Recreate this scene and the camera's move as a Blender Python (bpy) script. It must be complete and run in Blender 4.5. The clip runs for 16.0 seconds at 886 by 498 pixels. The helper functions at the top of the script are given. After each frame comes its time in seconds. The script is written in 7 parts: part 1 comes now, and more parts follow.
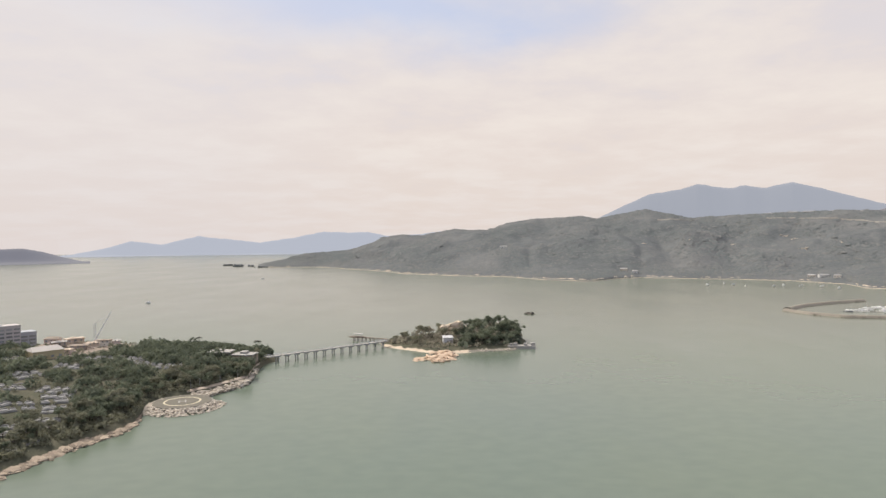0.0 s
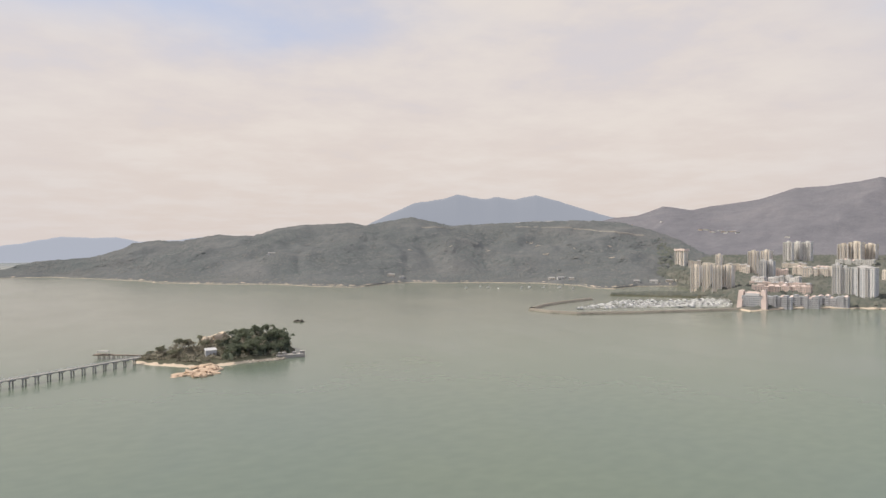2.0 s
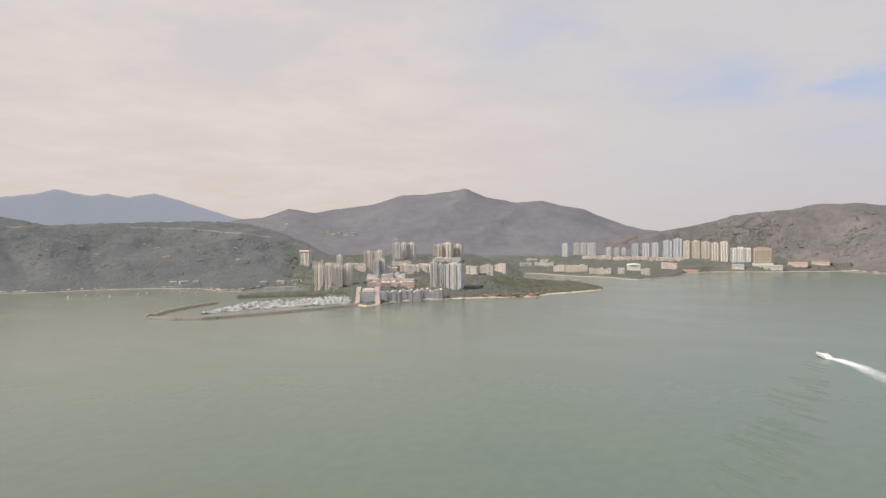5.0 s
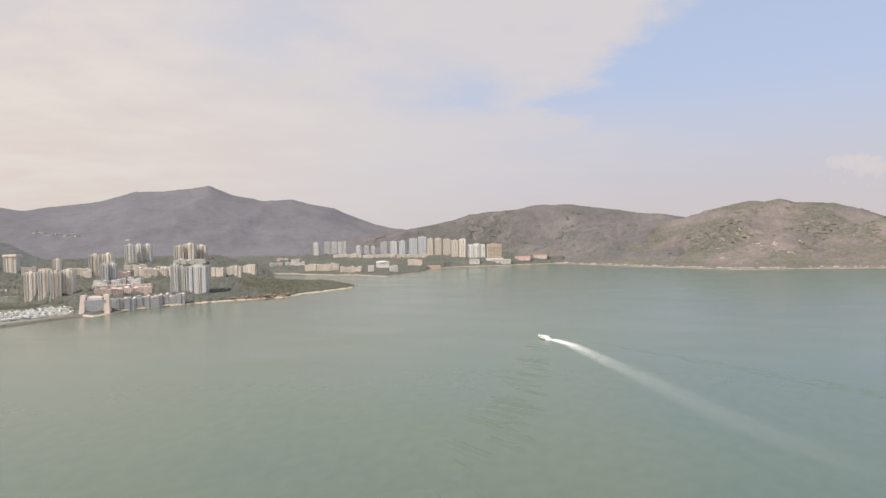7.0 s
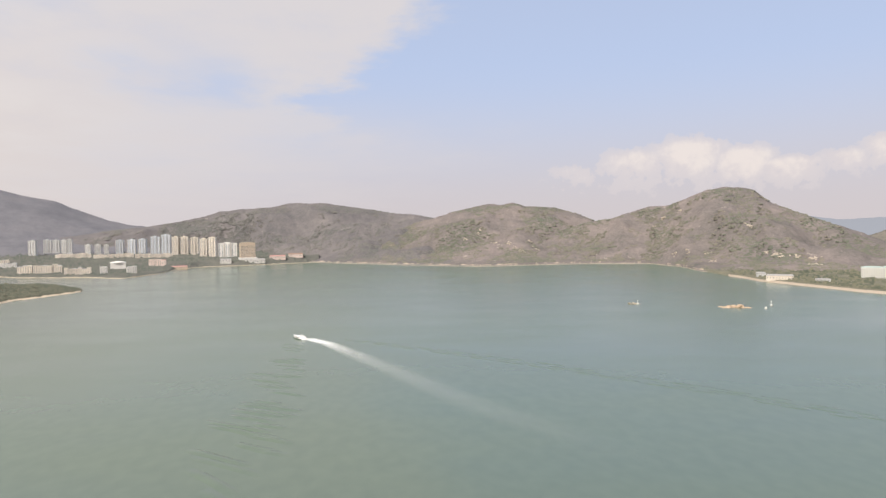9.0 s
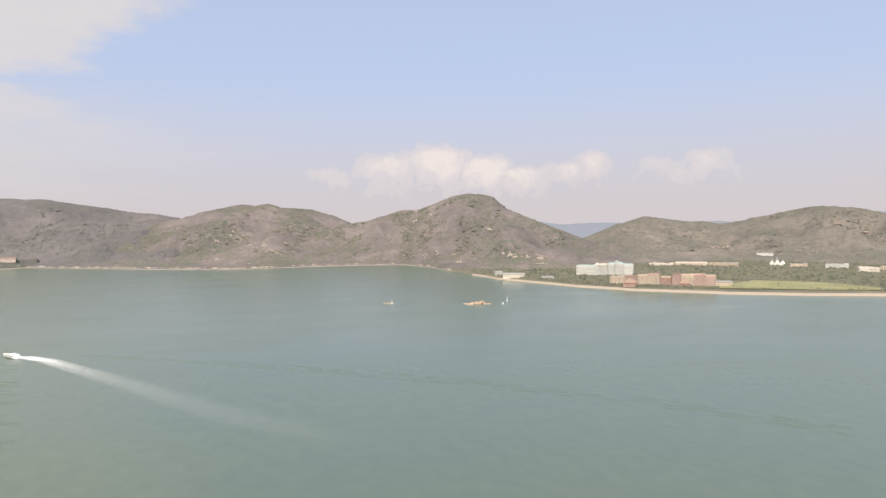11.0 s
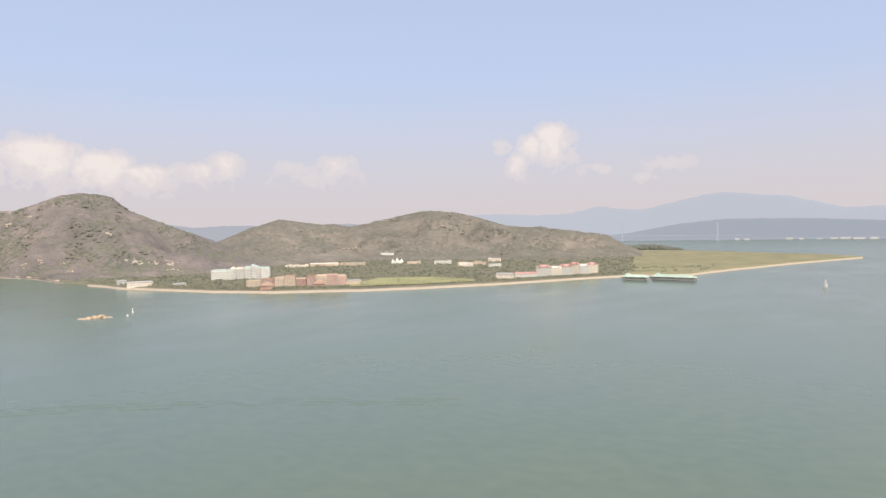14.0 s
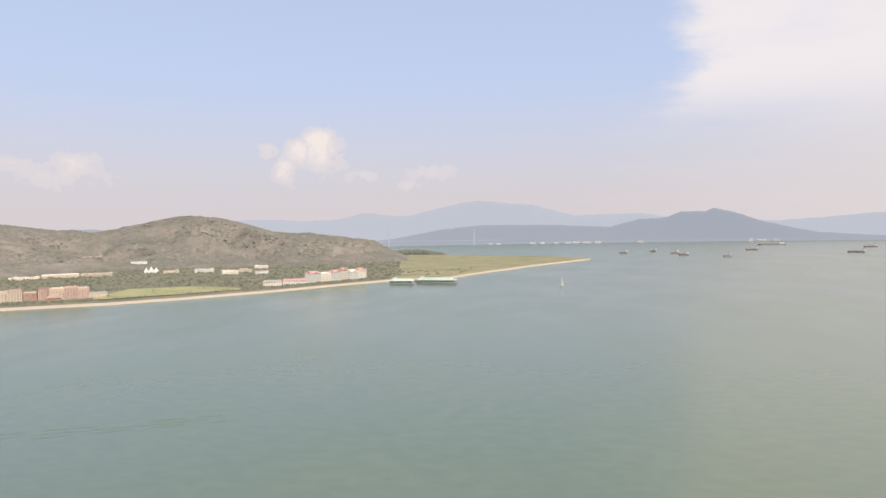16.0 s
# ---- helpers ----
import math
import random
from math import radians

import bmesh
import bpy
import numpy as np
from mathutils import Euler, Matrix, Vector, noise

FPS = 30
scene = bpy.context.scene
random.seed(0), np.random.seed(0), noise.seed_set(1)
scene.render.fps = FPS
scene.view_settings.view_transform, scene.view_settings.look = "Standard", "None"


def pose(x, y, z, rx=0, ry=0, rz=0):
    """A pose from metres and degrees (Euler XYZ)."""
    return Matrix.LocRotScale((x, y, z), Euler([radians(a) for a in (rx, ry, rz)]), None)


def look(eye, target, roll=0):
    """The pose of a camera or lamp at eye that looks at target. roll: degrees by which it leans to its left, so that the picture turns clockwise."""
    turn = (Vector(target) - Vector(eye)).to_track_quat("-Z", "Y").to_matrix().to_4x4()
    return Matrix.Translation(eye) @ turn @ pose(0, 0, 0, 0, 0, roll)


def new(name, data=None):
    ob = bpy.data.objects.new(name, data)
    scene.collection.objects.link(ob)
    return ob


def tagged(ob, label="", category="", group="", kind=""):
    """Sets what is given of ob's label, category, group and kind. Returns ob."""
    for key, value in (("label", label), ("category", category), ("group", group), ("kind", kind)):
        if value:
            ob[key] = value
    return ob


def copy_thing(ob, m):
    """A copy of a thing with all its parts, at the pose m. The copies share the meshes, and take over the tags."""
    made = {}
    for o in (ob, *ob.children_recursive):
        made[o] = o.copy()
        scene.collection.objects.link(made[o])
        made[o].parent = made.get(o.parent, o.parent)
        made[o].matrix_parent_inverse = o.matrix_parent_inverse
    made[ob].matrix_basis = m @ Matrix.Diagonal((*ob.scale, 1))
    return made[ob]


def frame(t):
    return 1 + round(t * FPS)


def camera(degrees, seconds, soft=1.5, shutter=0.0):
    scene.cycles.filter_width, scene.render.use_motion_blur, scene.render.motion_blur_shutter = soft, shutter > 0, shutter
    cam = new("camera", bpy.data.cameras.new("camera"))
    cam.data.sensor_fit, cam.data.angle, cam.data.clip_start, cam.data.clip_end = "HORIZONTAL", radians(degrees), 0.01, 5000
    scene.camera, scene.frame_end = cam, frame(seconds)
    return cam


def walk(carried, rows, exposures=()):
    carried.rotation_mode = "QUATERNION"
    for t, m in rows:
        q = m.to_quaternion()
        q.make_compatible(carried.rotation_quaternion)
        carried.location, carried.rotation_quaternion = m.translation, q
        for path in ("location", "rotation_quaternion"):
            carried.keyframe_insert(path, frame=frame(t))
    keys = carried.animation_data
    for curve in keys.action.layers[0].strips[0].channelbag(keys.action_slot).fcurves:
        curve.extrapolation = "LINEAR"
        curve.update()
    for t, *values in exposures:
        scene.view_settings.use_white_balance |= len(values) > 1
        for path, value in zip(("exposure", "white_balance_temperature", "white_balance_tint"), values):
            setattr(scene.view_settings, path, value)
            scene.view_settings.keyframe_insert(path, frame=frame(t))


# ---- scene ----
import functools

# ---- camera: hovers 100 m over the sea and turns clockwise; seconds, yaw, pitch, roll ----
EYE_Z = 100.0
TURN = [
    (0.0, 0.00, -0.88, 0.38), (0.5, -4.41, -0.73, 0.37), (1.0, -9.50, -0.54, 0.37), (1.5, -14.76, -0.52, 0.28),
    (2.0, -20.05, -0.42, 0.26), (2.5, -25.32, -0.49, 0.25), (3.0, -30.70, -0.60, 0.10), (3.5, -35.95, -0.57,
    0.43), (4.0, -41.23, -0.53, 0.46), (6.5, -68.32, -0.78, 1.13), (7.0, -73.66, -0.95, 1.30), (7.5, -79.00,
    -1.12, 1.29), (8.0, -84.31, -1.27, 1.26), (8.5, -89.54, -1.41, 1.14), (9.0, -94.87, -1.46, 0.91), (9.5,
    -100.15, -1.50, 0.88), (12.0, -126.54, -1.56, 0.48), (12.5, -131.77, -1.60, 0.60), (13.0, -136.92, -1.60,
    0.77), (13.5, -142.08, -1.65, 0.94), (14.0, -147.22, -1.72, 1.05), (14.5, -152.35, -1.82, 1.15), (15.0,
    -157.40, -1.91, 1.26), (15.5, -162.45, -2.05, 1.20), (16.0, -167.34, -1.58, 1.10)
]
cam = camera(68.41, 16.0)
walk(cam, [(t, pose(0, 0, EYE_Z, 90 + p, r, y)) for t, y, p, r in TURN],
     exposures=[(0.0, 0.06), (2.0, -0.06), (3.5, -0.17), (6.5, -0.08), (9.0, 0.02), (12.0, 0.05), (16.0, 0.10)])

# ---- daylight: thin high cloud, sun at the left behind the first view ----
SUN_AZ, SUN_EL = -52.0, 47.0


def world_light():
    w = bpy.data.worlds.new("sky")
    scene.world = w
    w.use_nodes = True
    nt = w.node_tree
    nt.nodes.clear()
    N, L = nt.nodes.new, nt.links.new

    def val(op, a, b=None, c=None, clamp=False):
        m = N("ShaderNodeMath")
        m.operation, m.use_clamp = op, clamp
        for k, v in enumerate((a, b, c)):
            if v is None:
                continue
            if isinstance(v, (int, float)):
                m.inputs[k].default_value = v
            else:
                L(v, m.inputs[k])
        return m.outputs[0]

    def ramp(v, a, b, lo=0.0, hi=1.0):
        m = N("ShaderNodeMapRange")
        m.interpolation_type = "SMOOTHSTEP"
        L(v, m.inputs["Value"])
        for key, x in (("From Min", a), ("From Max", b), ("To Min", lo), ("To Max", hi)):
            m.inputs[key].default_value = x
        return m.outputs["Result"]

    def mix(f, a, b):
        m = N("ShaderNodeMix")
        m.data_type = "RGBA"
        L(f, m.inputs["Factor"])
        for k, v in (("A", a), ("B", b)):
            sock = [s for s in m.inputs if s.name == k and s.type == "RGBA"][0]
            if isinstance(v, tuple):
                sock.default_value = (*v, 1)
            else:
                L(v, sock)
        return [s for s in m.outputs if s.type == "RGBA"][0]

    def fog(vec, scale, detail, rough=0.55, dist=0.0):
        n = N("ShaderNodeTexNoise")
        L(vec, n.inputs["Vector"])
        n.inputs["Scale"].default_value, n.inputs["Detail"].default_value = scale, detail
        n.inputs["Roughness"].default_value, n.inputs["Distortion"].default_value = rough, dist
        return n.outputs["Fac"]

    tc = N("ShaderNodeTexCoord")
    sep = N("ShaderNodeSeparateXYZ")
    L(tc.outputs["Generated"], sep.inputs[0])
    x, y, z = sep.outputs
    el = val("MULTIPLY", val("ARCSINE", z), 57.2958)
    bearing = val("ADD", val("MULTIPLY", val("ARCTAN2", val("MULTIPLY", y, -1.0), x), 57.2958), 90.0)
    # clear sky, whitened by haze towards the horizon
    sky = N("ShaderNodeTexSky")
    sky.sky_type, sky.sun_disc = "NISHITA", False
    sky.sun_elevation, sky.sun_rotation = radians(SUN_EL), radians(SUN_AZ)
    sky.dust_density, sky.air_density, sky.ozone_density = 1.5, 1.0, 1.5
    dim = N("ShaderNodeVectorMath")
    dim.operation = "SCALE"
    L(sky.outputs[0], dim.inputs[0])
    dim.inputs["Scale"].default_value = 0.10
    clear = mix(ramp(el, 4.0, 30.0, 0.75, 0.65), dim.outputs[0], (0.56, 0.69, 0.98))
    air = mix(ramp(el, 0.0, 15.0, 0.97, 0.16), clear, (0.645, 0.585, 0.595))
    # high cloud sheet, drawn out by perspective
    cmb = N("ShaderNodeCombineXYZ")
    den = val("ADD", val("MAXIMUM", z, 0.0), 0.12)
    L(val("DIVIDE", x, den), cmb.inputs[0])
    L(val("DIVIDE", y, den), cmb.inputs[1])
    veil = fog(cmb.outputs[0], 0.55, 6, 0.55, 0.3)
    streak = fog(cmb.outputs[0], 1.7, 5, 0.6)
    ragged = val("MULTIPLY", val("SUBTRACT", streak, 0.5), 30.0)
    # the sheet's torn edges: crisp high up, melting into the haze low down
    swell = val("MULTIPLY", val("SUBTRACT", veil, 0.5), 34.0)
    lean = val("MULTIPLY", val("SUBTRACT", el, 14.0), -0.9)
    edge_w = val("ADD", val("ADD", bearing, lean), val("ADD", val("MULTIPLY", ragged, 0.9), swell))
    edge_e = val("ADD", bearing, val("ADD", val("MULTIPLY", ragged, 0.35), val("MULTIPLY", swell, 0.45)))
    high = ramp(el, 7.0, 12.5)
    low = val("SUBTRACT", 1.0, high)
    west = val("ADD", val("MULTIPLY", high, ramp(edge_w, 87.0, 94.0, 1.0, 0.0)), val("MULTIPLY", low, ramp(edge_w, 66.0, 112.0, 1.0, 0.0)))
    east = val("ADD", val("MULTIPLY", high, ramp(edge_e, 184.5, 188.5)), val("MULTIPLY", low, ramp(edge_e, 178.0, 204.0, 0.0, 0.75)))
    sheet = val("MAXIMUM", west, east)
    sheet = val("MULTIPLY", sheet, ramp(val("ADD", streak, val("MULTIPLY", el, -0.012)), 0.12, 0.34, 0.86, 1.0))
    # gaps of blue in the sheet
    rag_b, rag_e = val("MULTIPLY", val("SUBTRACT", streak, 0.5), 26.0), val("MULTIPLY", val("SUBTRACT", veil, 0.5), 14.0)
    for b0, e0, wb, we, depth in ((75.0, 12.8, 6.0, 2.0, 0.75), (-4.0, 19.5, 20.0, 2.6, 0.75), (60.0, 18.5, 7.0, 2.0, 0.35)):
        db = val("DIVIDE", val("ADD", val("SUBTRACT", bearing, b0), rag_b), wb)
        de = val("DIVIDE", val("ADD", val("SUBTRACT", el, e0), rag_e), we)
        gap = val("POWER", 2.718, val("MULTIPLY", val("ADD", val("MULTIPLY", db, db), val("MULTIPLY", de, de)), -1.0))
        sheet = val("MULTIPLY", sheet, val("SUBTRACT", 1.0, val("MULTIPLY", gap, depth)))
    warm = mix(ramp(el, 1.0, 16.0), (0.805, 0.690, 0.600), (0.770, 0.690, 0.655))
    glow = mix(ramp(streak, 0.36, 0.70, 0.0, 1.0), warm, (0.845, 0.760, 0.690))
    side = val("SUBTRACT", bearing, 36.0)
    glow = mix(ramp(side, 4.0, 40.0, 0.0, 0.85), glow, (0.705, 0.665, 0.675))
    glow = mix(ramp(side, -36.0, -62.0, 0.0, 0.35), glow, (0.745, 0.705, 0.710))
    glow = mix(val("MULTIPLY", ramp(bearing, 176.0, 190.0), ramp(el, 5.0, 12.0)), glow, (0.850, 0.785, 0.785))
    c1 = mix(val("MULTIPLY", sheet, ramp(el, -2.0, 10.0, 0.55, 0.92)), air, glow)
    # low cumulus over the eastern hills
    # bearing, elevation of the body, half width, height above it, brightness
    puff = fog(tc.outputs["Generated"], 30.0, 7, 0.6, 0.25)
    knob = fog(tc.outputs["Generated"], 75.0, 5, 0.6)
    total = None
    for b0, e0, wb, we, amp in ((106.8, 5.0, 4.0, 1.0, 0.6), (111.4, 5.9, 3.4, 1.2, 0.85), (115.6, 6.4, 3.0, 1.4, 1.05), (119.6, 5.6, 2.4, 1.25, 1.05), (115.0, 4.6, 11.0, 1.1, 0.55),
                                (122.9, 4.9, 2.6, 0.9, 0.95), (126.6, 5.3, 2.0, 0.8, 0.8), (128.9, 6.0, 1.4, 1.2, 0.9), (134.6, 5.6, 2.8, 0.7, 0.55), (138.0, 5.8, 1.7, 1.1, 0.75), (136.5, 4.7, 5.0, 0.8, 0.5),
                                (152.6, 7.2, 1.0, 0.65, 0.75), (156.9, 7.9, 1.6, 1.4, 1.1), (155.0, 7.4, 1.2, 0.9, 0.95), (158.3, 6.6, 1.1, 0.9, 0.65), (153.8, 5.8, 1.1, 1.1, 0.8),
                                (160.8, 5.0, 2.4, 0.6, 0.55), (166.4, 5.3, 2.4, 0.7, 0.55), (164.4, 4.2, 1.6, 0.5, 0.5)):
        db = val("DIVIDE", val("SUBTRACT", bearing, b0), wb)
        up = val("DIVIDE", val("SUBTRACT", el, e0), we)
        de = val("MAXIMUM", val("MULTIPLY", up, 1.3), val("MULTIPLY", up, -0.55))
        blob = val("MULTIPLY", val("POWER", 2.718, val("MULTIPLY", val("ADD", val("MULTIPLY", db, db), val("MULTIPLY", de, de)), -0.7)), amp)
        total = blob if total is None else val("MAXIMUM", total, blob)
    curl = val("ADD", val("MULTIPLY", val("SUBTRACT", puff, 0.5), 1.5), val("MULTIPLY", val("SUBTRACT", knob, 0.5), 0.8))
    cum = ramp(val("ADD", total, val("MULTIPLY", curl, ramp(total, 0.05, 0.4))), 0.34, 0.50)
    lit = ramp(val("ADD", total, val("MULTIPLY", curl, 0.8)), 0.55, 1.0)
    c2 = mix(val("MULTIPLY", cum, ramp(total, 0.25, 0.9, 0.40, 0.86)), c1, mix(lit, (0.735, 0.670, 0.672), (0.875, 0.785, 0.735)))
    bg = N("ShaderNodeBackground")
    L(c2, bg.inputs["Color"])
    bg.inputs["Strength"].default_value = 1.0
    out = N("ShaderNodeOutputWorld")
    L(bg.outputs[0], out.inputs["Surface"])


world_light()
sun_data = bpy.data.lights.new("sun", "SUN")
sun_data.energy, sun_data.angle, sun_data.color = 4.2, radians(2.0), (1.0, 0.93, 0.84)
sun = new("sun", sun_data)
_a, _e = radians(SUN_AZ), radians(SUN_EL)
sun.matrix_world = look((math.sin(_a) * math.cos(_e) * 900, math.cos(_a) * math.cos(_e) * 900, math.sin(_e) * 900), (0, 0, 0))

# ---- materials ----
def material(name, rough=0.85, metal=0.0, spec=0.3):
    m = bpy.data.materials.new(name)
    m.use_nodes = True
    b = m.node_tree.nodes["Principled BSDF"]
    b.inputs["Roughness"].default_value, b.inputs["Metallic"].default_value = rough, metal
    b.inputs["Specular IOR Level"].default_value = spec
    return m, m.node_tree, b


def noise_node(nt, scale, detail=4.0, rough=0.55, stretch=None, coord="Object"):
    tc = nt.nodes.new("ShaderNodeTexCoord")
    n = nt.nodes.new("ShaderNodeTexNoise")
    src = tc.outputs["Object"]
    if coord == "World":
        src = nt.nodes.new("ShaderNodeNewGeometry").outputs["Position"]
    if stretch:
        mp = nt.nodes.new("ShaderNodeMapping")
        nt.links.new(src, mp.inputs[0])
        mp.inputs["Scale"].default_value, mp.inputs["Rotation"].default_value = stretch[:3], (0, 0, stretch[3] if len(stretch) > 3 else 0)
        src = mp.outputs[0]
    nt.links.new(src, n.inputs["Vector"])
    n.inputs["Scale"].default_value, n.inputs["Detail"].default_value, n.inputs["Roughness"].default_value = scale, detail, rough
    return n.outputs["Fac"]


def ramp_node(nt, fac, stops):
    r = nt.nodes.new("ShaderNodeValToRGB")
    nt.links.new(fac, r.inputs[0])
    while len(r.color_ramp.elements) < len(stops):
        r.color_ramp.elements.new(0.5)
    for e, (p, c) in zip(r.color_ramp.elements, stops):
        e.position, e.color = p, (*c, 1)
    return r.outputs[0]


def blend(nt, fac, a, b, kind="MIX"):
    m = nt.nodes.new("ShaderNodeMix")
    m.data_type, m.blend_type = "RGBA", kind
    if isinstance(fac, float):
        m.inputs["Factor"].default_value = fac
    else:
        nt.links.new(fac, m.inputs["Factor"])
    for key, v in (("A", a), ("B", b)):
        s = [i for i in m.inputs if i.name == key and i.type == "RGBA"][0]
        if isinstance(v, tuple):
            s.default_value = (*v, 1)
        else:
            nt.links.new(v, s)
    return [o for o in m.outputs if o.type == "RGBA"][0]


def bump(nt, b, fac, strength, distance):
    n = nt.nodes.new("ShaderNodeBump")
    n.inputs["Strength"].default_value, n.inputs["Distance"].default_value = strength, distance
    nt.links.new(fac, n.inputs["Height"])
    nt.links.new(n.outputs[0], b.inputs["Normal"])


def stone(name, lo, hi, scale=1.0, rough=0.9, relief=0.3, island=0.0, obj=0.0):
    """Paint, concrete, rock or soil: two scales of tone and a fine relief."""
    m, nt, b = material(name, rough)
    f1, f2 = noise_node(nt, 0.12 * scale, 4, coord="World"), noise_node(nt, 1.1 * scale, 5, 0.65, coord="World")
    col = ramp_node(nt, f1, [(0.3, lo), (0.7, hi)])
    col = blend(nt, 0.35, col, ramp_node(nt, f2, [(0.3, tuple(c * 0.7 for c in lo)), (0.7, tuple(min(1, c * 1.1) for c in hi))]))
    if island:
        g = nt.nodes.new("ShaderNodeNewGeometry")
        col = blend(nt, island, col, ramp_node(nt, g.outputs["Random Per Island"], [(0.0, tuple(c * 0.55 for c in lo)), (1.0, tuple(min(1, c * 1.25) for c in hi))]))
    if obj:
        g = nt.nodes.new("ShaderNodeObjectInfo")
        col = blend(nt, obj, col, ramp_node(nt, g.outputs["Random"], [(0.0, tuple(c * 0.6 for c in lo)), (1.0, tuple(min(1, c * 1.2) for c in hi))]))
    nt.links.new(col, b.inputs["Base Color"])
    if relief:
        bump(nt, b, f2, relief, 0.4 / scale)
    return m


def hill_material(name, dark, mid, dry, bare, cover=0.62, scale=1.0):
    """Scrub-covered slope: woods in the folds, drier grass, few bare patches."""
    m, nt, b = material(name, 0.95, spec=0.1)
    big = noise_node(nt, 0.0042 * scale, 6, 0.6, coord="World")
    med = noise_node(nt, 0.022 * scale, 5, 0.65, coord="World")
    fine = noise_node(nt, 0.11 * scale, 4, 0.7, coord="World")
    col = ramp_node(nt, big, [(0.36, tuple(c * 0.86 for c in dark)), (0.5, mid), (0.62, tuple(c * 1.08 for c in dry))])
    col = blend(nt, 0.42, col, ramp_node(nt, med, [(0.38, tuple(c * 0.85 for c in dark)), (0.52, mid), (0.64, tuple(c * 1.1 for c in dry))]))
    col = blend(nt, 0.24, col, ramp_node(nt, fine, [(0.32, tuple(c * 0.55 for c in dark)), (0.68, tuple(c * 1.15 for c in dry))]))
    spots = noise_node(nt, 0.03 * scale, 3, 0.75, coord="World")
    hard = ramp_node(nt, spots, [(cover, (0, 0, 0)), (cover + 0.05, (1, 1, 1))])
    sc = nt.nodes.new("ShaderNodeSeparateColor")
    nt.links.new(hard, sc.inputs[0])
    lump = nt.nodes.new("ShaderNodeMath")
    lump.operation = "MULTIPLY"
    nt.links.new(sc.outputs[0], lump.inputs[0])
    lump.inputs[1].default_value = 0.55
    col = blend(nt, lump.outputs[0], col, bare)
    nt.links.new(col, b.inputs["Base Color"])
    canopy = noise_node(nt, 0.17 * scale, 3, 0.7, coord="World")
    col = blend(nt, 0.15, col, ramp_node(nt, canopy, [(0.36, tuple(c * 0.45 for c in dark)), (0.62, tuple(c * 1.1 for c in dry))]))
    nt.links.new(col, b.inputs["Base Color"])
    bump(nt, b, canopy, 0.2, 4.0 / scale)
    return m


def leaf_material(name, dark, light, thin=0.42):
    m, nt, b = material(name, 0.8, spec=0.2)
    g = nt.nodes.new("ShaderNodeNewGeometry")
    o = nt.nodes.new("ShaderNodeObjectInfo")
    col = ramp_node(nt, g.outputs["Random Per Island"], [(0.0, dark), (1.0, light)])
    tone = nt.nodes.new("ShaderNodeAttribute")
    tone.attribute_name = "tone"
    col = blend(nt, 0.55, col, ramp_node(nt, tone.outputs["Fac"], [(0.0, tuple(c * 0.8 for c in dark)), (0.55, tuple((p + q) * 0.5 for p, q in zip(dark, light))), (1.0, tuple(c * 1.12 for c in light))]))
    col = blend(nt, 0.3, col, ramp_node(nt, noise_node(nt, 0.03, 3, coord="World"), [(0.35, dark), (0.65, light)]))
    col = blend(nt, 0.25, col, ramp_node(nt, o.outputs["Random"], [(0.0, dark), (1.0, tuple(c * 1.2 for c in light))]))
    nt.links.new(col, b.inputs["Base Color"])
    tr = nt.nodes.new("ShaderNodeBsdfTranslucent")
    nt.links.new(col, tr.inputs["Color"])
    mx = nt.nodes.new("ShaderNodeMixShader")
    mx.inputs[0].default_value = thin
    nt.links.new(b.outputs[0], mx.inputs[1])
    nt.links.new(tr.outputs[0], mx.inputs[2])
    nt.links.new(mx.outputs[0], nt.nodes["Material Output"].inputs["Surface"])
    return m


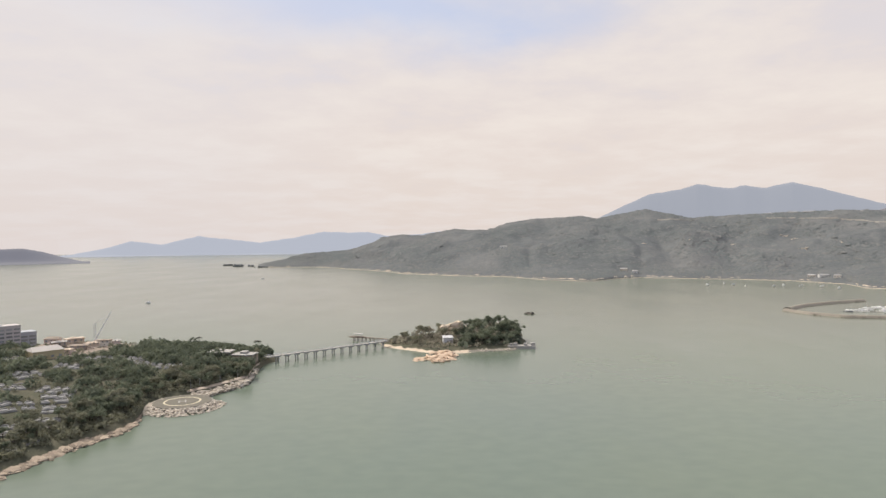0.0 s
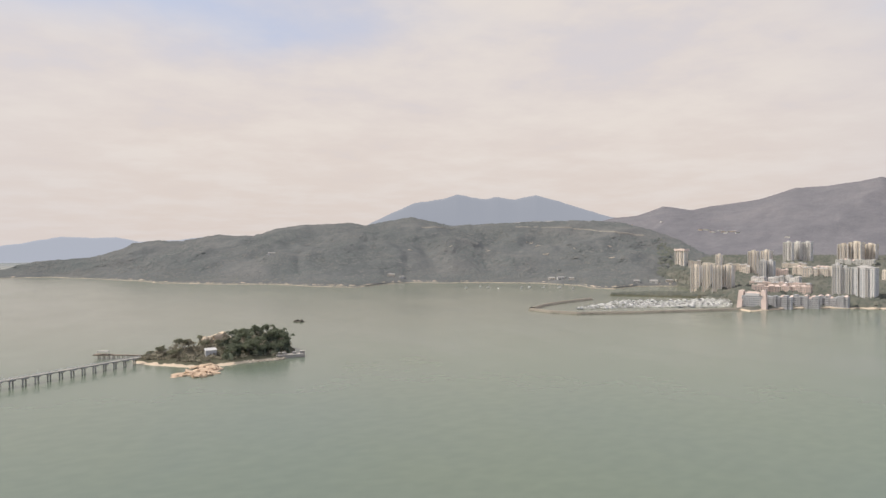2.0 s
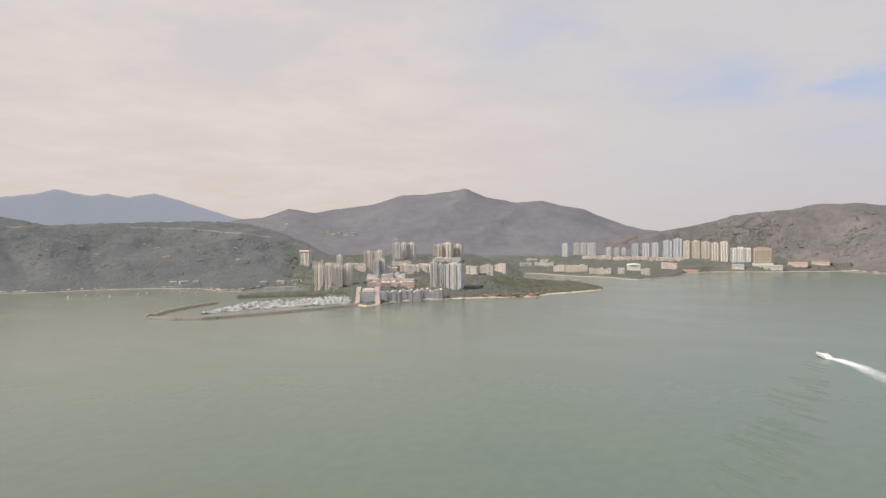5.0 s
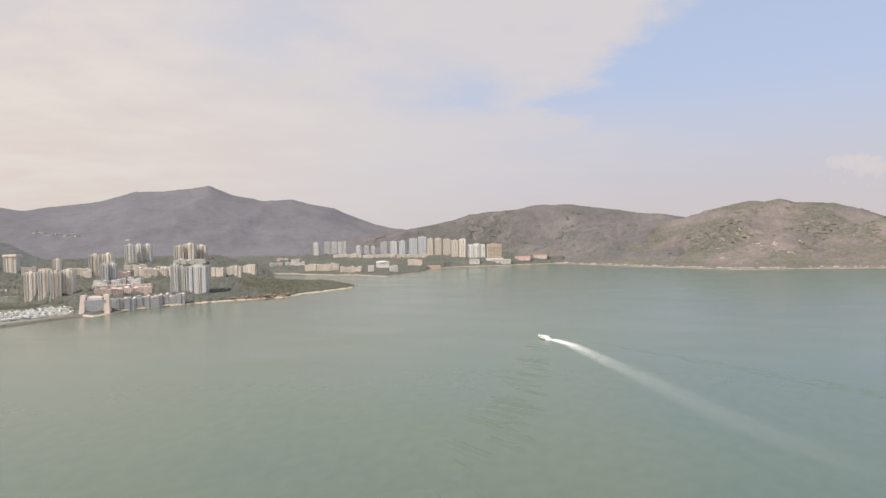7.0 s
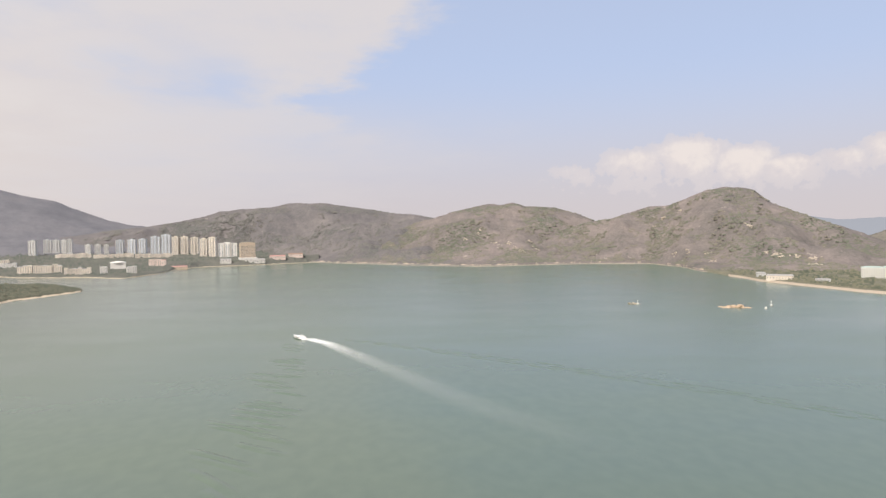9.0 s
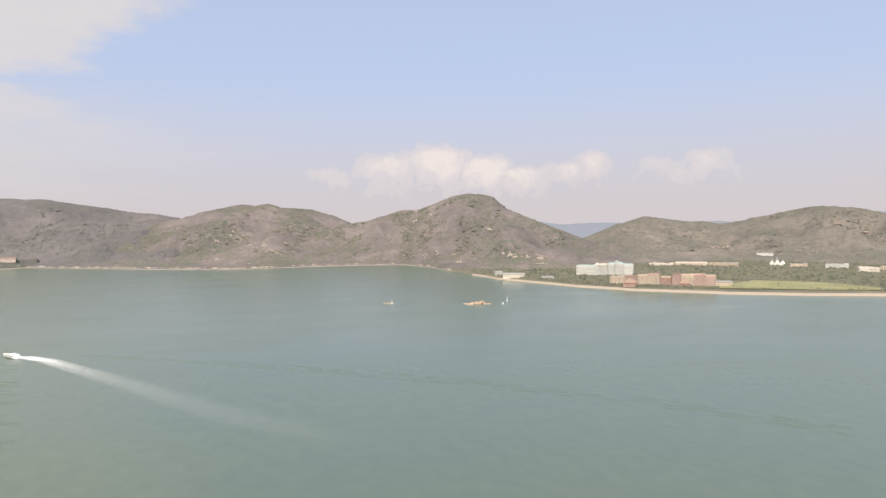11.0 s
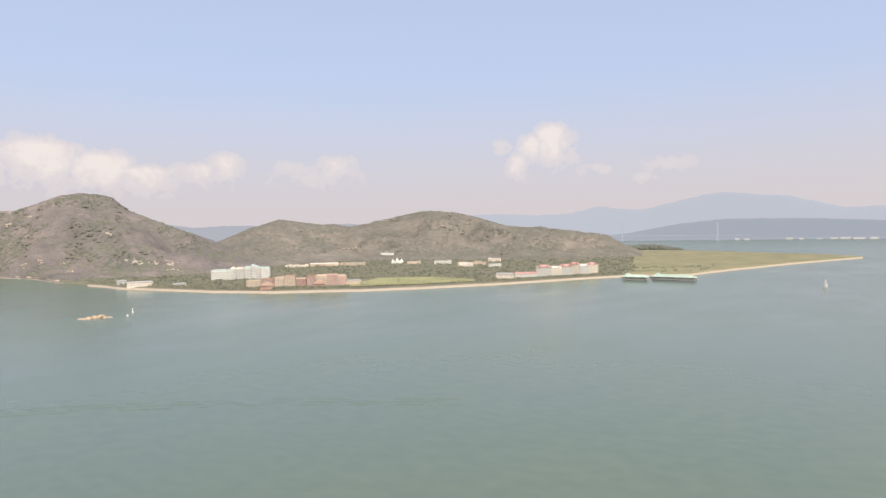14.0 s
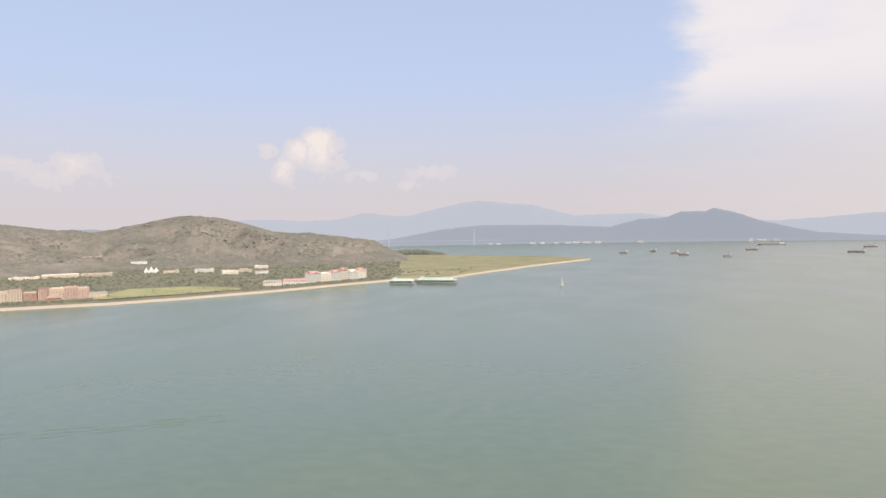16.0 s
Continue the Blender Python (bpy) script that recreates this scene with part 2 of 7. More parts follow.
def water_material():
    m, nt, b = material("sea_water", 0.16, spec=0.5)
    b.inputs["IOR"].default_value = 1.44
    big = noise_node(nt, 0.0018, 4, 0.55, (1, 0.6, 1, 0.6), "World")
    patch = noise_node(nt, 0.009, 5, 0.6, (1, 0.45, 1, -0.4), "World")
    col = ramp_node(nt, big, [(0.3, (0.106, 0.150, 0.126)), (0.7, (0.112, 0.163, 0.104))])
    col = blend(nt, 0.35, col, ramp_node(nt, patch, [(0.3, (0.095, 0.136, 0.114)), (0.7, (0.130, 0.168, 0.116))]))
    # warm reflection of the cream sky, painted into the water colour towards +y
    sky_cast_y = nt.nodes.new("ShaderNodeMapRange")
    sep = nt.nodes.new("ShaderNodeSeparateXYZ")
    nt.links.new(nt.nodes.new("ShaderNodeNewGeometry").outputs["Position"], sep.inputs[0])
    nt.links.new(sep.outputs[1], sky_cast_y.inputs["Value"])
    sky_cast_y.inputs["From Min"].default_value, sky_cast_y.inputs["From Max"].default_value = 120.0, 1050.0
    sky_cast_y.interpolation_type = "SMOOTHSTEP"
    # the same painted sky reflection towards -x
    sky_cast_x = nt.nodes.new("ShaderNodeMapRange")
    nt.links.new(sep.outputs[0], sky_cast_x.inputs["Value"])
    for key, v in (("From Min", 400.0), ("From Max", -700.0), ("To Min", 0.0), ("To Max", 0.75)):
        sky_cast_x.inputs[key].default_value = v
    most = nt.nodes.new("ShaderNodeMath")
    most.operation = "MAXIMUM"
    nt.links.new(sky_cast_y.outputs["Result"], most.inputs[0])
    nt.links.new(sky_cast_x.outputs["Result"], most.inputs[1])
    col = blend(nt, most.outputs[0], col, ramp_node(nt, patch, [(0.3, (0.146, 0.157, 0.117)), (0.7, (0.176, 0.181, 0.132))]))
    # light and dark sides of small ripples, painted as fine colour noise
    fine = noise_node(nt, 0.11, 1, 0.5, (0.8, 1.2, 1, -0.6), "World")
    col = blend(nt, 0.13, col, ramp_node(nt, fine, [(0.3, (0.060, 0.096, 0.074)), (0.7, (0.138, 0.182, 0.130))]))
    nt.links.new(col, b.inputs["Base Color"])
    rr = nt.nodes.new("ShaderNodeMapRange")
    nt.links.new(patch, rr.inputs["Value"])
    for k, v in (("From Min", 0.3), ("From Max", 0.7), ("To Min", 0.19), ("To Max", 0.262)):
        rr.inputs[k].default_value = v
    nt.links.new(rr.outputs["Result"], b.inputs["Roughness"])
    w1 = noise_node(nt, 0.045, 0, 0.5, (1, 0.4, 1, 0.5), "World")
    bump(nt, b, w1, 0.013, 0.8)
    return m


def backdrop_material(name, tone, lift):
    """Far ranges seen through miles of air; the haze is faked light, an emitted colour (lift)."""
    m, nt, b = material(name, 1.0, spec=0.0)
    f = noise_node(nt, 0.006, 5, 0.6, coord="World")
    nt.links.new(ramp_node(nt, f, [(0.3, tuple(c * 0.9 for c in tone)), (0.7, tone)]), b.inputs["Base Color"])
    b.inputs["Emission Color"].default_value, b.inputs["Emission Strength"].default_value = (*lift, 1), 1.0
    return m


M_SEA = water_material()
# hill and far-ground tones are lightened and greyed: air haze put into the colour
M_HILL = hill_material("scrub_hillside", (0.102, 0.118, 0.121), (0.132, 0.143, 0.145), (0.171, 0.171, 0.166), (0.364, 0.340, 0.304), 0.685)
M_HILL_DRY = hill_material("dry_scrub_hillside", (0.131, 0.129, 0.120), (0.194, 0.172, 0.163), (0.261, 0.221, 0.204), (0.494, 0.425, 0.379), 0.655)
M_HILL_BAY = hill_material("hazed_bay_hillside", (0.131, 0.129, 0.132), (0.168, 0.157, 0.158), (0.212, 0.192, 0.186), (0.396, 0.353, 0.329), 0.67)
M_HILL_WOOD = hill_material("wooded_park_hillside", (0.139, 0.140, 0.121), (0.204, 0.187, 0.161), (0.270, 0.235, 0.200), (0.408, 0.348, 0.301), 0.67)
M_FARHILL = hill_material("hazed_far_hillside", (0.162, 0.164, 0.182), (0.184, 0.183, 0.200), (0.207, 0.199, 0.209), (0.319, 0.292, 0.286), 0.70)
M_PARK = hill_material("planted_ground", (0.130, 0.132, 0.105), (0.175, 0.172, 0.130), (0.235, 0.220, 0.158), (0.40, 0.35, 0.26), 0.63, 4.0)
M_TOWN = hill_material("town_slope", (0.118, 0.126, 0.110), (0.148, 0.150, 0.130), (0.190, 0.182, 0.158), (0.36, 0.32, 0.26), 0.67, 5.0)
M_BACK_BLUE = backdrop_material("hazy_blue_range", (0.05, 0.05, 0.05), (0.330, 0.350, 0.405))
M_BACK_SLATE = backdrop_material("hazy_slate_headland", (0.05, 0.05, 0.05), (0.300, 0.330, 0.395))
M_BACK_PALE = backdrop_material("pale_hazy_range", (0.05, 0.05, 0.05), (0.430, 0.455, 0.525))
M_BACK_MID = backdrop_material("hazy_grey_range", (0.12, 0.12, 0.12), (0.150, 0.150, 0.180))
M_SCRUB = hill_material("wooded_ground", (0.065, 0.072, 0.050), (0.095, 0.098, 0.068), (0.140, 0.128, 0.090), (0.30, 0.26, 0.20), 0.68, 6.0)
M_GRASS = hill_material("rough_grass", (0.180, 0.182, 0.118), (0.250, 0.240, 0.148), (0.325, 0.290, 0.180), (0.45, 0.39, 0.28), 0.62, 3.0)
M_LAWN = hill_material("mown_lawn", (0.250, 0.255, 0.130), (0.310, 0.310, 0.160), (0.370, 0.350, 0.200), (0.40, 0.38, 0.24), 0.7, 4.0)
M_SAND = stone("sand", (0.50, 0.41, 0.31), (0.62, 0.52, 0.40), 1.0)
M_ROCK = stone("tan_rock", (0.34, 0.285, 0.22), (0.52, 0.44, 0.34), 1.0, relief=0.8, island=0.5)
M_RIPRAP = stone("riprap_stone", (0.37, 0.325, 0.265), (0.56, 0.495, 0.405), 1.0, relief=0.6, island=0.6)
M_CAPEROCK = stone("weathered_brown_rock", (0.20, 0.16, 0.12), (0.40, 0.325, 0.245), 1.0, relief=0.9, island=0.5)
M_WARMROCK = stone("warm_tan_rock", (0.42, 0.31, 0.22), (0.62, 0.47, 0.34), 1.0, relief=0.8, island=0.4)
M_DARKROCK = stone("dark_wet_rock", (0.07, 0.065, 0.055), (0.14, 0.125, 0.10), 1.0, relief=0.8)
M_CONC = stone("concrete", (0.30, 0.29, 0.27), (0.42, 0.40, 0.37), 1.0, relief=0.1)
M_LEAF = leaf_material("broad_leaves", (0.084, 0.106, 0.080), (0.205, 0.226, 0.150))
M_LEAF_GREY = leaf_material("grey_green_leaves", (0.130, 0.137, 0.100), (0.270, 0.264, 0.182))
M_LEAF_DRY = leaf_material("feathery_dry_leaves", (0.275, 0.256, 0.202), (0.400, 0.372, 0.295), 0.6)
M_BARK = stone("bark", (0.10, 0.08, 0.06), (0.18, 0.15, 0.12), 4.0)


def paint(name, lo, hi, rough=0.7, obj=0.3):
    return stone(name, lo, hi, 0.8, rough, 0.05, 0.0, obj)


def glazing(name, tone, rough=0.12):
    m, nt, b = material(name, rough, 0.0, 0.6)
    o = nt.nodes.new("ShaderNodeNewGeometry")
    nt.links.new(ramp_node(nt, o.outputs["Random Per Island"], [(0.0, tuple(c * 0.6 for c in tone)), (1.0, tuple(c * 1.4 for c in tone))]), b.inputs["Base Color"])
    return m


M_SEAWALL = stone("seawall_stone", (0.36, 0.30, 0.24), (0.47, 0.395, 0.315), 0.8, relief=0.5, island=0.3)
M_BREAK = stone("breakwater_stone", (0.17, 0.155, 0.13), (0.29, 0.262, 0.215), 1.0, relief=0.6, island=0.5)
# cream, grey, blue, tan and rust are lightened to carry the haze
P_CREAM = paint("cream_render", (0.69, 0.61, 0.51), (0.82, 0.745, 0.645))
P_WHITE = paint("white_render", (0.64, 0.62, 0.58), (0.78, 0.76, 0.72))
P_PALE = paint("ivory_render", (0.58, 0.57, 0.53), (0.70, 0.69, 0.64))
P_GREY = paint("pale_grey_render", (0.56, 0.56, 0.56), (0.69, 0.68, 0.66))
P_SLATE = paint("slate_grey_render", (0.31, 0.32, 0.345), (0.42, 0.43, 0.455))
P_BLUE = paint("blue_grey_render", (0.52, 0.55, 0.60), (0.64, 0.67, 0.71))
P_PINK = paint("pink_render", (0.62, 0.50, 0.44), (0.75, 0.62, 0.555))
P_TAN = paint("tan_render", (0.54, 0.43, 0.33), (0.66, 0.54, 0.42))
P_RUST = paint("rust_red_render", (0.42, 0.25, 0.205), (0.52, 0.33, 0.27))
P_OCHRE = paint("ochre_render", (0.46, 0.38, 0.22), (0.58, 0.49, 0.31))
R_PALE = paint("weathered_pale_sheet_roof", (0.33, 0.305, 0.28), (0.46, 0.425, 0.39))
P_DUSK = paint("dusty_pink_grey_render", (0.44, 0.40, 0.39), (0.56, 0.51, 0.49))
P_LODGE = paint("faded_brick_render", (0.42, 0.28, 0.23), (0.55, 0.38, 0.32))
P_HARBOUR = paint("blue_grey_harbour_render", (0.40, 0.41, 0.43), (0.54, 0.54, 0.55))
R_RED = paint("red_roof_tiles", (0.46, 0.25, 0.23), (0.56, 0.33, 0.30))
R_TEAL = paint("pale_teal_roof", (0.46, 0.57, 0.56), (0.56, 0.66, 0.64))
R_GREEN = paint("pale_green_roof", (0.42, 0.55, 0.47), (0.56, 0.66, 0.58))
R_GREY = paint("grey_roof", (0.33, 0.32, 0.31), (0.46, 0.44, 0.42))
R_BROWN = paint("brown_roof", (0.30, 0.20, 0.15), (0.40, 0.28, 0.22))
# glass tones are paled too, haze being put into their colour
G_DARK = glazing("window_glass", (0.24, 0.24, 0.24))
G_BLUE = glazing("blue_window_glass", (0.25, 0.28, 0.31))
M_HULL_WHITE = stone("white_gelcoat", (0.74, 0.74, 0.72), (0.84, 0.83, 0.81), 1.0, 0.35, 0.0, 0.0, 0.3)
M_HULL_DARK = stone("dark_hull_paint", (0.13, 0.14, 0.17), (0.20, 0.21, 0.24), 1.0, 0.6, 0.1, 0.0, 0.4)
M_HULL_RUST = stone("rust_red_hull_paint", (0.30, 0.16, 0.12), (0.38, 0.21, 0.16), 1.0, 0.7, 0.1)
M_SAIL = stone("white_sailcloth", (0.78, 0.78, 0.77), (0.85, 0.85, 0.84), 1.0, 0.8, 0.0)
M_STEEL = stone("painted_steel", (0.45, 0.46, 0.48), (0.58, 0.58, 0.60), 2.0, 0.5, 0.05)
M_MARBLE = stone("pale_grave_stone", (0.20, 0.195, 0.185), (0.36, 0.35, 0.33), 1.5, 0.7, 0.1, 0.3)
M_TARMAC = stone("worn_tarmac", (0.125, 0.116, 0.092), (0.180, 0.166, 0.132), 1.5, 0.9, 0.1)
M_MARK = stone("faded_yellow_marking", (0.50, 0.44, 0.30), (0.60, 0.54, 0.40), 2.0, 0.8, 0.0)
M_TIMBER = stone("weathered_timber", (0.16, 0.13, 0.10), (0.26, 0.21, 0.17), 3.0, 0.9, 0.2)
M_TRACK = stone("pale_track_earth", (0.19, 0.175, 0.155), (0.31, 0.285, 0.25), 0.3, 0.95, 0.3)
M_EARTH = stone("quarried_earth", (0.20, 0.165, 0.13), (0.46, 0.38, 0.31), 1.0, 0.95, 0.7, 0.35)


def foam_material():
    m, nt, b = material("sea_foam", 0.9, spec=0.1)
    b.inputs["Base Color"].default_value = (0.72, 0.75, 0.72, 1)
    f = noise_node(nt, 0.3, 5, 0.65, (1, 0.5, 1, 0.7), "World")
    sc = nt.nodes.new("ShaderNodeAttribute")
    sc.attribute_name = "froth"
    add = nt.nodes.new("ShaderNodeMath")
    add.operation = "MULTIPLY"
    nt.links.new(f, add.inputs[0])
    nt.links.new(sc.outputs["Fac"], add.inputs[1])
    mr = nt.nodes.new("ShaderNodeMapRange")
    nt.links.new(add.outputs[0], mr.inputs["Value"])
    mr.inputs["From Min"].default_value, mr.inputs["From Max"].default_value = 0.02, 0.55
    nt.links.new(mr.outputs["Result"], b.inputs["Alpha"])
    return m


M_FOAM = foam_material()

# ---- building helpers ----
def at(az, d, z=0.0):
    """A place by bearing (degrees clockwise from +y), range and height."""
    a = radians(az)
    return Vector((d * math.sin(a), d * math.cos(a), z))


def facing(az, d, z=0.0, turn=0.0):
    """A pose at that place whose -y side faces the origin."""
    p = at(az, d, z)
    return pose(p.x, p.y, p.z, 0, 0, -az + turn)


class Shape:
    """Vertices and faces of one mesh."""

    def __init__(self):
        self.v, self.f = [], []

    def add(self, verts, faces):
        k = len(self.v)
        self.v.extend(verts)
        self.f.extend([tuple(i + k for i in f) for f in faces])
        return self

    def prism(self, poly, z0, z1, scale=1.0):
        n = len(poly)
        cx, cy = sum(p[0] for p in poly) / n, sum(p[1] for p in poly) / n
        top = [(cx + (p[0] - cx) * scale, cy + (p[1] - cy) * scale, z1) for p in poly]
        return self.add([(p[0], p[1], z0) for p in poly] + top,
                        [tuple(range(n - 1, -1, -1)), tuple(range(n, 2 * n))] + [(i, (i + 1) % n, (i + 1) % n + n, i + n) for i in range(n)])

    def box(self, x0, x1, y0, y1, z0, z1, scale=1.0):
        return self.prism([(x0, y0), (x1, y0), (x1, y1), (x0, y1)], z0, z1, scale)

    def rod(self, a, b, r0, r1=None, n=6):
        a, b = Vector(a), Vector(b)
        r1 = r0 if r1 is None else r1
        q = (b - a).to_track_quat("Z", "Y")
        ring = [Vector((math.cos(6.2832 * i / n), math.sin(6.2832 * i / n), 0)) for i in range(n)]
        return self.add([tuple(a + q @ (c * r0)) for c in ring] + [tuple(b + q @ (c * r1)) for c in ring],
                        [tuple(range(n - 1, -1, -1)), tuple(range(n, 2 * n))] + [(i, (i + 1) % n, (i + 1) % n + n, i + n) for i in range(n)])

    def mesh(self, name, mat, smooth=False):
        me = bpy.data.meshes.new(name)
        me.from_pydata(self.v, [], self.f)
        me.materials.append(mat)
        if smooth:
            me.polygons.foreach_set("use_smooth", [True] * len(me.polygons))
        me.update()
        return me


def part(name, shape, mat, parent=None, label="", smooth=False):
    me = shape if isinstance(shape, bpy.types.Mesh) else shape.mesh(name, mat, smooth)
    ob = new(name, me)
    if parent is not None:
        ob.parent = parent
    return tagged(ob, label)


def thing(name, m, label, category, group="", kind=""):
    e = new(name)
    e.empty_display_size = 1.0
    e.matrix_world = m
    return tagged(e, label, category, group, kind)


def interp(rows, k, az):
    return np.interp(az, [r[0] for r in rows], [r[k] for r in rows])


def terrain(name, az0, az1, step, lines, mat, label, relief, seed=0, grain=0.004, spurs=6):
    """Land between given lines, near to far. Each line: (function of bearing giving range, function giving height).
    relief: for each strip, its rows and the height of its spurs and gullies."""
    azs = np.arange(az0, az1 + step * 0.5, step)
    rings = [[(float(np.interp(0, [0], [rf(a)])), float(zf(a))) for a in azs] for rf, zf in lines]
    # broad form of each line: small crest detail must not run down the whole slope
    k = max(1, int(2.4 / step))
    pad = lambda v: np.convolve(np.concatenate([np.full(k, v[0]), v, np.full(k, v[-1])]), np.ones(2 * k + 1) / (2 * k + 1), "valid")
    broad = [pad(np.array([z for _, z in ring])) for ring in rings]
    V, F, rows = [], [], []
    for s, (n, amp) in enumerate(relief):
        for j in range(n + (s == len(relief) - 1)):
            f = j / n
            rows.append((s, f, amp))
    H = []
    for s, f, amp in rows:
        line = []
        for i, a in enumerate(azs):
            d0, z0 = rings[s][i]
            d1, z1 = rings[s + 1][i]
            d = d0 + (d1 - d0) * f
            if amp > 20:
                z1 = broad[s + 1][i] + (z1 - broad[s + 1][i]) * f ** 5
            z = z0 + (z1 - z0) * (f if amp < 0.5 else (0.55 * f + 0.45 * f * f * (3 - 2 * f)))
            p = at(a, d)
            if amp > 20:
                amp_a = amp * min(1.0, 0.05 + min(i, len(azs) - 1 - i) * step / 4.0)
            else:
                amp_a = amp
            if amp:
                e = math.sin(math.pi * min(1, f)) ** 0.7
                q = Vector((p.x * grain, p.y * grain, seed * 7.3))
                n1 = 1 - abs(noise.noise(q)) * 2.0
                n2 = noise.fractal(q * 2.7, 1.0, 2.0, 4)
                z += amp_a * e * (0.50 * n1 - 0.24 + 0.26 * n2)
                if amp > 20:
                    bend = a + 1.4 * noise.noise(q * 0.9)
                    rib = abs(noise.noise(Vector((bend * 0.21, d * 0.0009, seed * 3.1)))) + 0.3 * abs(noise.noise(Vector((bend * 0.55, d * 0.0016, seed * 5.3))))
                    z += amp_a * e * (1.15 - 0.75 * f) * (0.85 * rib - 0.22)
                z += amp_a * 0.018 * noise.fractal(q * 13, 0.8, 2.0, 3) * (1 if f > 0 or s > 0 else 0)
            line.append((p.x, p.y, z))
        V.extend(line)
        H.append(line)
    na = len(azs)
    F = [(j * na + i, j * na + i + 1, (j + 1) * na + i + 1, (j + 1) * na + i) for j in range(len(rows) - 1) for i in range(na - 1)]
    me = bpy.data.meshes.new(name)
    me.from_pydata(V, [], [f[::-1] for f in F])
    me.materials.append(mat)
    me.polygons.foreach_set("use_smooth", [True] * len(me.polygons))
    ob = tagged(new(name, me), label, "land", kind="structure")
    grid = np.array(H)

    def height(az, d):
        i = min(max((az - az0) / step, 0), na - 1.001)
        i0, fi = int(i), i - int(i)
        col = grid[:, i0] * (1 - fi) + grid[:, i0 + 1] * fi
        r = np.hypot(col[:, 0], col[:, 1])
        return float(np.interp(d, r, col[:, 2]))
    return ob, height


def crest_z(d, el):
    return EYE_Z + d * math.tan(radians(el))


def rough_line(v, az, seed, amp, freq=1.6):
    return v + amp * noise.fractal(Vector((az * freq, seed * 3.7, 0.5)), 0.8, 2.0, 4)


def mountain(name, crest, d_crest, foot, d_back, mat, label, step=0.2, spur=60.0, rows=34, seed=0, jag=3.0, mid=None, grain=0.004):
    """A range: its crest as (bearing, elevation seen from the hovering eye), crest range, foot line and back."""
    dc = d_crest if callable(d_crest) else (lambda a: d_crest)
    ft = (lambda a: interp(foot, 1, a)) if isinstance(foot, list) else (lambda a: foot)
    soft = lambda a: float(np.mean([ft(a + k) for k in np.linspace(-7.5, 7.5, 31)]))
    skirt = lambda a: min(max(ft(a) + 25, soft(a) + 70), ft(a) + 0.3 * (dc(a) - ft(a)) + 6)
    lines = [(lambda a: ft(a) - 6, lambda a: -4.0), (ft, lambda a: 2.5), (skirt, lambda a: 2.5 + min(0.16 * (skirt(a) - ft(a)), 12.0))]
    relief = [(1, 0.0), (5, 3.0)]
    if mid:
        lines.append((lambda a: interp(mid, 1, a), lambda a: interp(mid, 2, a)))
        relief.append((10, 3.0))
    lines += [(lambda a: dc(a), lambda a: max(1.0, rough_line(crest_z(dc(a), interp(crest, 1, a)), a, seed, jag))), (lambda a: d_back if not callable(d_back) else d_back(a), lambda a: -6.0)]
    relief += [(rows, spur), (6, 10.0)]
    return terrain(name, crest[0][0], crest[-1][0], step, lines, mat, label, relief, seed, grain)


# ---- sea ----
def sea():
    s = Shape()
    n = 96
    radii = [0, 60, 150, 300, 500, 800, 1200, 1800, 2600, 3600, 5200, 9000, 30000]
    vs, fs = [(0, 0, 0)], []
    for r in radii[1:]:
        vs += [(r * math.cos(6.28318531 * i / n), r * math.sin(6.28318531 * i / n), 0) for i in range(n)]
    fs += [(0, 1 + i, 1 + (i + 1) % n) for i in range(n)]
    for k in range(len(radii) - 2):
        a, b = 1 + k * n, 1 + (k + 1) * n
        fs += [(a + i, b + i, b + (i + 1) % n, a + (i + 1) % n) for i in range(n)]
    s.add(vs, fs)
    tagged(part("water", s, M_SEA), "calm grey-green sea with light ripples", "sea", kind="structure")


sea()

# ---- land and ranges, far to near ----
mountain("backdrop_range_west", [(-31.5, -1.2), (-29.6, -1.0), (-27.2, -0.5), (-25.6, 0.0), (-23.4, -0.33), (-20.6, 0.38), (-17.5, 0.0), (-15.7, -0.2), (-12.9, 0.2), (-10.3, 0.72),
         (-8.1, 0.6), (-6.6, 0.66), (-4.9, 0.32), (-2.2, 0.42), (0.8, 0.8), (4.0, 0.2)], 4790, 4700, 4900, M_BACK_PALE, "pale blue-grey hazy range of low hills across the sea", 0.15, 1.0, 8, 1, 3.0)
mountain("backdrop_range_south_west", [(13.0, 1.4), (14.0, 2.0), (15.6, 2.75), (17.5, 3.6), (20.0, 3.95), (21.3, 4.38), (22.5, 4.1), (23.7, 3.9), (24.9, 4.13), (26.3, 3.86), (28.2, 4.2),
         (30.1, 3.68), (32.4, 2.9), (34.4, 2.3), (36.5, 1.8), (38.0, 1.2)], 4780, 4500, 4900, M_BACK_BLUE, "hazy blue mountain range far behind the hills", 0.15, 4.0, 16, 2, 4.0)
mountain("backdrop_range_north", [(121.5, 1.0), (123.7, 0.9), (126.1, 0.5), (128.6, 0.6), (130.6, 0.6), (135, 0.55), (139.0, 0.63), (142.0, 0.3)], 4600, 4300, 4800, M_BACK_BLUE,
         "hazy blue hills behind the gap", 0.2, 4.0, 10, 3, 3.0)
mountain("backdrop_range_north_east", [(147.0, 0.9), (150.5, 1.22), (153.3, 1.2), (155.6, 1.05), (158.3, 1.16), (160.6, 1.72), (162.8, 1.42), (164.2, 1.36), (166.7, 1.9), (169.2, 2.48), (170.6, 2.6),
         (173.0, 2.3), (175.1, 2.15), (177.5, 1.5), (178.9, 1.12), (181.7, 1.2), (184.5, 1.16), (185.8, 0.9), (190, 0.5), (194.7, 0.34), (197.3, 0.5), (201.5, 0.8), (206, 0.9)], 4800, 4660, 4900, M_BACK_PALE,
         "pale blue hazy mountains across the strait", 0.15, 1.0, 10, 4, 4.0)
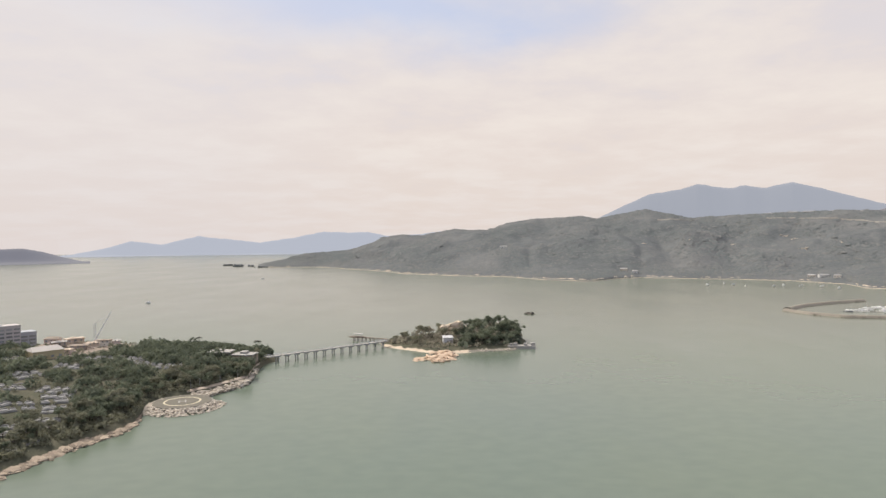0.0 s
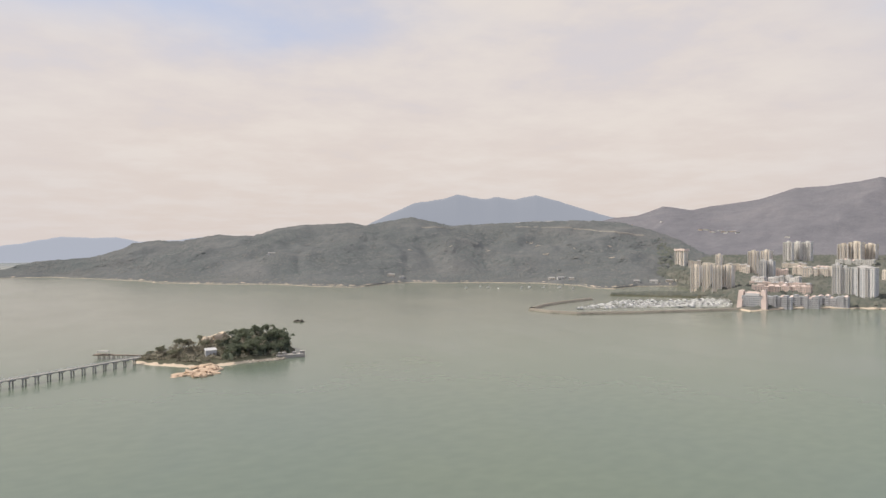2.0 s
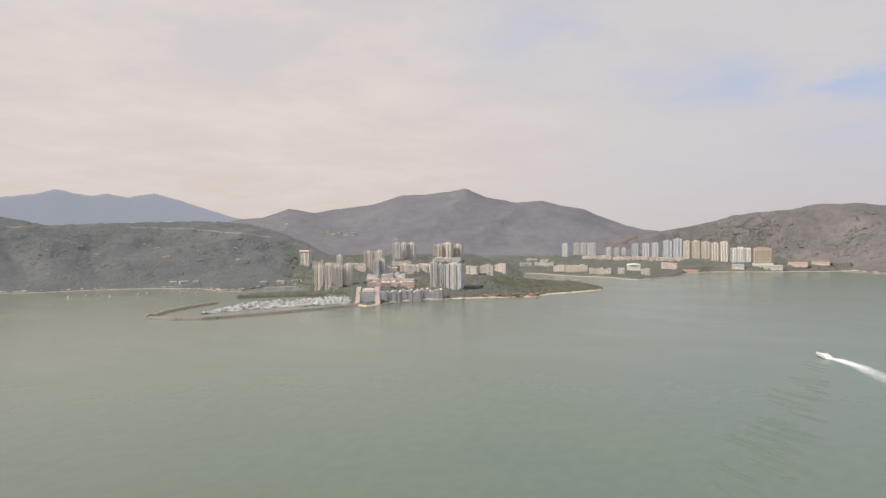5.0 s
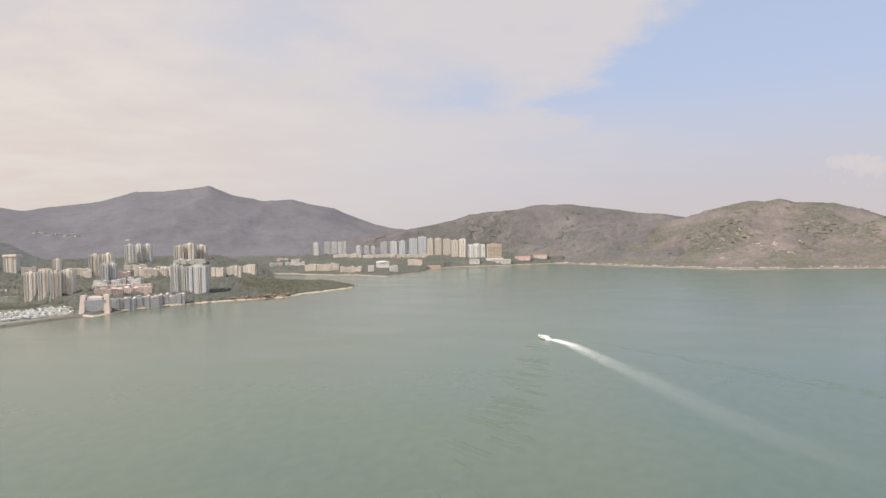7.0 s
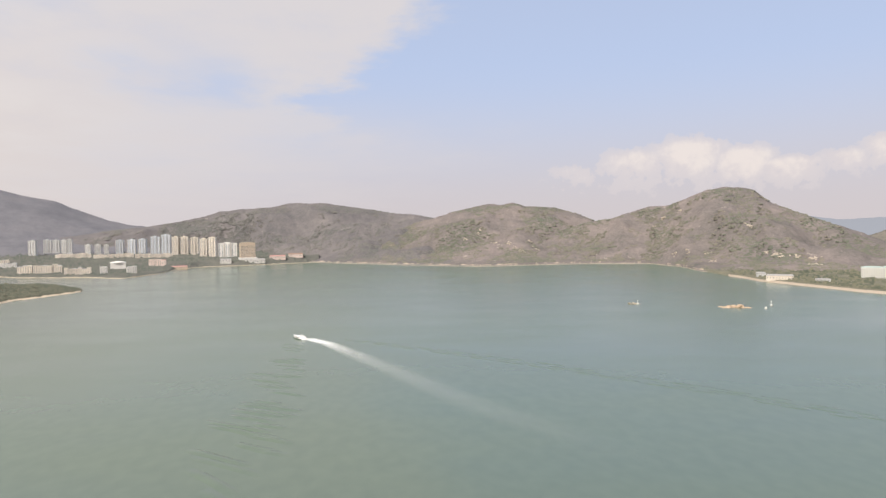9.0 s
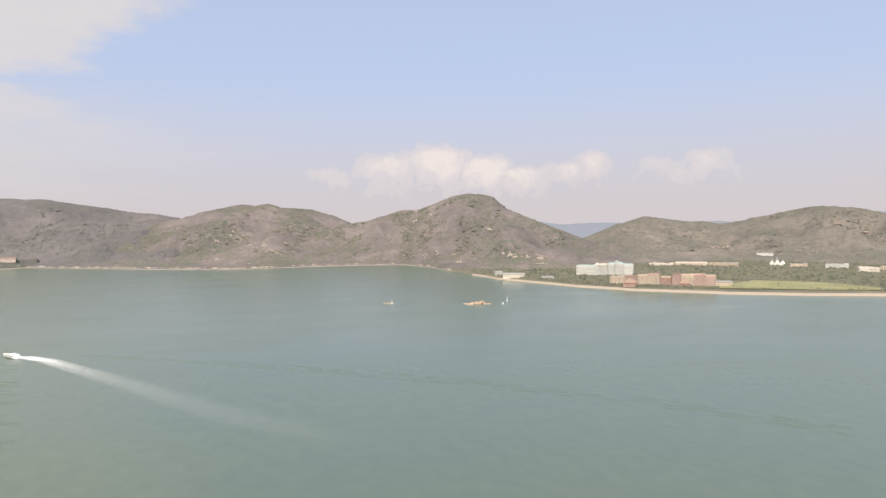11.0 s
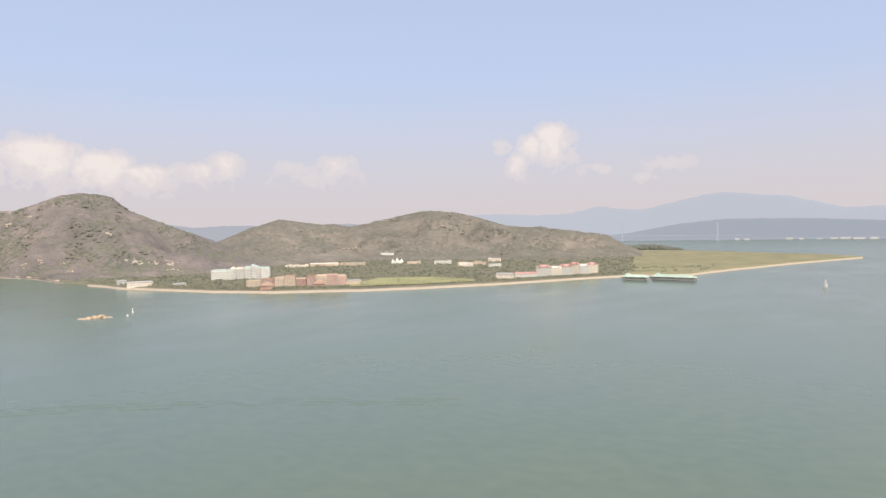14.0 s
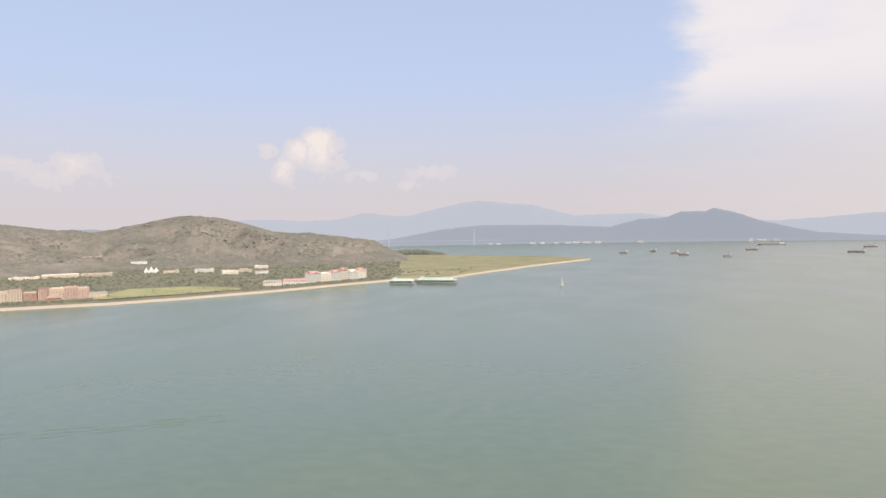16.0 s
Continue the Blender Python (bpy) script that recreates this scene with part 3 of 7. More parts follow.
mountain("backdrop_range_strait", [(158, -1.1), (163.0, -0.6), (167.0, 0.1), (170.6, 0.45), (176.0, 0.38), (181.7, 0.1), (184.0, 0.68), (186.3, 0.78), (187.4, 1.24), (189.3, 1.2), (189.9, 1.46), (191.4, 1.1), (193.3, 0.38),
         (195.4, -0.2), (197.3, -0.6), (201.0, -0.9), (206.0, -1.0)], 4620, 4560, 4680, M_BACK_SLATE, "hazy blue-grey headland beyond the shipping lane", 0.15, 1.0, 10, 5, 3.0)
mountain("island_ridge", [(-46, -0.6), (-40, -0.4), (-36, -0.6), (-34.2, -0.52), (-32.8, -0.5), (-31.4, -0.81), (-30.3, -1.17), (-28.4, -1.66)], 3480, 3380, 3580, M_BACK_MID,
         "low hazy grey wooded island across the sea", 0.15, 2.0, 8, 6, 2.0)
# southern hills with the bay below them
FOOT_S = [(-15.8, 2560), (-15.0, 2470), (-11.0, 2440), (-7.1, 2170), (-4.3, 1990), (-3.9, 1917), (0.8, 1776), (5.7, 1715), (8.7, 1598), (12.0, 1553), (13.2, 1562), (15.0, 1660), (17.0, 1716), (19.8, 1689), (24.1, 1695),
          (28.1, 1678), (31.8, 1600), (33.0, 1500), (34.7, 1490), (36.7, 1586), (40.7, 1623), (43.0, 1640)]
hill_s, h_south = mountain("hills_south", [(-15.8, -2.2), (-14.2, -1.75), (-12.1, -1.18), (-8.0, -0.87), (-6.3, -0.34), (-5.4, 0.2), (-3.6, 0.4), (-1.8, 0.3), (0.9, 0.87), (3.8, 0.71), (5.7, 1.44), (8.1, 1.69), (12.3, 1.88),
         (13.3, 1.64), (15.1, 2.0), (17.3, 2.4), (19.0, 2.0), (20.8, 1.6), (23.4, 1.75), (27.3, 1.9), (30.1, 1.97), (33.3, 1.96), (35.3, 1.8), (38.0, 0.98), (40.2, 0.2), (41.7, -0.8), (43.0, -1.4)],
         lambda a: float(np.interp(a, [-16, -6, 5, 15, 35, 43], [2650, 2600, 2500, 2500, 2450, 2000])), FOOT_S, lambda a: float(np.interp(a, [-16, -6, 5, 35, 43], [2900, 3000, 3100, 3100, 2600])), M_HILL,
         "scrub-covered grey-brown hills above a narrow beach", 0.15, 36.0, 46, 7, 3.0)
track_el = lambda a: float(np.interp(a, [18, 21, 24, 27, 31, 34, 37.5], [1.5, 1.4, 1.5, 1.45, 1.35, 1.0, 0.6]))


@functools.lru_cache(None)
def track_d(a):
    """Range at which the slope meets the track's line."""
    return next((d for d in range(1800, 2400, 4) if h_south(a, d) >= crest_z(d, track_el(a))), 2390)


track_mid = lambda a: float(np.mean([track_d(round(a + k, 2)) for k in (-0.6, -0.3, 0.0, 0.3, 0.6)]))
for a0, a1 in ((18.2, 21.2), (26.4, 37.2)):
    terrain("track", a0, a1, 0.15, [(lambda a: track_mid(a) - 6, lambda a: h_south(a, track_mid(a) - 6) - 1.5), (lambda a: track_mid(a) - 4, lambda a: h_south(a, track_mid(a)) + 1.2), (lambda a: track_mid(a) + 5, lambda a: h_south(a, track_mid(a) + 5) + 1.2),
            (lambda a: track_mid(a) + 8, lambda a: h_south(a, track_mid(a) + 8) - 2)], M_TRACK, "pale earth track cut along the hill below the crest", [(1, 0), (3, 0.9), (1, 0)], 46, 0.05)
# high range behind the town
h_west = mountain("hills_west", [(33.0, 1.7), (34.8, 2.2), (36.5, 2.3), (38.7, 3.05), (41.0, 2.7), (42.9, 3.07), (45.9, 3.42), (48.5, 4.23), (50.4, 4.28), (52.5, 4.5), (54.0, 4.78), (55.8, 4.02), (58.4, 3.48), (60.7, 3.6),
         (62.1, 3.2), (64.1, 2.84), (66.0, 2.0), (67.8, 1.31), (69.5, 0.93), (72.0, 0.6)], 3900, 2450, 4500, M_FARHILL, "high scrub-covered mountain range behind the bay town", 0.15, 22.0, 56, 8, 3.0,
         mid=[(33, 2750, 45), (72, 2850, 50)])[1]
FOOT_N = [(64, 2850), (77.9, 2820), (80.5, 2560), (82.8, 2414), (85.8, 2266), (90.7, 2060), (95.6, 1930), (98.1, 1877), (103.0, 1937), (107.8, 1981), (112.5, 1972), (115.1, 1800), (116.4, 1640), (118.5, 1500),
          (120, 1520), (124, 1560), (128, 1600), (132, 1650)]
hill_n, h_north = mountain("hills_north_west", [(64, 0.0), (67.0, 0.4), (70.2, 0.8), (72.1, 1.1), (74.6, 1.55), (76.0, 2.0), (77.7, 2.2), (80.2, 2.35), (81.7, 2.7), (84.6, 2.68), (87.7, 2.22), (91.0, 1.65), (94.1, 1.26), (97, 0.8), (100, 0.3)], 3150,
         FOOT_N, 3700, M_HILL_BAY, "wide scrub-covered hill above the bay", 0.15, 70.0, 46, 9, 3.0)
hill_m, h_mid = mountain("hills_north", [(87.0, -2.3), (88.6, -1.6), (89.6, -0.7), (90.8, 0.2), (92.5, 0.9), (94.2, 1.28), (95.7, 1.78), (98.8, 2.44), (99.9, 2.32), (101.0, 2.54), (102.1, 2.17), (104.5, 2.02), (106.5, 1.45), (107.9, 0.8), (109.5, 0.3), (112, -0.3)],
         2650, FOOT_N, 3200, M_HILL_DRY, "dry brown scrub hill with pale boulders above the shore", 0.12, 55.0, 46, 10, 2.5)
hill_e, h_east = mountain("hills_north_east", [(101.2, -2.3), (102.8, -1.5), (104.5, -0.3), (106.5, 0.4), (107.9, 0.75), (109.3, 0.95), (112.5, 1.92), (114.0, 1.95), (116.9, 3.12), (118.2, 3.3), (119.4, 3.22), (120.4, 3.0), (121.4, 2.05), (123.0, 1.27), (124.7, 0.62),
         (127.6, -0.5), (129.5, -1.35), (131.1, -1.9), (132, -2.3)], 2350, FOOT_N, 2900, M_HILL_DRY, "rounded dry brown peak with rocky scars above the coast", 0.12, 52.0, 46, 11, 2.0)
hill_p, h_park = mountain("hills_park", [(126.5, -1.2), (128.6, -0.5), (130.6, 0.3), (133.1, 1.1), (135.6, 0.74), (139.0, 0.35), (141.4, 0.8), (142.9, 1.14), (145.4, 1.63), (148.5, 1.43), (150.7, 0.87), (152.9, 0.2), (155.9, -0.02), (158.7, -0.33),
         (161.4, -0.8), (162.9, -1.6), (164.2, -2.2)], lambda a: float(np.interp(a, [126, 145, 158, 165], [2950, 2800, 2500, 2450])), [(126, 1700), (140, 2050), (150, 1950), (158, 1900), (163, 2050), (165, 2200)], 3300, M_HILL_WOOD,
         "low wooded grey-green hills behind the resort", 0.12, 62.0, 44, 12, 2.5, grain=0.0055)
# ---- near land: town peninsula, marina, plaza shore, resort shore, cape and islet ----
def lerp(rows):
    return lambda a: float(interp(rows, 1, a))


def shift(fn, by):
    return lambda a: fn(a) + by


def flat(z):
    return lambda a: z


def shore(name, coast, az0, az1, width, z1, mat, label, step=0.2, seed=3, even=False):
    """A sloping strip of sand or stone along a coast."""
    wob = lambda a: lerp(coast)(a) - 3.5 + 1.6 * noise.noise(Vector((a * 3.1, seed, 0)))
    vary = (lambda a: 1.0) if even else (lambda a: 0.72 + 0.55 * noise.fractal(Vector((a * 2.2, seed * 2.0, 3)), 0.8, 2, 3))
    return terrain(name, az0, az1, step, [(shift(wob, -7), flat(-2.0)), (wob, flat(0.2)), (lambda a: wob(a) + width * vary(a), lambda a: (z1 + 0.5) * vary(a)), (lambda a: wob(a) + width * vary(a) + 6, flat(-1.0))], mat, label, [(1, 0), (4, 0.6 if even else 0.9), (2, 0.8)], seed, 0.05 if even else 0.09)


TOWN = [(38.5, 1720), (39.5, 1640), (40.5, 1560), (41.2, 1340), (43.9, 1210), (44.2, 1075), (45.3, 1046), (47.0, 1090), (49.4, 1146), (55.8, 1184), (59.0, 1200)]
tw = lerp(TOWN)
fall = lambda a: float(np.interp(a, [38.5, 40.0, 42.0, 54.5, 57.5, 59.0], [0.04, 0.35, 1.0, 1.0, 0.45, 0.05]))
slope = lambda d: min(max(4 + 0.09 * (d - 1150), 3.0), 75.0)
land_t, h_town = terrain("ground_town", 38.5, 59.0, 0.15, [(shift(tw, -6), flat(-3)), (tw, flat(0.6)), (shift(tw, 22), flat(4.0)), (lambda a: max(1330, tw(a) + 60), lambda a: slope(max(1330, tw(a) + 60)) * min(1.0, fall(a) + 0.3)),
                           (flat(1740), lambda a: slope(1740) * fall(a)), (flat(2150), lambda a: 62 * fall(a)), (flat(2480), lambda a: 40 * fall(a))], M_TOWN, "wooded slope of the bay town with a rocky shore", [(1, 0), (2, 0.6), (6, 2), (12, 5), (6, 8), (6, 8)], 21, 0.012)
shore("beach_town", TOWN, 44.3, 59.0, 9, 1.9, M_SAND, "narrow pale strip of sand and rock below the town", 0.1, 4)
SPIT = [(56.5, 1188), (60.0, 1198), (61.3, 1262), (63.5, 1315), (65.2, 1365), (65.8, 1400)]
SPIT_BACK = [(56.5, 2000), (58.0, 1960), (60.0, 1697), (63.3, 1622), (65.2, 1490), (65.8, 1425)]
SPIT_TOP = [(56.5, 31), (58.0, 27), (60.0, 19), (62.0, 12), (64.0, 9), (65.2, 4), (65.8, 1)]
sp = lerp(SPIT)
mid_sp = lambda a: sp(a) * 0.45 + lerp(SPIT_BACK)(a) * 0.55
land_s, h_spit = terrain("ground_spit", 56.5, 65.8, 0.1, [(shift(sp, -6), flat(-3)), (sp, flat(0.5)), (shift(sp, 14), flat(2.6)), (lambda a: min(mid_sp(a), sp(a) + 190), lerp(SPIT_TOP)), (lerp(SPIT_BACK), flat(-2))], M_SCRUB,
                         "low wooded spit with a sandy tip", [(1, 0), (2, 0.6), (10, 3), (8, 2)], 22, 0.02)
shore("beach_spit", SPIT, 59.0, 65.7, 13, 2.2, M_SAND, "pale sandy beach along the spit", 0.1, 5)
PLAZA = [(56.0, 2200), (57.9, 2143), (60.5, 2095), (61.7, 2000), (64.0, 1918), (66.0, 1880), (67.8, 1790), (68.6, 1765), (69.9, 1830), (71.2, 1922), (72.4, 2112), (74.4, 2238), (77.9, 2307 - 40), (82.8, 2414 - 60), (84.0, 2400)]
pl = lerp(PLAZA)
pz = lambda d: 4 + 0.05 * max(0, d - 2000)
land_p, h_plaza = terrain("ground_plaza", 56.0, 84.0, 0.15, [(shift(pl, -6), flat(-3)), (pl, flat(0.6)), (shift(pl, 15), flat(3.6)), (lambda a: max(2120, pl(a) + 60), lambda a: pz(max(2120, pl(a) + 60))), (flat(2860), lambda a: float(np.interp(a, [56, 78, 84], [46, 42, 8])))],
                          M_TOWN, "wooded shore of the far town centre", [(1, 0), (2, 0.6), (5, 2), (10, 4)], 23, 0.012)
shore("beach_plaza", PLAZA, 57.0, 84.0, 5, 1.7, M_ROCK, "thin pale shoreline of the far town centre", 0.15, 6)
shore("beach_bay", FOOT_S, 8.0, 42.5, 18, 4.4, M_SAND, "long narrow pale beach below the hills", 0.15, 7)
shore("shoreline_south", FOOT_S, -15.6, 8.0, 12, 3.8, M_SAND, "pale rocky shoreline below the hills", 0.15, 8)
shore("beach_north", FOOT_N, 82.5, 119.0, 20, 5.2, M_SAND, "long pale beach and rocks round the bay", 0.12, 9)
PARK = [(116.4, 1640), (118.5, 1475), (119.8, 1408), (120.7, 1345), (123.6, 1262), (127.5, 1167), (132.5, 1104), (139.9, 1082), (145.2, 1098), (151.6, 1150), (155.9, 1208), (159.9, 1280), (162.6, 1325), (168.0, 1371),
        (173.0, 1632), (177.9, 1958), (180.0, 2122)]
pk = lerp(PARK)
PARK_BACK = [(116.4, 1800), (120, 2050), (150, 2250), (160, 2700), (162.6, 2757), (168.0, 2617), (173.0, 2415), (177.9, 2265), (180.0, 2140)]
land_r, h_flat = terrain("ground_resort", 116.4, 163.0, 0.15, [(shift(pk, -4), flat(-3)), (pk, flat(0.0)), (shift(pk, 14), flat(4.6)), (shift(pk, 60), flat(6.0)), (lerp(PARK_BACK), flat(6.0))], M_PARK, "flat planted shore of the resort behind a sea wall",
                         [(1, 0), (1, 0), (3, 0.5), (16, 1.2)], 24, 0.02)
land_g, h_grass = terrain("ground_grassland", 163.0, 180.0, 0.1, [(shift(pk, -4), flat(-3)), (pk, flat(0.0)), (shift(pk, 10), flat(4.6)), (lambda a: max(pk(a) + 12, lerp(PARK_BACK)(a) - 15), flat(5.2)), (lerp(PARK_BACK), flat(-1))],
                          M_GRASS, "flat reclaimed headland of yellow-green rough grass", [(1, 0), (1, 0), (14, 1.5), (1, 0)], 25, 0.02)
shore("seawall_resort", PARK, 118.5, 180.0, 8.5, 2.9, M_SEAWALL, "long pale stone-faced sea wall of the resort", 0.15, 10, True)
terrain("lawn", 138.9, 150.0, 0.2, [(shift(pk, 34), flat(6.3)), (lambda a: pk(a) + float(np.interp(a, [138.9, 141.5, 146, 150], [60, 215, 190, 70])), flat(6.5))], M_LAWN, "bright mown lawn behind the sea wall", [(6, 0.6)], 26, 0.03)
# wooded cape
CAPE = [(-50, 325), (-40, 333), (-34.4, 337), (-32.7, 347), (-30.9, 357), (-28.6, 370), (-26.6, 379), (-25.4, 394), (-24.6, 425), (-22, 440), (-20, 449), (-18.5, 461), (-16.8, 477), (-16.2, 512), (-15.4, 540), (-14.3, 556)]
CAPE_BACK = [(-50, 760), (-34.4, 720), (-28, 700), (-22, 668), (-18, 640), (-16, 612), (-14.3, 580)]
CAPE_TOP = [(-50, 24), (-40, 23), (-34.4, 20), (-30.9, 18), (-26.6, 15), (-24, 11), (-20, 9), (-16.8, 5), (-14.3, 1.5)]
cp, cb = lerp(CAPE), lerp(CAPE_BACK)
land_c, h_cape = terrain("ground_cape", -50.0, -14.3, 0.25, [(shift(cp, -5), flat(-3)), (cp, flat(0.2)), (shift(cp, 10), flat(3.4)), (lambda a: cp(a) * 0.62 + cb(a) * 0.38, lerp(CAPE_TOP)), (lambda a: cp(a) * 0.25 + cb(a) * 0.75, lambda a: 0.82 * lerp(CAPE_TOP)(a)), (cb, flat(-2))],
                         M_SCRUB, "wooded cape with a rocky shore", [(1, 0), (3, 0.6), (14, 2.5), (8, 2), (6, 1)], 27, 0.03)
shore("shoreline_cape", CAPE, -50.0, -25.0, 5.5, 1.1, M_CAPEROCK, "tan rock ledge along the cape", 0.1, 11)
# islet joined by the footbridge
ISLE = [(-5.5, 618), (-5.0, 611), (-4.2, 600), (-2.5, 585), (-1.0, 572), (0.5, 570), (2.0, 574), (3.2, 580), (6.2, 588), (6.9, 606), (7.2, 625)]
ISLE_BACK = [(-5.5, 628), (-4.0, 655), (-1.0, 690), (2.0, 705), (5.0, 700), (6.5, 675), (7.2, 640)]
ISLE_TOP = [(-5.5, 1.2), (-4.0, 3.5), (-1.5, 6), (0.5, 7), (2.5, 13), (4.0, 17), (5.5, 15), (6.6, 7), (7.2, 1.2)]
il, ib = lerp(ISLE), lerp(ISLE_BACK)
land_i, h_isle = terrain("ground_islet", -5.5, 7.2, 0.1, [(shift(il, -4), flat(-3)), (il, flat(0.1)), (shift(il, 9), flat(2.2)), (lambda a: il(a) * 0.5 + ib(a) * 0.5, lerp(ISLE_TOP)), (ib, flat(-2))], M_SCRUB,
                         "small wooded islet with a sandy front", [(1, 0), (2, 0.4), (8, 1.2), (8, 1.2)], 28, 0.05)
shore("beach_islet", ISLE, -5.5, 2.4, 7, 1.4, M_SAND, "pale tan beach on the islet", 0.1, 12)
shore("quay_islet", ISLE, 2.2, 6.9, 4, 0.9, M_BREAK, "stone-faced path along the islet front", 0.1, 13, True)
terrain("ground_marina_bank", 34.4, 41.6, 0.1, [(lambda a: float(np.interp(a, [34.4, 36, 41, 41.6], [1282, 1272, 1262, 1270])), flat(-2)), (lambda a: float(np.interp(a, [34.4, 36, 41.6], [1290, 1282, 1275])), flat(2.2)),
        (lambda a: float(np.interp(a, [34.4, 36, 41.6], [1298, 1350, 1400])), flat(2.6)), (lambda a: float(np.interp(a, [34.4, 36, 41.6], [1306, 1362, 1412])), flat(-2))], M_SCRUB, "low planted bank behind the marina", [(1, 0), (4, 1.0), (1, 0)], 29, 0.03)
terrain("ground_far_islet", 161.5, 167.5, 0.1, [(flat(2740), flat(-2)), (flat(2760), flat(2)), (flat(2800), lambda a: max(0.5, 17 * math.sin(math.pi * min(1, max(0, (a - 161.5) / 6.0))))), (flat(2860), flat(-2))], M_SCRUB, "dark wooded islet off the headland", [(1, 0), (3, 2), (3, 2)], 30, 0.02)
# ---- buildings ----
def window_rows(shape, x0, x1, y, z0, z1, n, floor=3.0, side=0, share=0.38):
    """Window panes proud of a wall facing -y (side 0) or +-x (side 1, -1); x0, x1 along the wall, y its plane."""
    rows = max(1, int((z1 - z0) / floor))
    step = (x1 - x0) / n
    for r in range(rows):
        za = z0 + r * floor + 0.9
        zb = za + floor * 0.5
        for c in range(n):
            a = x0 + step * (c + 0.5 - share / 2)
            b = a + step * share
            if side == 0:
                q = [(a, y - 0.08, za), (b, y - 0.08, za), (b, y - 0.08, zb), (a, y - 0.08, zb)]
            else:
                q = [(y + 0.08 * side, a, za), (y + 0.08 * side, b, za), (y + 0.08 * side, b, zb), (y + 0.08 * side, a, zb)]
            shape.add(q, [(0, 1, 2, 3)] if side != -1 else [(3, 2, 1, 0)])


def tower(az, d, z, w, h, wall, glass, label, group, turn=0.0, crown=0):
    t = thing("apartment_tower", facing(az, d, z, turn), label, "apartment tower", group)
    dp = max(12.0, min(w * 0.9, 20.0))
    k = w / 2
    body = Shape()
    body.box(-k * 0.26, k * 0.26, -dp * 0.5, dp * 0.5, -9, h)
    body.box(-k, -k * 0.40, -dp * 0.44, dp * 0.42, -9, h - 0.7)
    body.box(k * 0.40, k, -dp * 0.44, dp * 0.42, -9, h - 0.7)
    body.box(-k * 0.42, k * 0.42, -dp * 0.28, dp * 0.30, -9, h - 0.3)
    part("body", body, wall, t)
    win = Shape()
    for x0, x1, y in ((-k, -k * 0.40, -dp * 0.44), (-k * 0.26, k * 0.26, -dp * 0.5), (k * 0.40, k, -dp * 0.44)):
        window_rows(win, x0, x1, y, 0.5, h - 2, 2)
    window_rows(win, -dp * 0.44, dp * 0.42, -k, 0.5, h - 2, 4, side=-1)
    window_rows(win, -dp * 0.44, dp * 0.42, k, 0.5, h - 2, 4, side=1)
    tagged(part("window_panes", win, glass, t), kind="stuff")
    part("lift_house", Shape().box(-k * 0.30, k * 0.30, -dp * 0.3, dp * 0.3, h - 0.5, h + 3.2), wall, t)
    for sgn in (-1, 1):
        part("parapet", Shape().box(sgn * k * 0.7 - k * 0.32, sgn * k * 0.7 + k * 0.32, -dp * 0.46, dp * 0.44, h - 0.9, h + 0.4), wall, t)
    for x in (-k, -k * 0.42, k * 0.42, k):
        part("fin", Shape().box(x - 0.45, x + 0.45, -dp * 0.5 - 0.9, -dp * 0.30, -6, h - 0.2), P_WHITE, t)
    if crown == 1:
        part("roof", Shape().box(-k * 0.8, k * 0.8, -dp * 0.4, dp * 0.4, h, h + 4.5, 0.25), R_GREY, t, "grey pyramid roof")
    if crown == 2:
        part("roof", Shape().box(-k * 1.22, k * 1.22, -dp * 0.6, dp * 0.6, h - 2.2, h + 2.4, 0.94), P_PINK, t, "broad pink flat roof slab")
    return t


def terrace(az, d, z, w, h, wall, roof, label, group, turn=0.0, unit=8.0, seed=1, cat="apartment block", share=0.38, name="apartment_block"):
    """A row of joined units with stepped heights."""
    rnd = random.Random(seed)
    t = thing(name, facing(az, d, z, turn), label, cat, group)
    n = max(2, int(w / unit))
    u = w / n
    win = Shape()
    for i in range(n):
        x0, hh, yy = -w / 2 + i * u, h * rnd.uniform(0.74, 1.0), rnd.uniform(-1.5, 1.5)
        part("unit", Shape().box(x0 + 0.15, x0 + u - 0.15, -6 + yy, 7 + yy, -7, hh), wall, t)
        if rnd.random() < 0.55:
            part("roof", Shape().box(x0 - 0.2, x0 + u + 0.2, -6.5 + yy, 7.5 + yy, hh, hh + 2.4, 0.35), roof, t)
        else:
            part("parapet", Shape().box(x0, x0 + u, -6.2 + yy, 7.2 + yy, hh, hh + 0.9), wall, t)
        window_rows(win, x0 + 0.3, x0 + u - 0.3, -6 + yy, 0.3, hh - 0.5, 2, share=share)
        if i in (0, n - 1):
            window_rows(win, -6 + yy, 7 + yy, (x0 + 0.15) if i == 0 else (x0 + u - 0.15), 0.3, hh - 0.5, 3, side=-1 if i == 0 else 1)
    tagged(part("window_panes", win, G_DARK, t), kind="stuff")
    return t


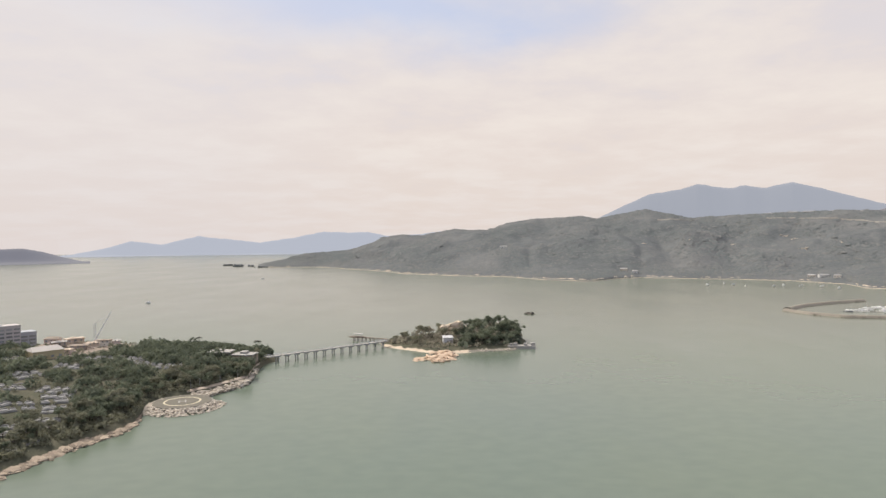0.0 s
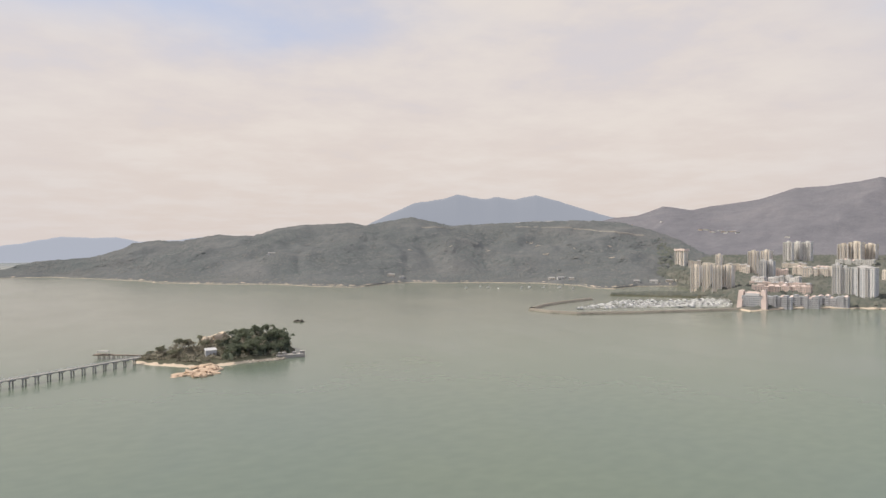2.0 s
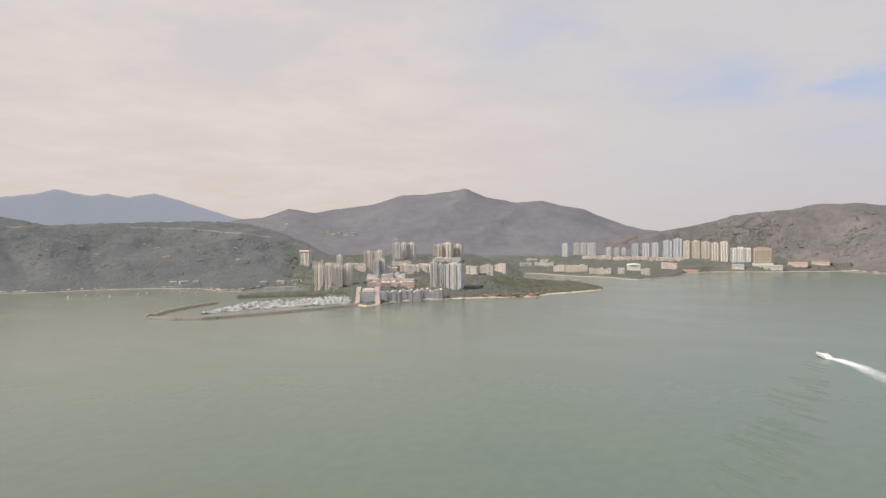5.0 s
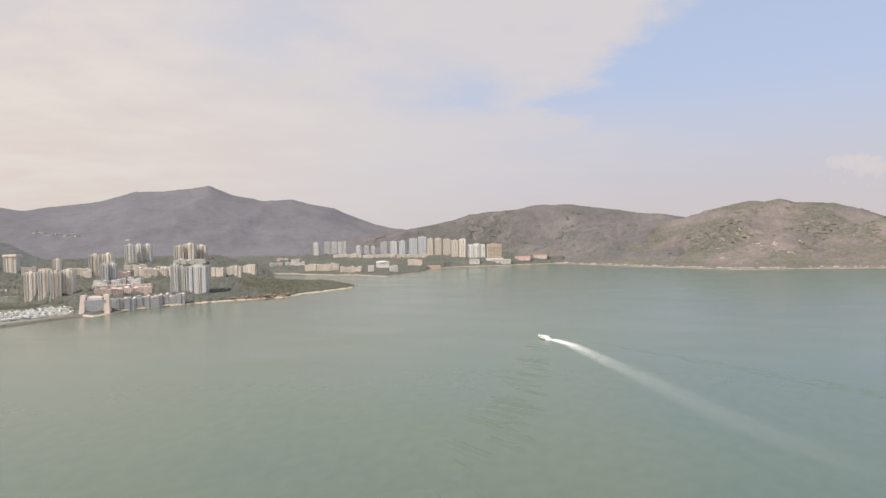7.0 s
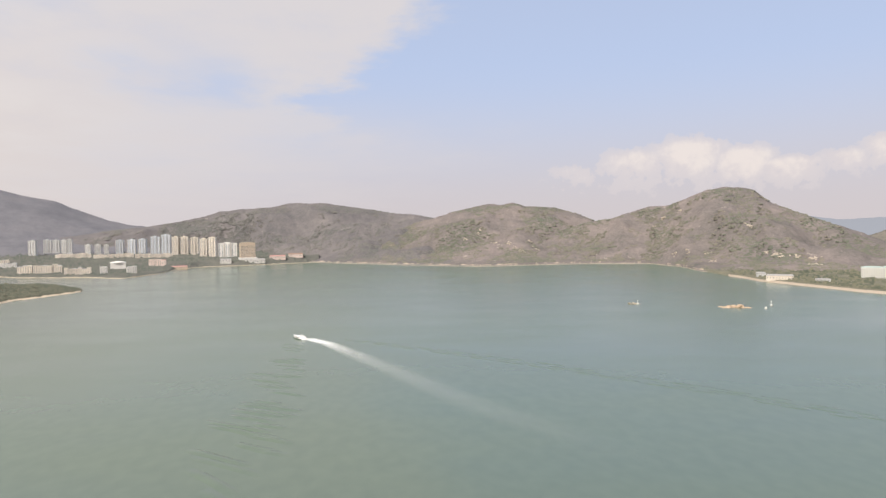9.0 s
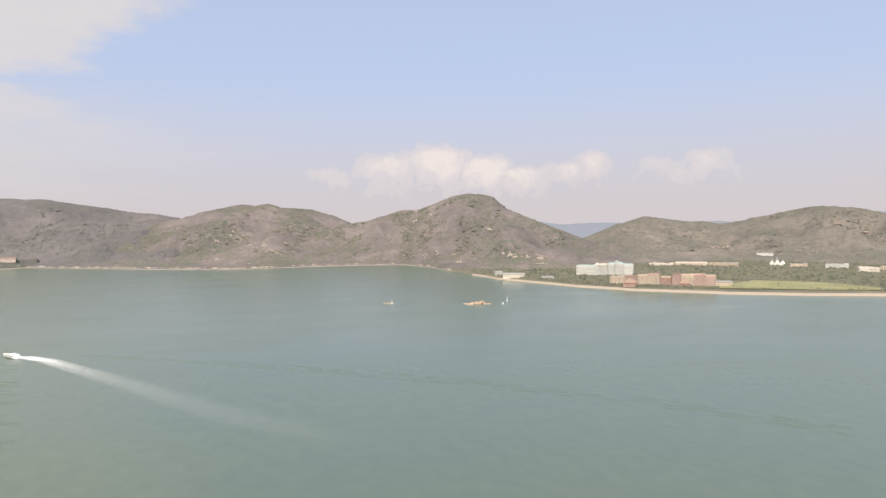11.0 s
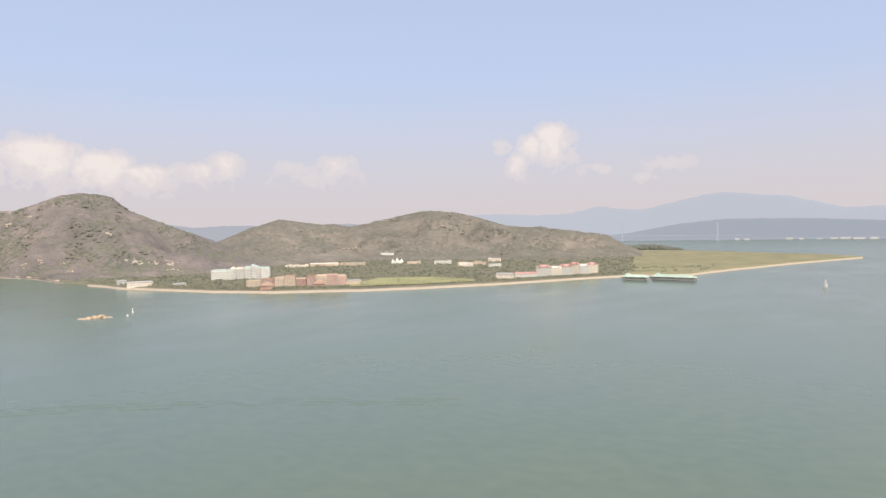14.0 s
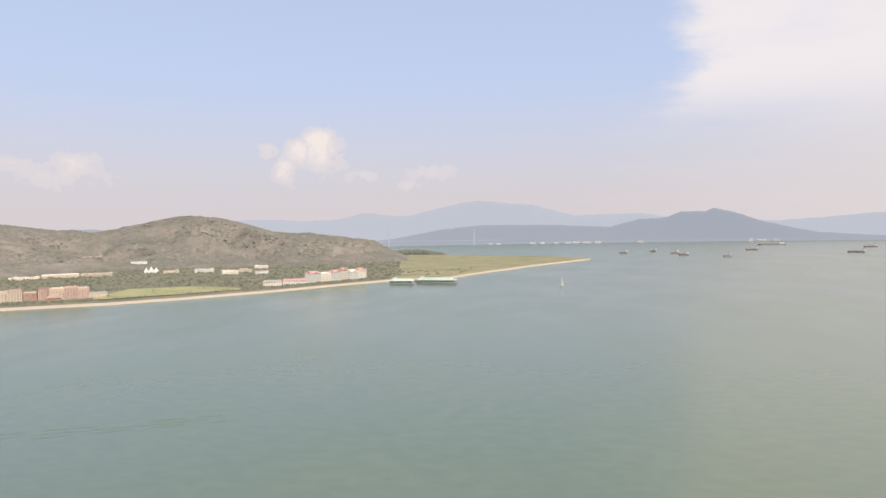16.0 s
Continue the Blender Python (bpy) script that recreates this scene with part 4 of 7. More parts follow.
def shed(az, d, z, w, h, wall, roof, label, group="", turn=0.0, depth=14.0, name="low_building", cat="building", level=False):
    t = thing(name, facing(az, d, z, turn), label, cat, group)
    part("body", Shape().box(-w / 2, w / 2, -depth / 2, depth / 2, -4, h * 0.72), wall, t)
    r = Shape()
    x, y, z0, z1 = w / 2 + 0.6, depth / 2 + 0.8, h * 0.70, h
    r.add([(-x, -y, z0), (x, -y, z0), (x, y, z0), (-x, y, z0), (-x + 2, 0, z1), (x - 2, 0, z1)], [(3, 2, 1, 0), (0, 1, 5, 4), (2, 3, 4, 5), (1, 2, 5), (3, 0, 4)])
    if level:
        r = Shape().box(-x, x, -y, y, z0, z0 + 0.7).box(-w * 0.2, w * 0.1, -depth * 0.2, depth * 0.3, z0 + 0.6, h)
    part("roof", r, roof, t)
    win = Shape()
    window_rows(win, -w / 2, w / 2, -depth / 2, 0.2, max(3.1, h * 0.7), max(3, int(w / 4.5)), 3.2)
    tagged(part("window_panes", win, G_DARK, t), kind="stuff")
    return t


def resort(name, label, blocks, walls, roofs, style):
    """A hotel of several wings; blocks: bearing, range, width, height."""
    az0, d0 = blocks[0][0], blocks[0][1]
    t = thing(name, pose(*at(az0, d0, 6.0)), label, "hotel")
    inv = t.matrix_world.inverted()
    for i, (az, d, w, h) in enumerate(blocks):
        m = inv @ facing(az, d, 6.0, (i % 3 - 1) * 7)
        wall, roof = walls[i % len(walls)], roofs[i % len(roofs)]
        dp = 15.0
        wing = part("wing", Shape().box(-w / 2, w / 2, -dp / 2, dp / 2, -2, h * (0.52 if style == "steep" else 0.86)), wall, t)
        wing.matrix_local = m
        win = Shape()
        window_rows(win, -w / 2, w / 2, -dp / 2, 0.2, h * (0.5 if style == "steep" else 0.84), max(3, int(w / 3.6)), 3.3, share=0.5)
        window_rows(win, -dp / 2, dp / 2, w / 2, 0.2, h * (0.5 if style == "steep" else 0.84), 3, 3.3, side=1, share=0.4)
        window_rows(win, -dp / 2, dp / 2, -w / 2, 0.2, h * (0.5 if style == "steep" else 0.84), 3, 3.3, side=-1, share=0.4)
        tagged(part("window_panes", win, G_DARK, wing), kind="stuff")
        r = Shape()
        if style == "flat":
            r.box(-w / 2 - 0.5, w / 2 + 0.5, -dp / 2 - 0.5, dp / 2 + 0.5, h * 0.86, h * 0.90)
            r.box(-w * 0.42, w * 0.12, -dp * 0.35, dp * 0.3, h * 0.9, h * 0.96, 0.96).box(w * 0.2, w * 0.36, -dp * 0.2, dp * 0.3, h * 0.9, h, 0.9)
        elif style == "steep":
            r.box(-w / 2 - 1.4, w / 2 + 1.4, -dp / 2 - 1.4, dp / 2 + 1.4, h * 0.5, h * 1.15, 0.12)
        else:
            r.box(-w / 2 - 0.8, w / 2 + 0.8, -dp / 2 - 0.8, dp / 2 + 0.8, h * 0.80, h, 0.45)
        part("roof", r, roof, wing)
        if style == "gables":
            for sgn in (-0.25, 0.25):
                g = Shape()
                x = sgn * w
                g.add([(x - 3.2, -dp / 2 - 1, h * 0.84), (x + 3.2, -dp / 2 - 1, h * 0.84), (x, -dp / 2 - 1, h * 1.02), (x - 3.2, 0, h * 0.84), (x + 3.2, 0, h * 0.84), (x, 0, h * 1.02)], [(0, 1, 2), (3, 5, 4), (0, 2, 5, 3), (1, 4, 5, 2), (0, 3, 4, 1)])
                part("gable", g, roof, wing)
    return t


def seat(ground, az, d, z, w, h):
    """Moves a building along its line of sight to where its base meets the ground, keeping its apparent size."""
    best = d
    for k in range(int(d * 0.72), int(d * 1.35), 5):
        if ground(az, k) >= EYE_Z + (z - EYE_Z) * k / d:
            best = k
            break
    f = best / d
    return az, best, EYE_Z + (z - EYE_Z) * f, w * f, h * f


town_ground = lambda az, d: max(h_town(az, d) if az >= 38.5 else -9, h_south(az, d) if az < 42.5 else -9)
# hillside towers of the bay town: bearing, range, base height, width, height
for i, (az, d, z, w, h) in enumerate([(40.17, 1590, 50, 23, 34.5), (43.03, 1610, 45.4, 12.4, 27.4), (45.53, 1505, 36, 17.8, 46), (46.49, 1535, 38.6, 18, 44.1), (48.0, 1725, 55.8, 18.4, 45.1),
                                      (48.65, 1740, 57.1, 18.6, 43.6), (49.29, 1740, 57.1, 17.9, 43.5), (51.65, 1760, 58.9, 21, 36.7), (52.47, 1750, 58, 26.5, 41.8), (53.35, 1760, 58.9, 25, 36.4)]):
    tower(*seat(town_ground, az, d, z, w, h), P_WHITE if i in (4, 5, 6) else P_CREAM, G_DARK, "cream-rendered high-rise apartment tower on the wooded slope", "hillside towers", -24 + (i * 37 % 5 - 2) * 4, 2 if i == 0 else 0)
for i, (az, d, z, w, h) in enumerate([(41.34, 1275, 15.2, 16.2, 43.6), (42.13, 1290, 16.6, 14.4, 43.9), (42.89, 1275, 15.2, 15.3, 42.4), (43.72, 1305, 17.9, 17.6, 40.9), (46.2, 1395, 26.1, 11.7, 39.3),
                                      (46.78, 1400, 26.5, 11.7, 38.7), (51.23, 1255, 13.4, 11.1, 49.9), (51.74, 1255, 13.4, 10.6, 45.7), (52.99, 1240, 12.1, 33, 47.6)]):
    tower(*seat(town_ground, az, d, z, w, h), P_GREY if i > 3 else P_CREAM, G_BLUE, "pale high-rise apartment tower with ribbed facade near the shore", "shore towers", -18 + (i * 37 % 5 - 2) * 4, 1 if i == 8 else 0)
for i, (az, d, z, w, h) in enumerate([(45.91, 1355, 22.4, 25, 13.8), (47.13, 1365, 23.3, 26, 14.8), (48.3, 1365, 23.3, 25, 14.8), (49.44, 1470, 32.8, 26, 20.6), (50.56, 1470, 32.8, 26, 20.6), (46.39, 1260, 13.9, 44, 12.9),
                                      (48.53, 1265, 14.3, 46, 12.3), (54.59, 1450, 31, 26, 20.8), (55.83, 1440, 30.1, 30, 22.1), (57.1, 1460, 31.9, 27, 21), (41.18, 1590, 43.6, 27, 17.5), (42.27, 1565, 41.4, 27, 16.1),
                                      (44.02, 1535, 38.6, 31, 16.8), (45.02, 1505, 36, 16.5, 15.2)]):
    wall = P_PINK if i in (5, 6) else (P_WHITE if i < 3 else P_CREAM)
    terrace(*seat(town_ground, az, d, z, w, h), wall, R_GREY if i not in (5, 6) else P_PINK, "pink-roofed row of apartments above the shore" if i in (5, 6) else "mid-rise terraced apartment block on the slope", "terraced blocks", -14 + (i * 53 % 7 - 3) * 4, 7.5, i)
for i, (az, d, w, h) in enumerate([(47.2, 1112, 40, 19), (49.1, 1142, 40, 19), (51.0, 1168, 40, 17)]):
    terrace(az, d, h_town(az, d) - 1.0, w, h, P_HARBOUR, P_PINK, "long stepped waterfront apartment block in blue-grey", "shore blocks", -12, 5.0, 40 + i, share=0.62)


LOWROWS = [(49.49, -2.44, 63, 16, P_CREAM), (48.39, -1.94, 43, 10, P_CREAM), (52.36, -1.63, 63, 9, P_PALE), (44.24, -2.29, 43, 16, P_CREAM), (47.42, -2.60, 28, 15, P_PINK), (47.40, -3.43, 112, 9, P_PINK)]
# low rows filling the slope between the towers: bearing, elevation of the base, apparent width and height in metres at 1450 m
for i, (az, el, w, h, wall) in enumerate(LOWROWS):
    terrace(*seat(town_ground, az, 1450, crest_z(1450, el), w, h), wall, R_GREY if i % 2 else P_PINK, "low cream apartment row between the hillside towers", "terraced blocks", -10 + (i * 31 % 5 - 2) * 4, 7.0, 130 + i)


def stepped_block():
    t = thing("stepped_building", facing(45.44, 1088, 3.0, -8), "pink building with sloping buttress walls by the marina", "building")
    for sgn in (-1, 1):
        b = Shape()
        x = sgn * 17
        b.add([(x - 3.5, -12, -3), (x + 3.5, -12, -3), (x + 3.5, 10, -3), (x - 3.5, 10, -3), (x - 3.5 - sgn * 2, -3, 25), (x + 3.5 - sgn * 2, -3, 25), (x + 3.5 - sgn * 2, 10, 25), (x - 3.5 - sgn * 2, 10, 25)],
              [(3, 2, 1, 0), (4, 5, 6, 7), (0, 1, 5, 4), (1, 2, 6, 5), (2, 3, 7, 6), (3, 0, 4, 7)])
        part("buttress_wall", b, P_PINK, t)
    core = part("core", Shape().box(-14, 14, -7, 10, -3, 18).box(-10, 10, -4, 10, 18, 21), P_GREY, t)
    win = Shape()
    window_rows(win, -14, 14, -7, 0, 18, 9, 3.0, share=0.7)
    tagged(part("window_panes", win, G_BLUE, core), kind="stuff")
    part("roof_ridge", Shape().box(-12, 12, -2, 8, 21, 23.5, 0.5), P_PINK, t)


stepped_block()
# town centre across the inner bay
for i, (az, d, w, h) in enumerate([(62.68, 2715, 22, 53), (63.6, 2800, 23, 52), (64.17, 2790, 23, 52), (64.68, 2780, 16, 52), (65.07, 2770, 16, 54), (66.31, 2750, 18, 35), (66.95, 2740, 18, 35), (67.54, 2730, 14, 35),
                                   (68.5, 2715, 25, 51), (69.36, 2700, 27, 53), (70.13, 2690, 25, 55), (71.04, 2675, 31, 64), (71.84, 2660, 31, 71)]):
    tower(az, d, h_plaza(az, d), w, h, P_BLUE if i > 7 else P_GREY, G_BLUE, "pale blue-grey high-rise tower with many balconies" if i > 7 else "pale grey high-rise tower behind the town centre", "plaza towers", -16 + (i * 29 % 5 - 2) * 4)
for i, (az, d, w, h) in enumerate([(72.58, 2620, 22, 66), (73.23, 2610, 26, 65), (74.0, 2600, 28, 63), (74.71, 2505, 25, 63), (75.41, 2495, 25, 69)]):
    tower(az, d, h_plaza(az, d), w, h, P_CREAM, G_DARK, "cream high-rise tower of the town centre", "plaza towers", -16 + (i * 29 % 5 - 2) * 4)
tower(76.55, 2430, h_plaza(76.55, 2430), 62, 50, P_WHITE, G_BLUE, "long white high-rise slab with framed balconies", "plaza towers")
for i, (az, d, w, h) in enumerate([(62.12, 2070, 34, 20.6), (63.58, 2050, 67, 22.5), (65.54, 1950, 63, 18.2), (67.3, 1945, 17, 20), (69.27, 1910, 23, 18), (71.17, 2160, 48, 24), (65.28, 2580, 109, 15.4), (68.02, 2540, 126, 15),
                                   (70.94, 2500, 121, 14.8), (59.25, 2290, 41, 11.4), (60.83, 2290, 66, 13.3), (59.78, 2505, 41, 10), (60.84, 2460, 30, 10)]):
    terrace(az, d, h_plaza(az, d), w, h, (P_CREAM, P_CREAM, P_CREAM, P_WHITE, P_WHITE, P_PINK)[i % 6], R_RED if i == 5 else R_GREY, "low-rise cream and white apartment row by the inner bay", "plaza blocks", (i * 31 % 5 - 2) * 5, 10.0, 60 + i)
for i, (az, d, w, h) in enumerate([(78.74, 2310, 66, 13.3), (80.58, 2360, 55, 12.8), (82.09, 2395, 51, 12.7), (76.38, 2290, 36, 14.3), (72.71, 2140, 52, 9)]):
    shed(az, d, h_plaza(az, d), w, h, (P_WHITE, P_PINK, P_PINK, P_WHITE, P_TAN)[i], (R_GREY, R_RED, R_BROWN, R_GREY, R_RED)[i], "low pink and white waterfront building", "waterfront halls")


def curved_hotel():
    t = thing("waterfront_hotel", facing(78.14, 2330, h_plaza(78.14, 2330), 10), "tall beige waterfront hotel with a curved roofline", "hotel")
    s, k, dp, h = Shape(), 25.0, 9.0, 50.0
    n = 10
    top = [(-k + 2 * k * i / n, h + 7.0 * math.sin(math.pi * (0.18 + 0.62 * i / n))) for i in range(n + 1)]
    v = [(x, -dp, -5) for x, _ in top] + [(x, -dp, z) for x, z in top] + [(x, dp, -5) for x, _ in top] + [(x, dp, z) for x, z in top]
    m = n + 1
    f = []
    for i in range(n):
        f += [(i, i + 1, m + i + 1, m + i), (2 * m + i + 1, 2 * m + i, 3 * m + i, 3 * m + i + 1), (m + i, m + i + 1, 3 * m + i + 1, 3 * m + i)]
    f += [(0, m, 3 * m, 2 * m), (n, 2 * m + n, 3 * m + n, m + n)]
    body = part("body", s.add(v, f), P_TAN, t)
    win = Shape()
    window_rows(win, -k, k, -dp, 1, h - 1, 9, 5.0, share=0.6)
    tagged(part("window_panes", win, G_DARK, body), kind="stuff")
    part("podium", Shape().box(-k - 5, k + 5, -dp - 4, dp, -5, 5), P_WHITE, t)


def dome_hall():
    z = h_plaza(68.32, 2110)
    t = thing("tent_roofed_hall", facing(68.32, 2110, z), "white hall with a broad shallow domed roof", "hall")
    part("body", Shape().box(-20, 20, -12, 12, -4, 17), P_WHITE, t)
    s, n = Shape(), 20
    rings = [(22, 16), (21, 19), (15, 20.5), (7, 21.5), (0.5, 22)]
    for r, zz in rings:
        s.v += [(r * math.cos(6.2832 * i / n), 0.7 * r * math.sin(6.2832 * i / n), zz) for i in range(n)]
    s.f += [(k * n + i, k * n + (i + 1) % n, (k + 1) * n + (i + 1) % n, (k + 1) * n + i) for k in range(len(rings) - 1) for i in range(n)] + [tuple(range(n - 1, -1, -1))]
    part("dome_roof", s, P_WHITE, t, smooth=True)


curved_hotel()
dome_hall()
# resort shore
resort("grand_hotel", "long white hotel with pale teal roofs and turrets", [(128.55, 1400, 48, 21.7), (129.84, 1395, 15, 25), (130.84, 1390, 34, 27), (131.91, 1385, 18, 25), (129.3, 1392, 8, 26), (130.9, 1385, 8, 31)], [P_PALE], [R_TEAL, P_CREAM, R_TEAL], "flat")
resort("lodge_hotel", "rust and tan lodge hotel with stepped flat-roofed wings", [(131.0, 1176, 26, 12.9), (132.2, 1168, 24, 16.3), (133.1, 1163, 20, 18.1), (133.95, 1160, 18, 20.2), (134.85, 1172, 20, 14.2), (135.75, 1162, 18, 20.2), (136.6, 1158, 20, 19.8),
       (137.5, 1161, 20, 20.6), (138.3, 1163, 15, 18.5)], [P_TAN, P_LODGE, P_TAN, P_TAN, P_RUST, P_LODGE, P_TAN, P_LODGE, P_LODGE], [P_TAN, R_BROWN, P_TAN, P_LODGE], "flat")
resort("lodge_pavilion", "rust-red pavilion with steep brown roofs before the lodge", [(132.0, 1136, 22, 10), (136.34, 1134, 18, 11)], [P_RUST], [R_BROWN], "steep")
resort("victorian_hotel", "cream hotel with many red gabled roofs", [(155.98, 1275, 29, 22), (156.92, 1282, 25, 19), (157.83, 1295, 24, 22), (158.59, 1312, 18, 25), (159.32, 1325, 24, 20), (160.02, 1345, 24, 22)], [P_PALE, P_CREAM], [R_RED, P_CREAM, R_RED], "gables")
for i, (az, d, w, h) in enumerate([(152.58, 1232, 32, 10.6), (154.41, 1245, 42, 10.6), (120.84, 1395, 16, 8.6), (122.19, 1330, 44, 8.5), (136.85, 1805, 78, 9.2), (139.31, 1795, 70, 7.7), (147.15, 1770, 47, 10.2), (149.14, 1645, 39, 9.4),
                                   (150.42, 1700, 30, 9.6), (151.71, 1610, 31, 7.7), (134.53, 1785, 62, 6), (144.63, 1795, 37, 7.4), (139.2, 1175, 30, 7.6), (151.71, 1870, 36, 9.1), (125.09, 1285, 22, 5.5)]):
    if i in (5, 6, 7, 8, 9, 10, 11, 13):
        terrace(az, d, 6.0, w, h, (P_PALE, P_CREAM, P_TAN)[i % 3], (R_GREY, P_PINK, R_PALE)[i % 3], "cluster of low pale resort buildings among trees", "resort buildings", (i * 17 % 5 - 2) * 9, 8.0, 70 + i, "building", 0.45, "low_building")
        continue
    shed(az, d, 6.0, w * (0.75 if i in (5, 6, 7, 10, 11) else 1.0), h, P_TAN if i in (4, 12) else (P_CREAM, P_PALE, P_GREY)[i % 3], (R_GREY, P_TAN, R_GREY)[i % 3] if i not in (1, 4, 5) else (R_RED if i == 1 else P_CREAM), "low white and cream resort building among trees", "resort buildings", (i * 17 % 5 - 2) * 5)


def white_peaks(az, d, z, w, h, label, n, rise):
    """A white show building with pointed fins."""
    t = thing("white_pavilion", facing(az, d, z), label, "pavilion")
    part("body", Shape().box(-w / 2, w / 2, -10, 10, -6, h * 0.35, 0.85), P_PALE, t)
    for i in range(n):
        x = -w / 2 + w * (i + 0.5) / n
        e = h * rise * (0.55 + 0.45 * math.sin(math.pi * (i + 0.5) / n))
        part("peak", Shape().box(x - w / n * 0.52, x + w / n * 0.52, -9, 9, h * 0.28, max(e, h * 0.4), 0.15), P_PALE, t)
        part("spire", Shape().rod((x, 0, h * 0.3), (x, 0, max(e, h * 0.4) + 6), 0.45, 0.15), M_SAIL, t)


hall_spot = seat(lambda a, d: max(6.0, h_park(a, d)), 142.29, 2535, 6.0, 56, 16)
white_peaks(*hall_spot[:3], hall_spot[3], hall_spot[4], "long low white show hall with slender masts among trees", 7, 0.55)
white_peaks(143.15, 1855, 6.0, 36, 15, "white pavilion with broad white roof peaks", 3, 1.0)


def ferry_pier(az, d, w, label, n):
    t = thing("pier_pavilion", facing(az, d, 0.0, -20), label, "pier pavilion", "pier pavilions")
    part("deck", Shape().box(-w / 2, w / 2, -9, 11, 2.2, 3.4), M_CONC, t)
    for i in range(int(w / 6)):
        for y in (-8, 9):
            part("pile", Shape().rod((-w / 2 + 3 + i * 6, y, -3), (-w / 2 + 3 + i * 6, y, 2.4), 0.5), M_TIMBER, t)
    part("wall", Shape().box(-w / 2 + 1.5, w / 2 - 1.5, -6, 7, 3.4, 6.4), M_CONC, t)
    roof = part("roof", Shape().box(-w / 2 - 1, w / 2 + 1, -9.5, 10, 6.3, 8.6, 0.8).box(-w / 2 + 4, w / 2 - 4, -5.0, 5.5, 8.6, 10.4, 0.72), R_GREEN, t, "low pale green hipped roof")
    for i in range(n):
        x = -w / 2 + w * (i + 0.5) / n
        part("gable", Shape().box(x - 2.6, x + 2.6, -9.8, 2, 6.6, 9.6, 0.45), R_GREEN, roof)
    x = -w * 0.5 + 9
    part("cupola", Shape().box(x - 4, x + 4, -4, 4, 9.6, 12.2, 0.7), R_GREEN, roof)
    part("finial", Shape().rod((x, 0, 12), (x, 0, 14.5), 0.25, 0.08), P_WHITE, roof)
    part("fascia", Shape().box(-w / 2 - 0.6, w / 2 + 0.6, -9.0, -8.6, 5.9, 6.4), R_GREEN, roof)


ferry_pier(163.6, 1248, 46, "pavilion with low pale green roofs on a piled deck", 3)
ferry_pier(166.7, 1250, 78, "long ferry pavilion with pale green roofs on piles", 6)
for dd in (0, 1):
    m = thing("gangway", facing(165.0 + dd * 1.6, 1300, 0.0, 4), "narrow concrete gangway from shore to pier", "gangway", "gangways")
    part("deck", Shape().box(-2, 2, -40, 70, 2.2, 3.0), M_CONC, m)
    for i in range(6):
        part("pile", Shape().rod((0, -36 + i * 18, -3), (0, -36 + i * 18, 2.3), 0.6), M_CONC, m)

rg = random.Random(64)
for i in range(14):
    az = 41.6 + 0.28 * i + rg.uniform(-0.1, 0.1) if i < 11 else (38.6, 36.2, 47.9)[i - 11]
    el = 1.06 - 0.02 * i + rg.uniform(-0.14, 0.05) if i < 11 else (1.75, 1.5, 0.4)[i - 11]
    shed(*seat(h_west, az, 3300, crest_z(3300, el), rg.uniform(9, 24), rg.uniform(4, 7)), P_PALE if i % 3 else P_TAN, R_PALE, "low pale building in a clearing on the hillside", "hillside clearings", rg.uniform(-30, 30), 10, level=i % 2 == 0)
# ---- vegetation ----
def leaf_arrays(rng, centers, radii, heights, per, size):
    """Leaf clumps as bent quads scattered through ellipsoid crowns."""
    n = len(centers)
    dirs = rng.normal(size=(n, per, 3))
    dirs /= np.linalg.norm(dirs, axis=2, keepdims=True)
    dirs[:, :, 2] = np.abs(dirs[:, :, 2]) * 1.15 - 0.25
    rad = rng.uniform(0.55, 1.08, size=(n, per, 1)) ** 0.6
    lob = 1 + 0.22 * np.sin(3 * np.arctan2(dirs[:, :, 1:2], dirs[:, :, 0:1]) + rng.uniform(0, 6.28, (n, 1, 1)))
    p = centers[:, None, :] + dirs * rad * lob * np.stack([radii, radii, heights], 1)[:, None, :]
    nrm = dirs + rng.normal(scale=0.45, size=dirs.shape)
    nrm /= np.linalg.norm(nrm, axis=2, keepdims=True)
    up = rng.normal(size=dirs.shape)
    u = np.cross(nrm, up)
    u /= np.linalg.norm(u, axis=2, keepdims=True) + 1e-9
    v = np.cross(nrm, u)
    s = (radii[:, None, None] * size) * rng.uniform(0.6, 1.3, size=(n, per, 1))
    q = np.stack([p - u * s, p - v * s * 0.7 - nrm * s * 0.3, p + u * s, p + v * s * 0.7 - nrm * s * 0.3], 2)
    return q.reshape(-1, 3)


def quad_mesh(name, verts, mat, tones=None):
    me = bpy.data.meshes.new(name)
    nv = len(verts)
    me.vertices.add(nv)
    me.vertices.foreach_set("co", verts.astype(np.float32).ravel())
    me.loops.add(nv)
    me.loops.foreach_set("vertex_index", np.arange(nv, dtype=np.int32))
    me.polygons.add(nv // 4)
    me.polygons.foreach_set("loop_start", np.arange(0, nv, 4, dtype=np.int32))
    me.materials.append(mat)
    if tones is None:
        tones = np.full(nv // 4, (nv * 0.618) % 1.0)
    me.attributes.new("tone", "FLOAT", "FACE").data.foreach_set("value", np.asarray(tones, dtype=np.float32))
    me.update(calc_edges=True)
    me.validate()
    return me


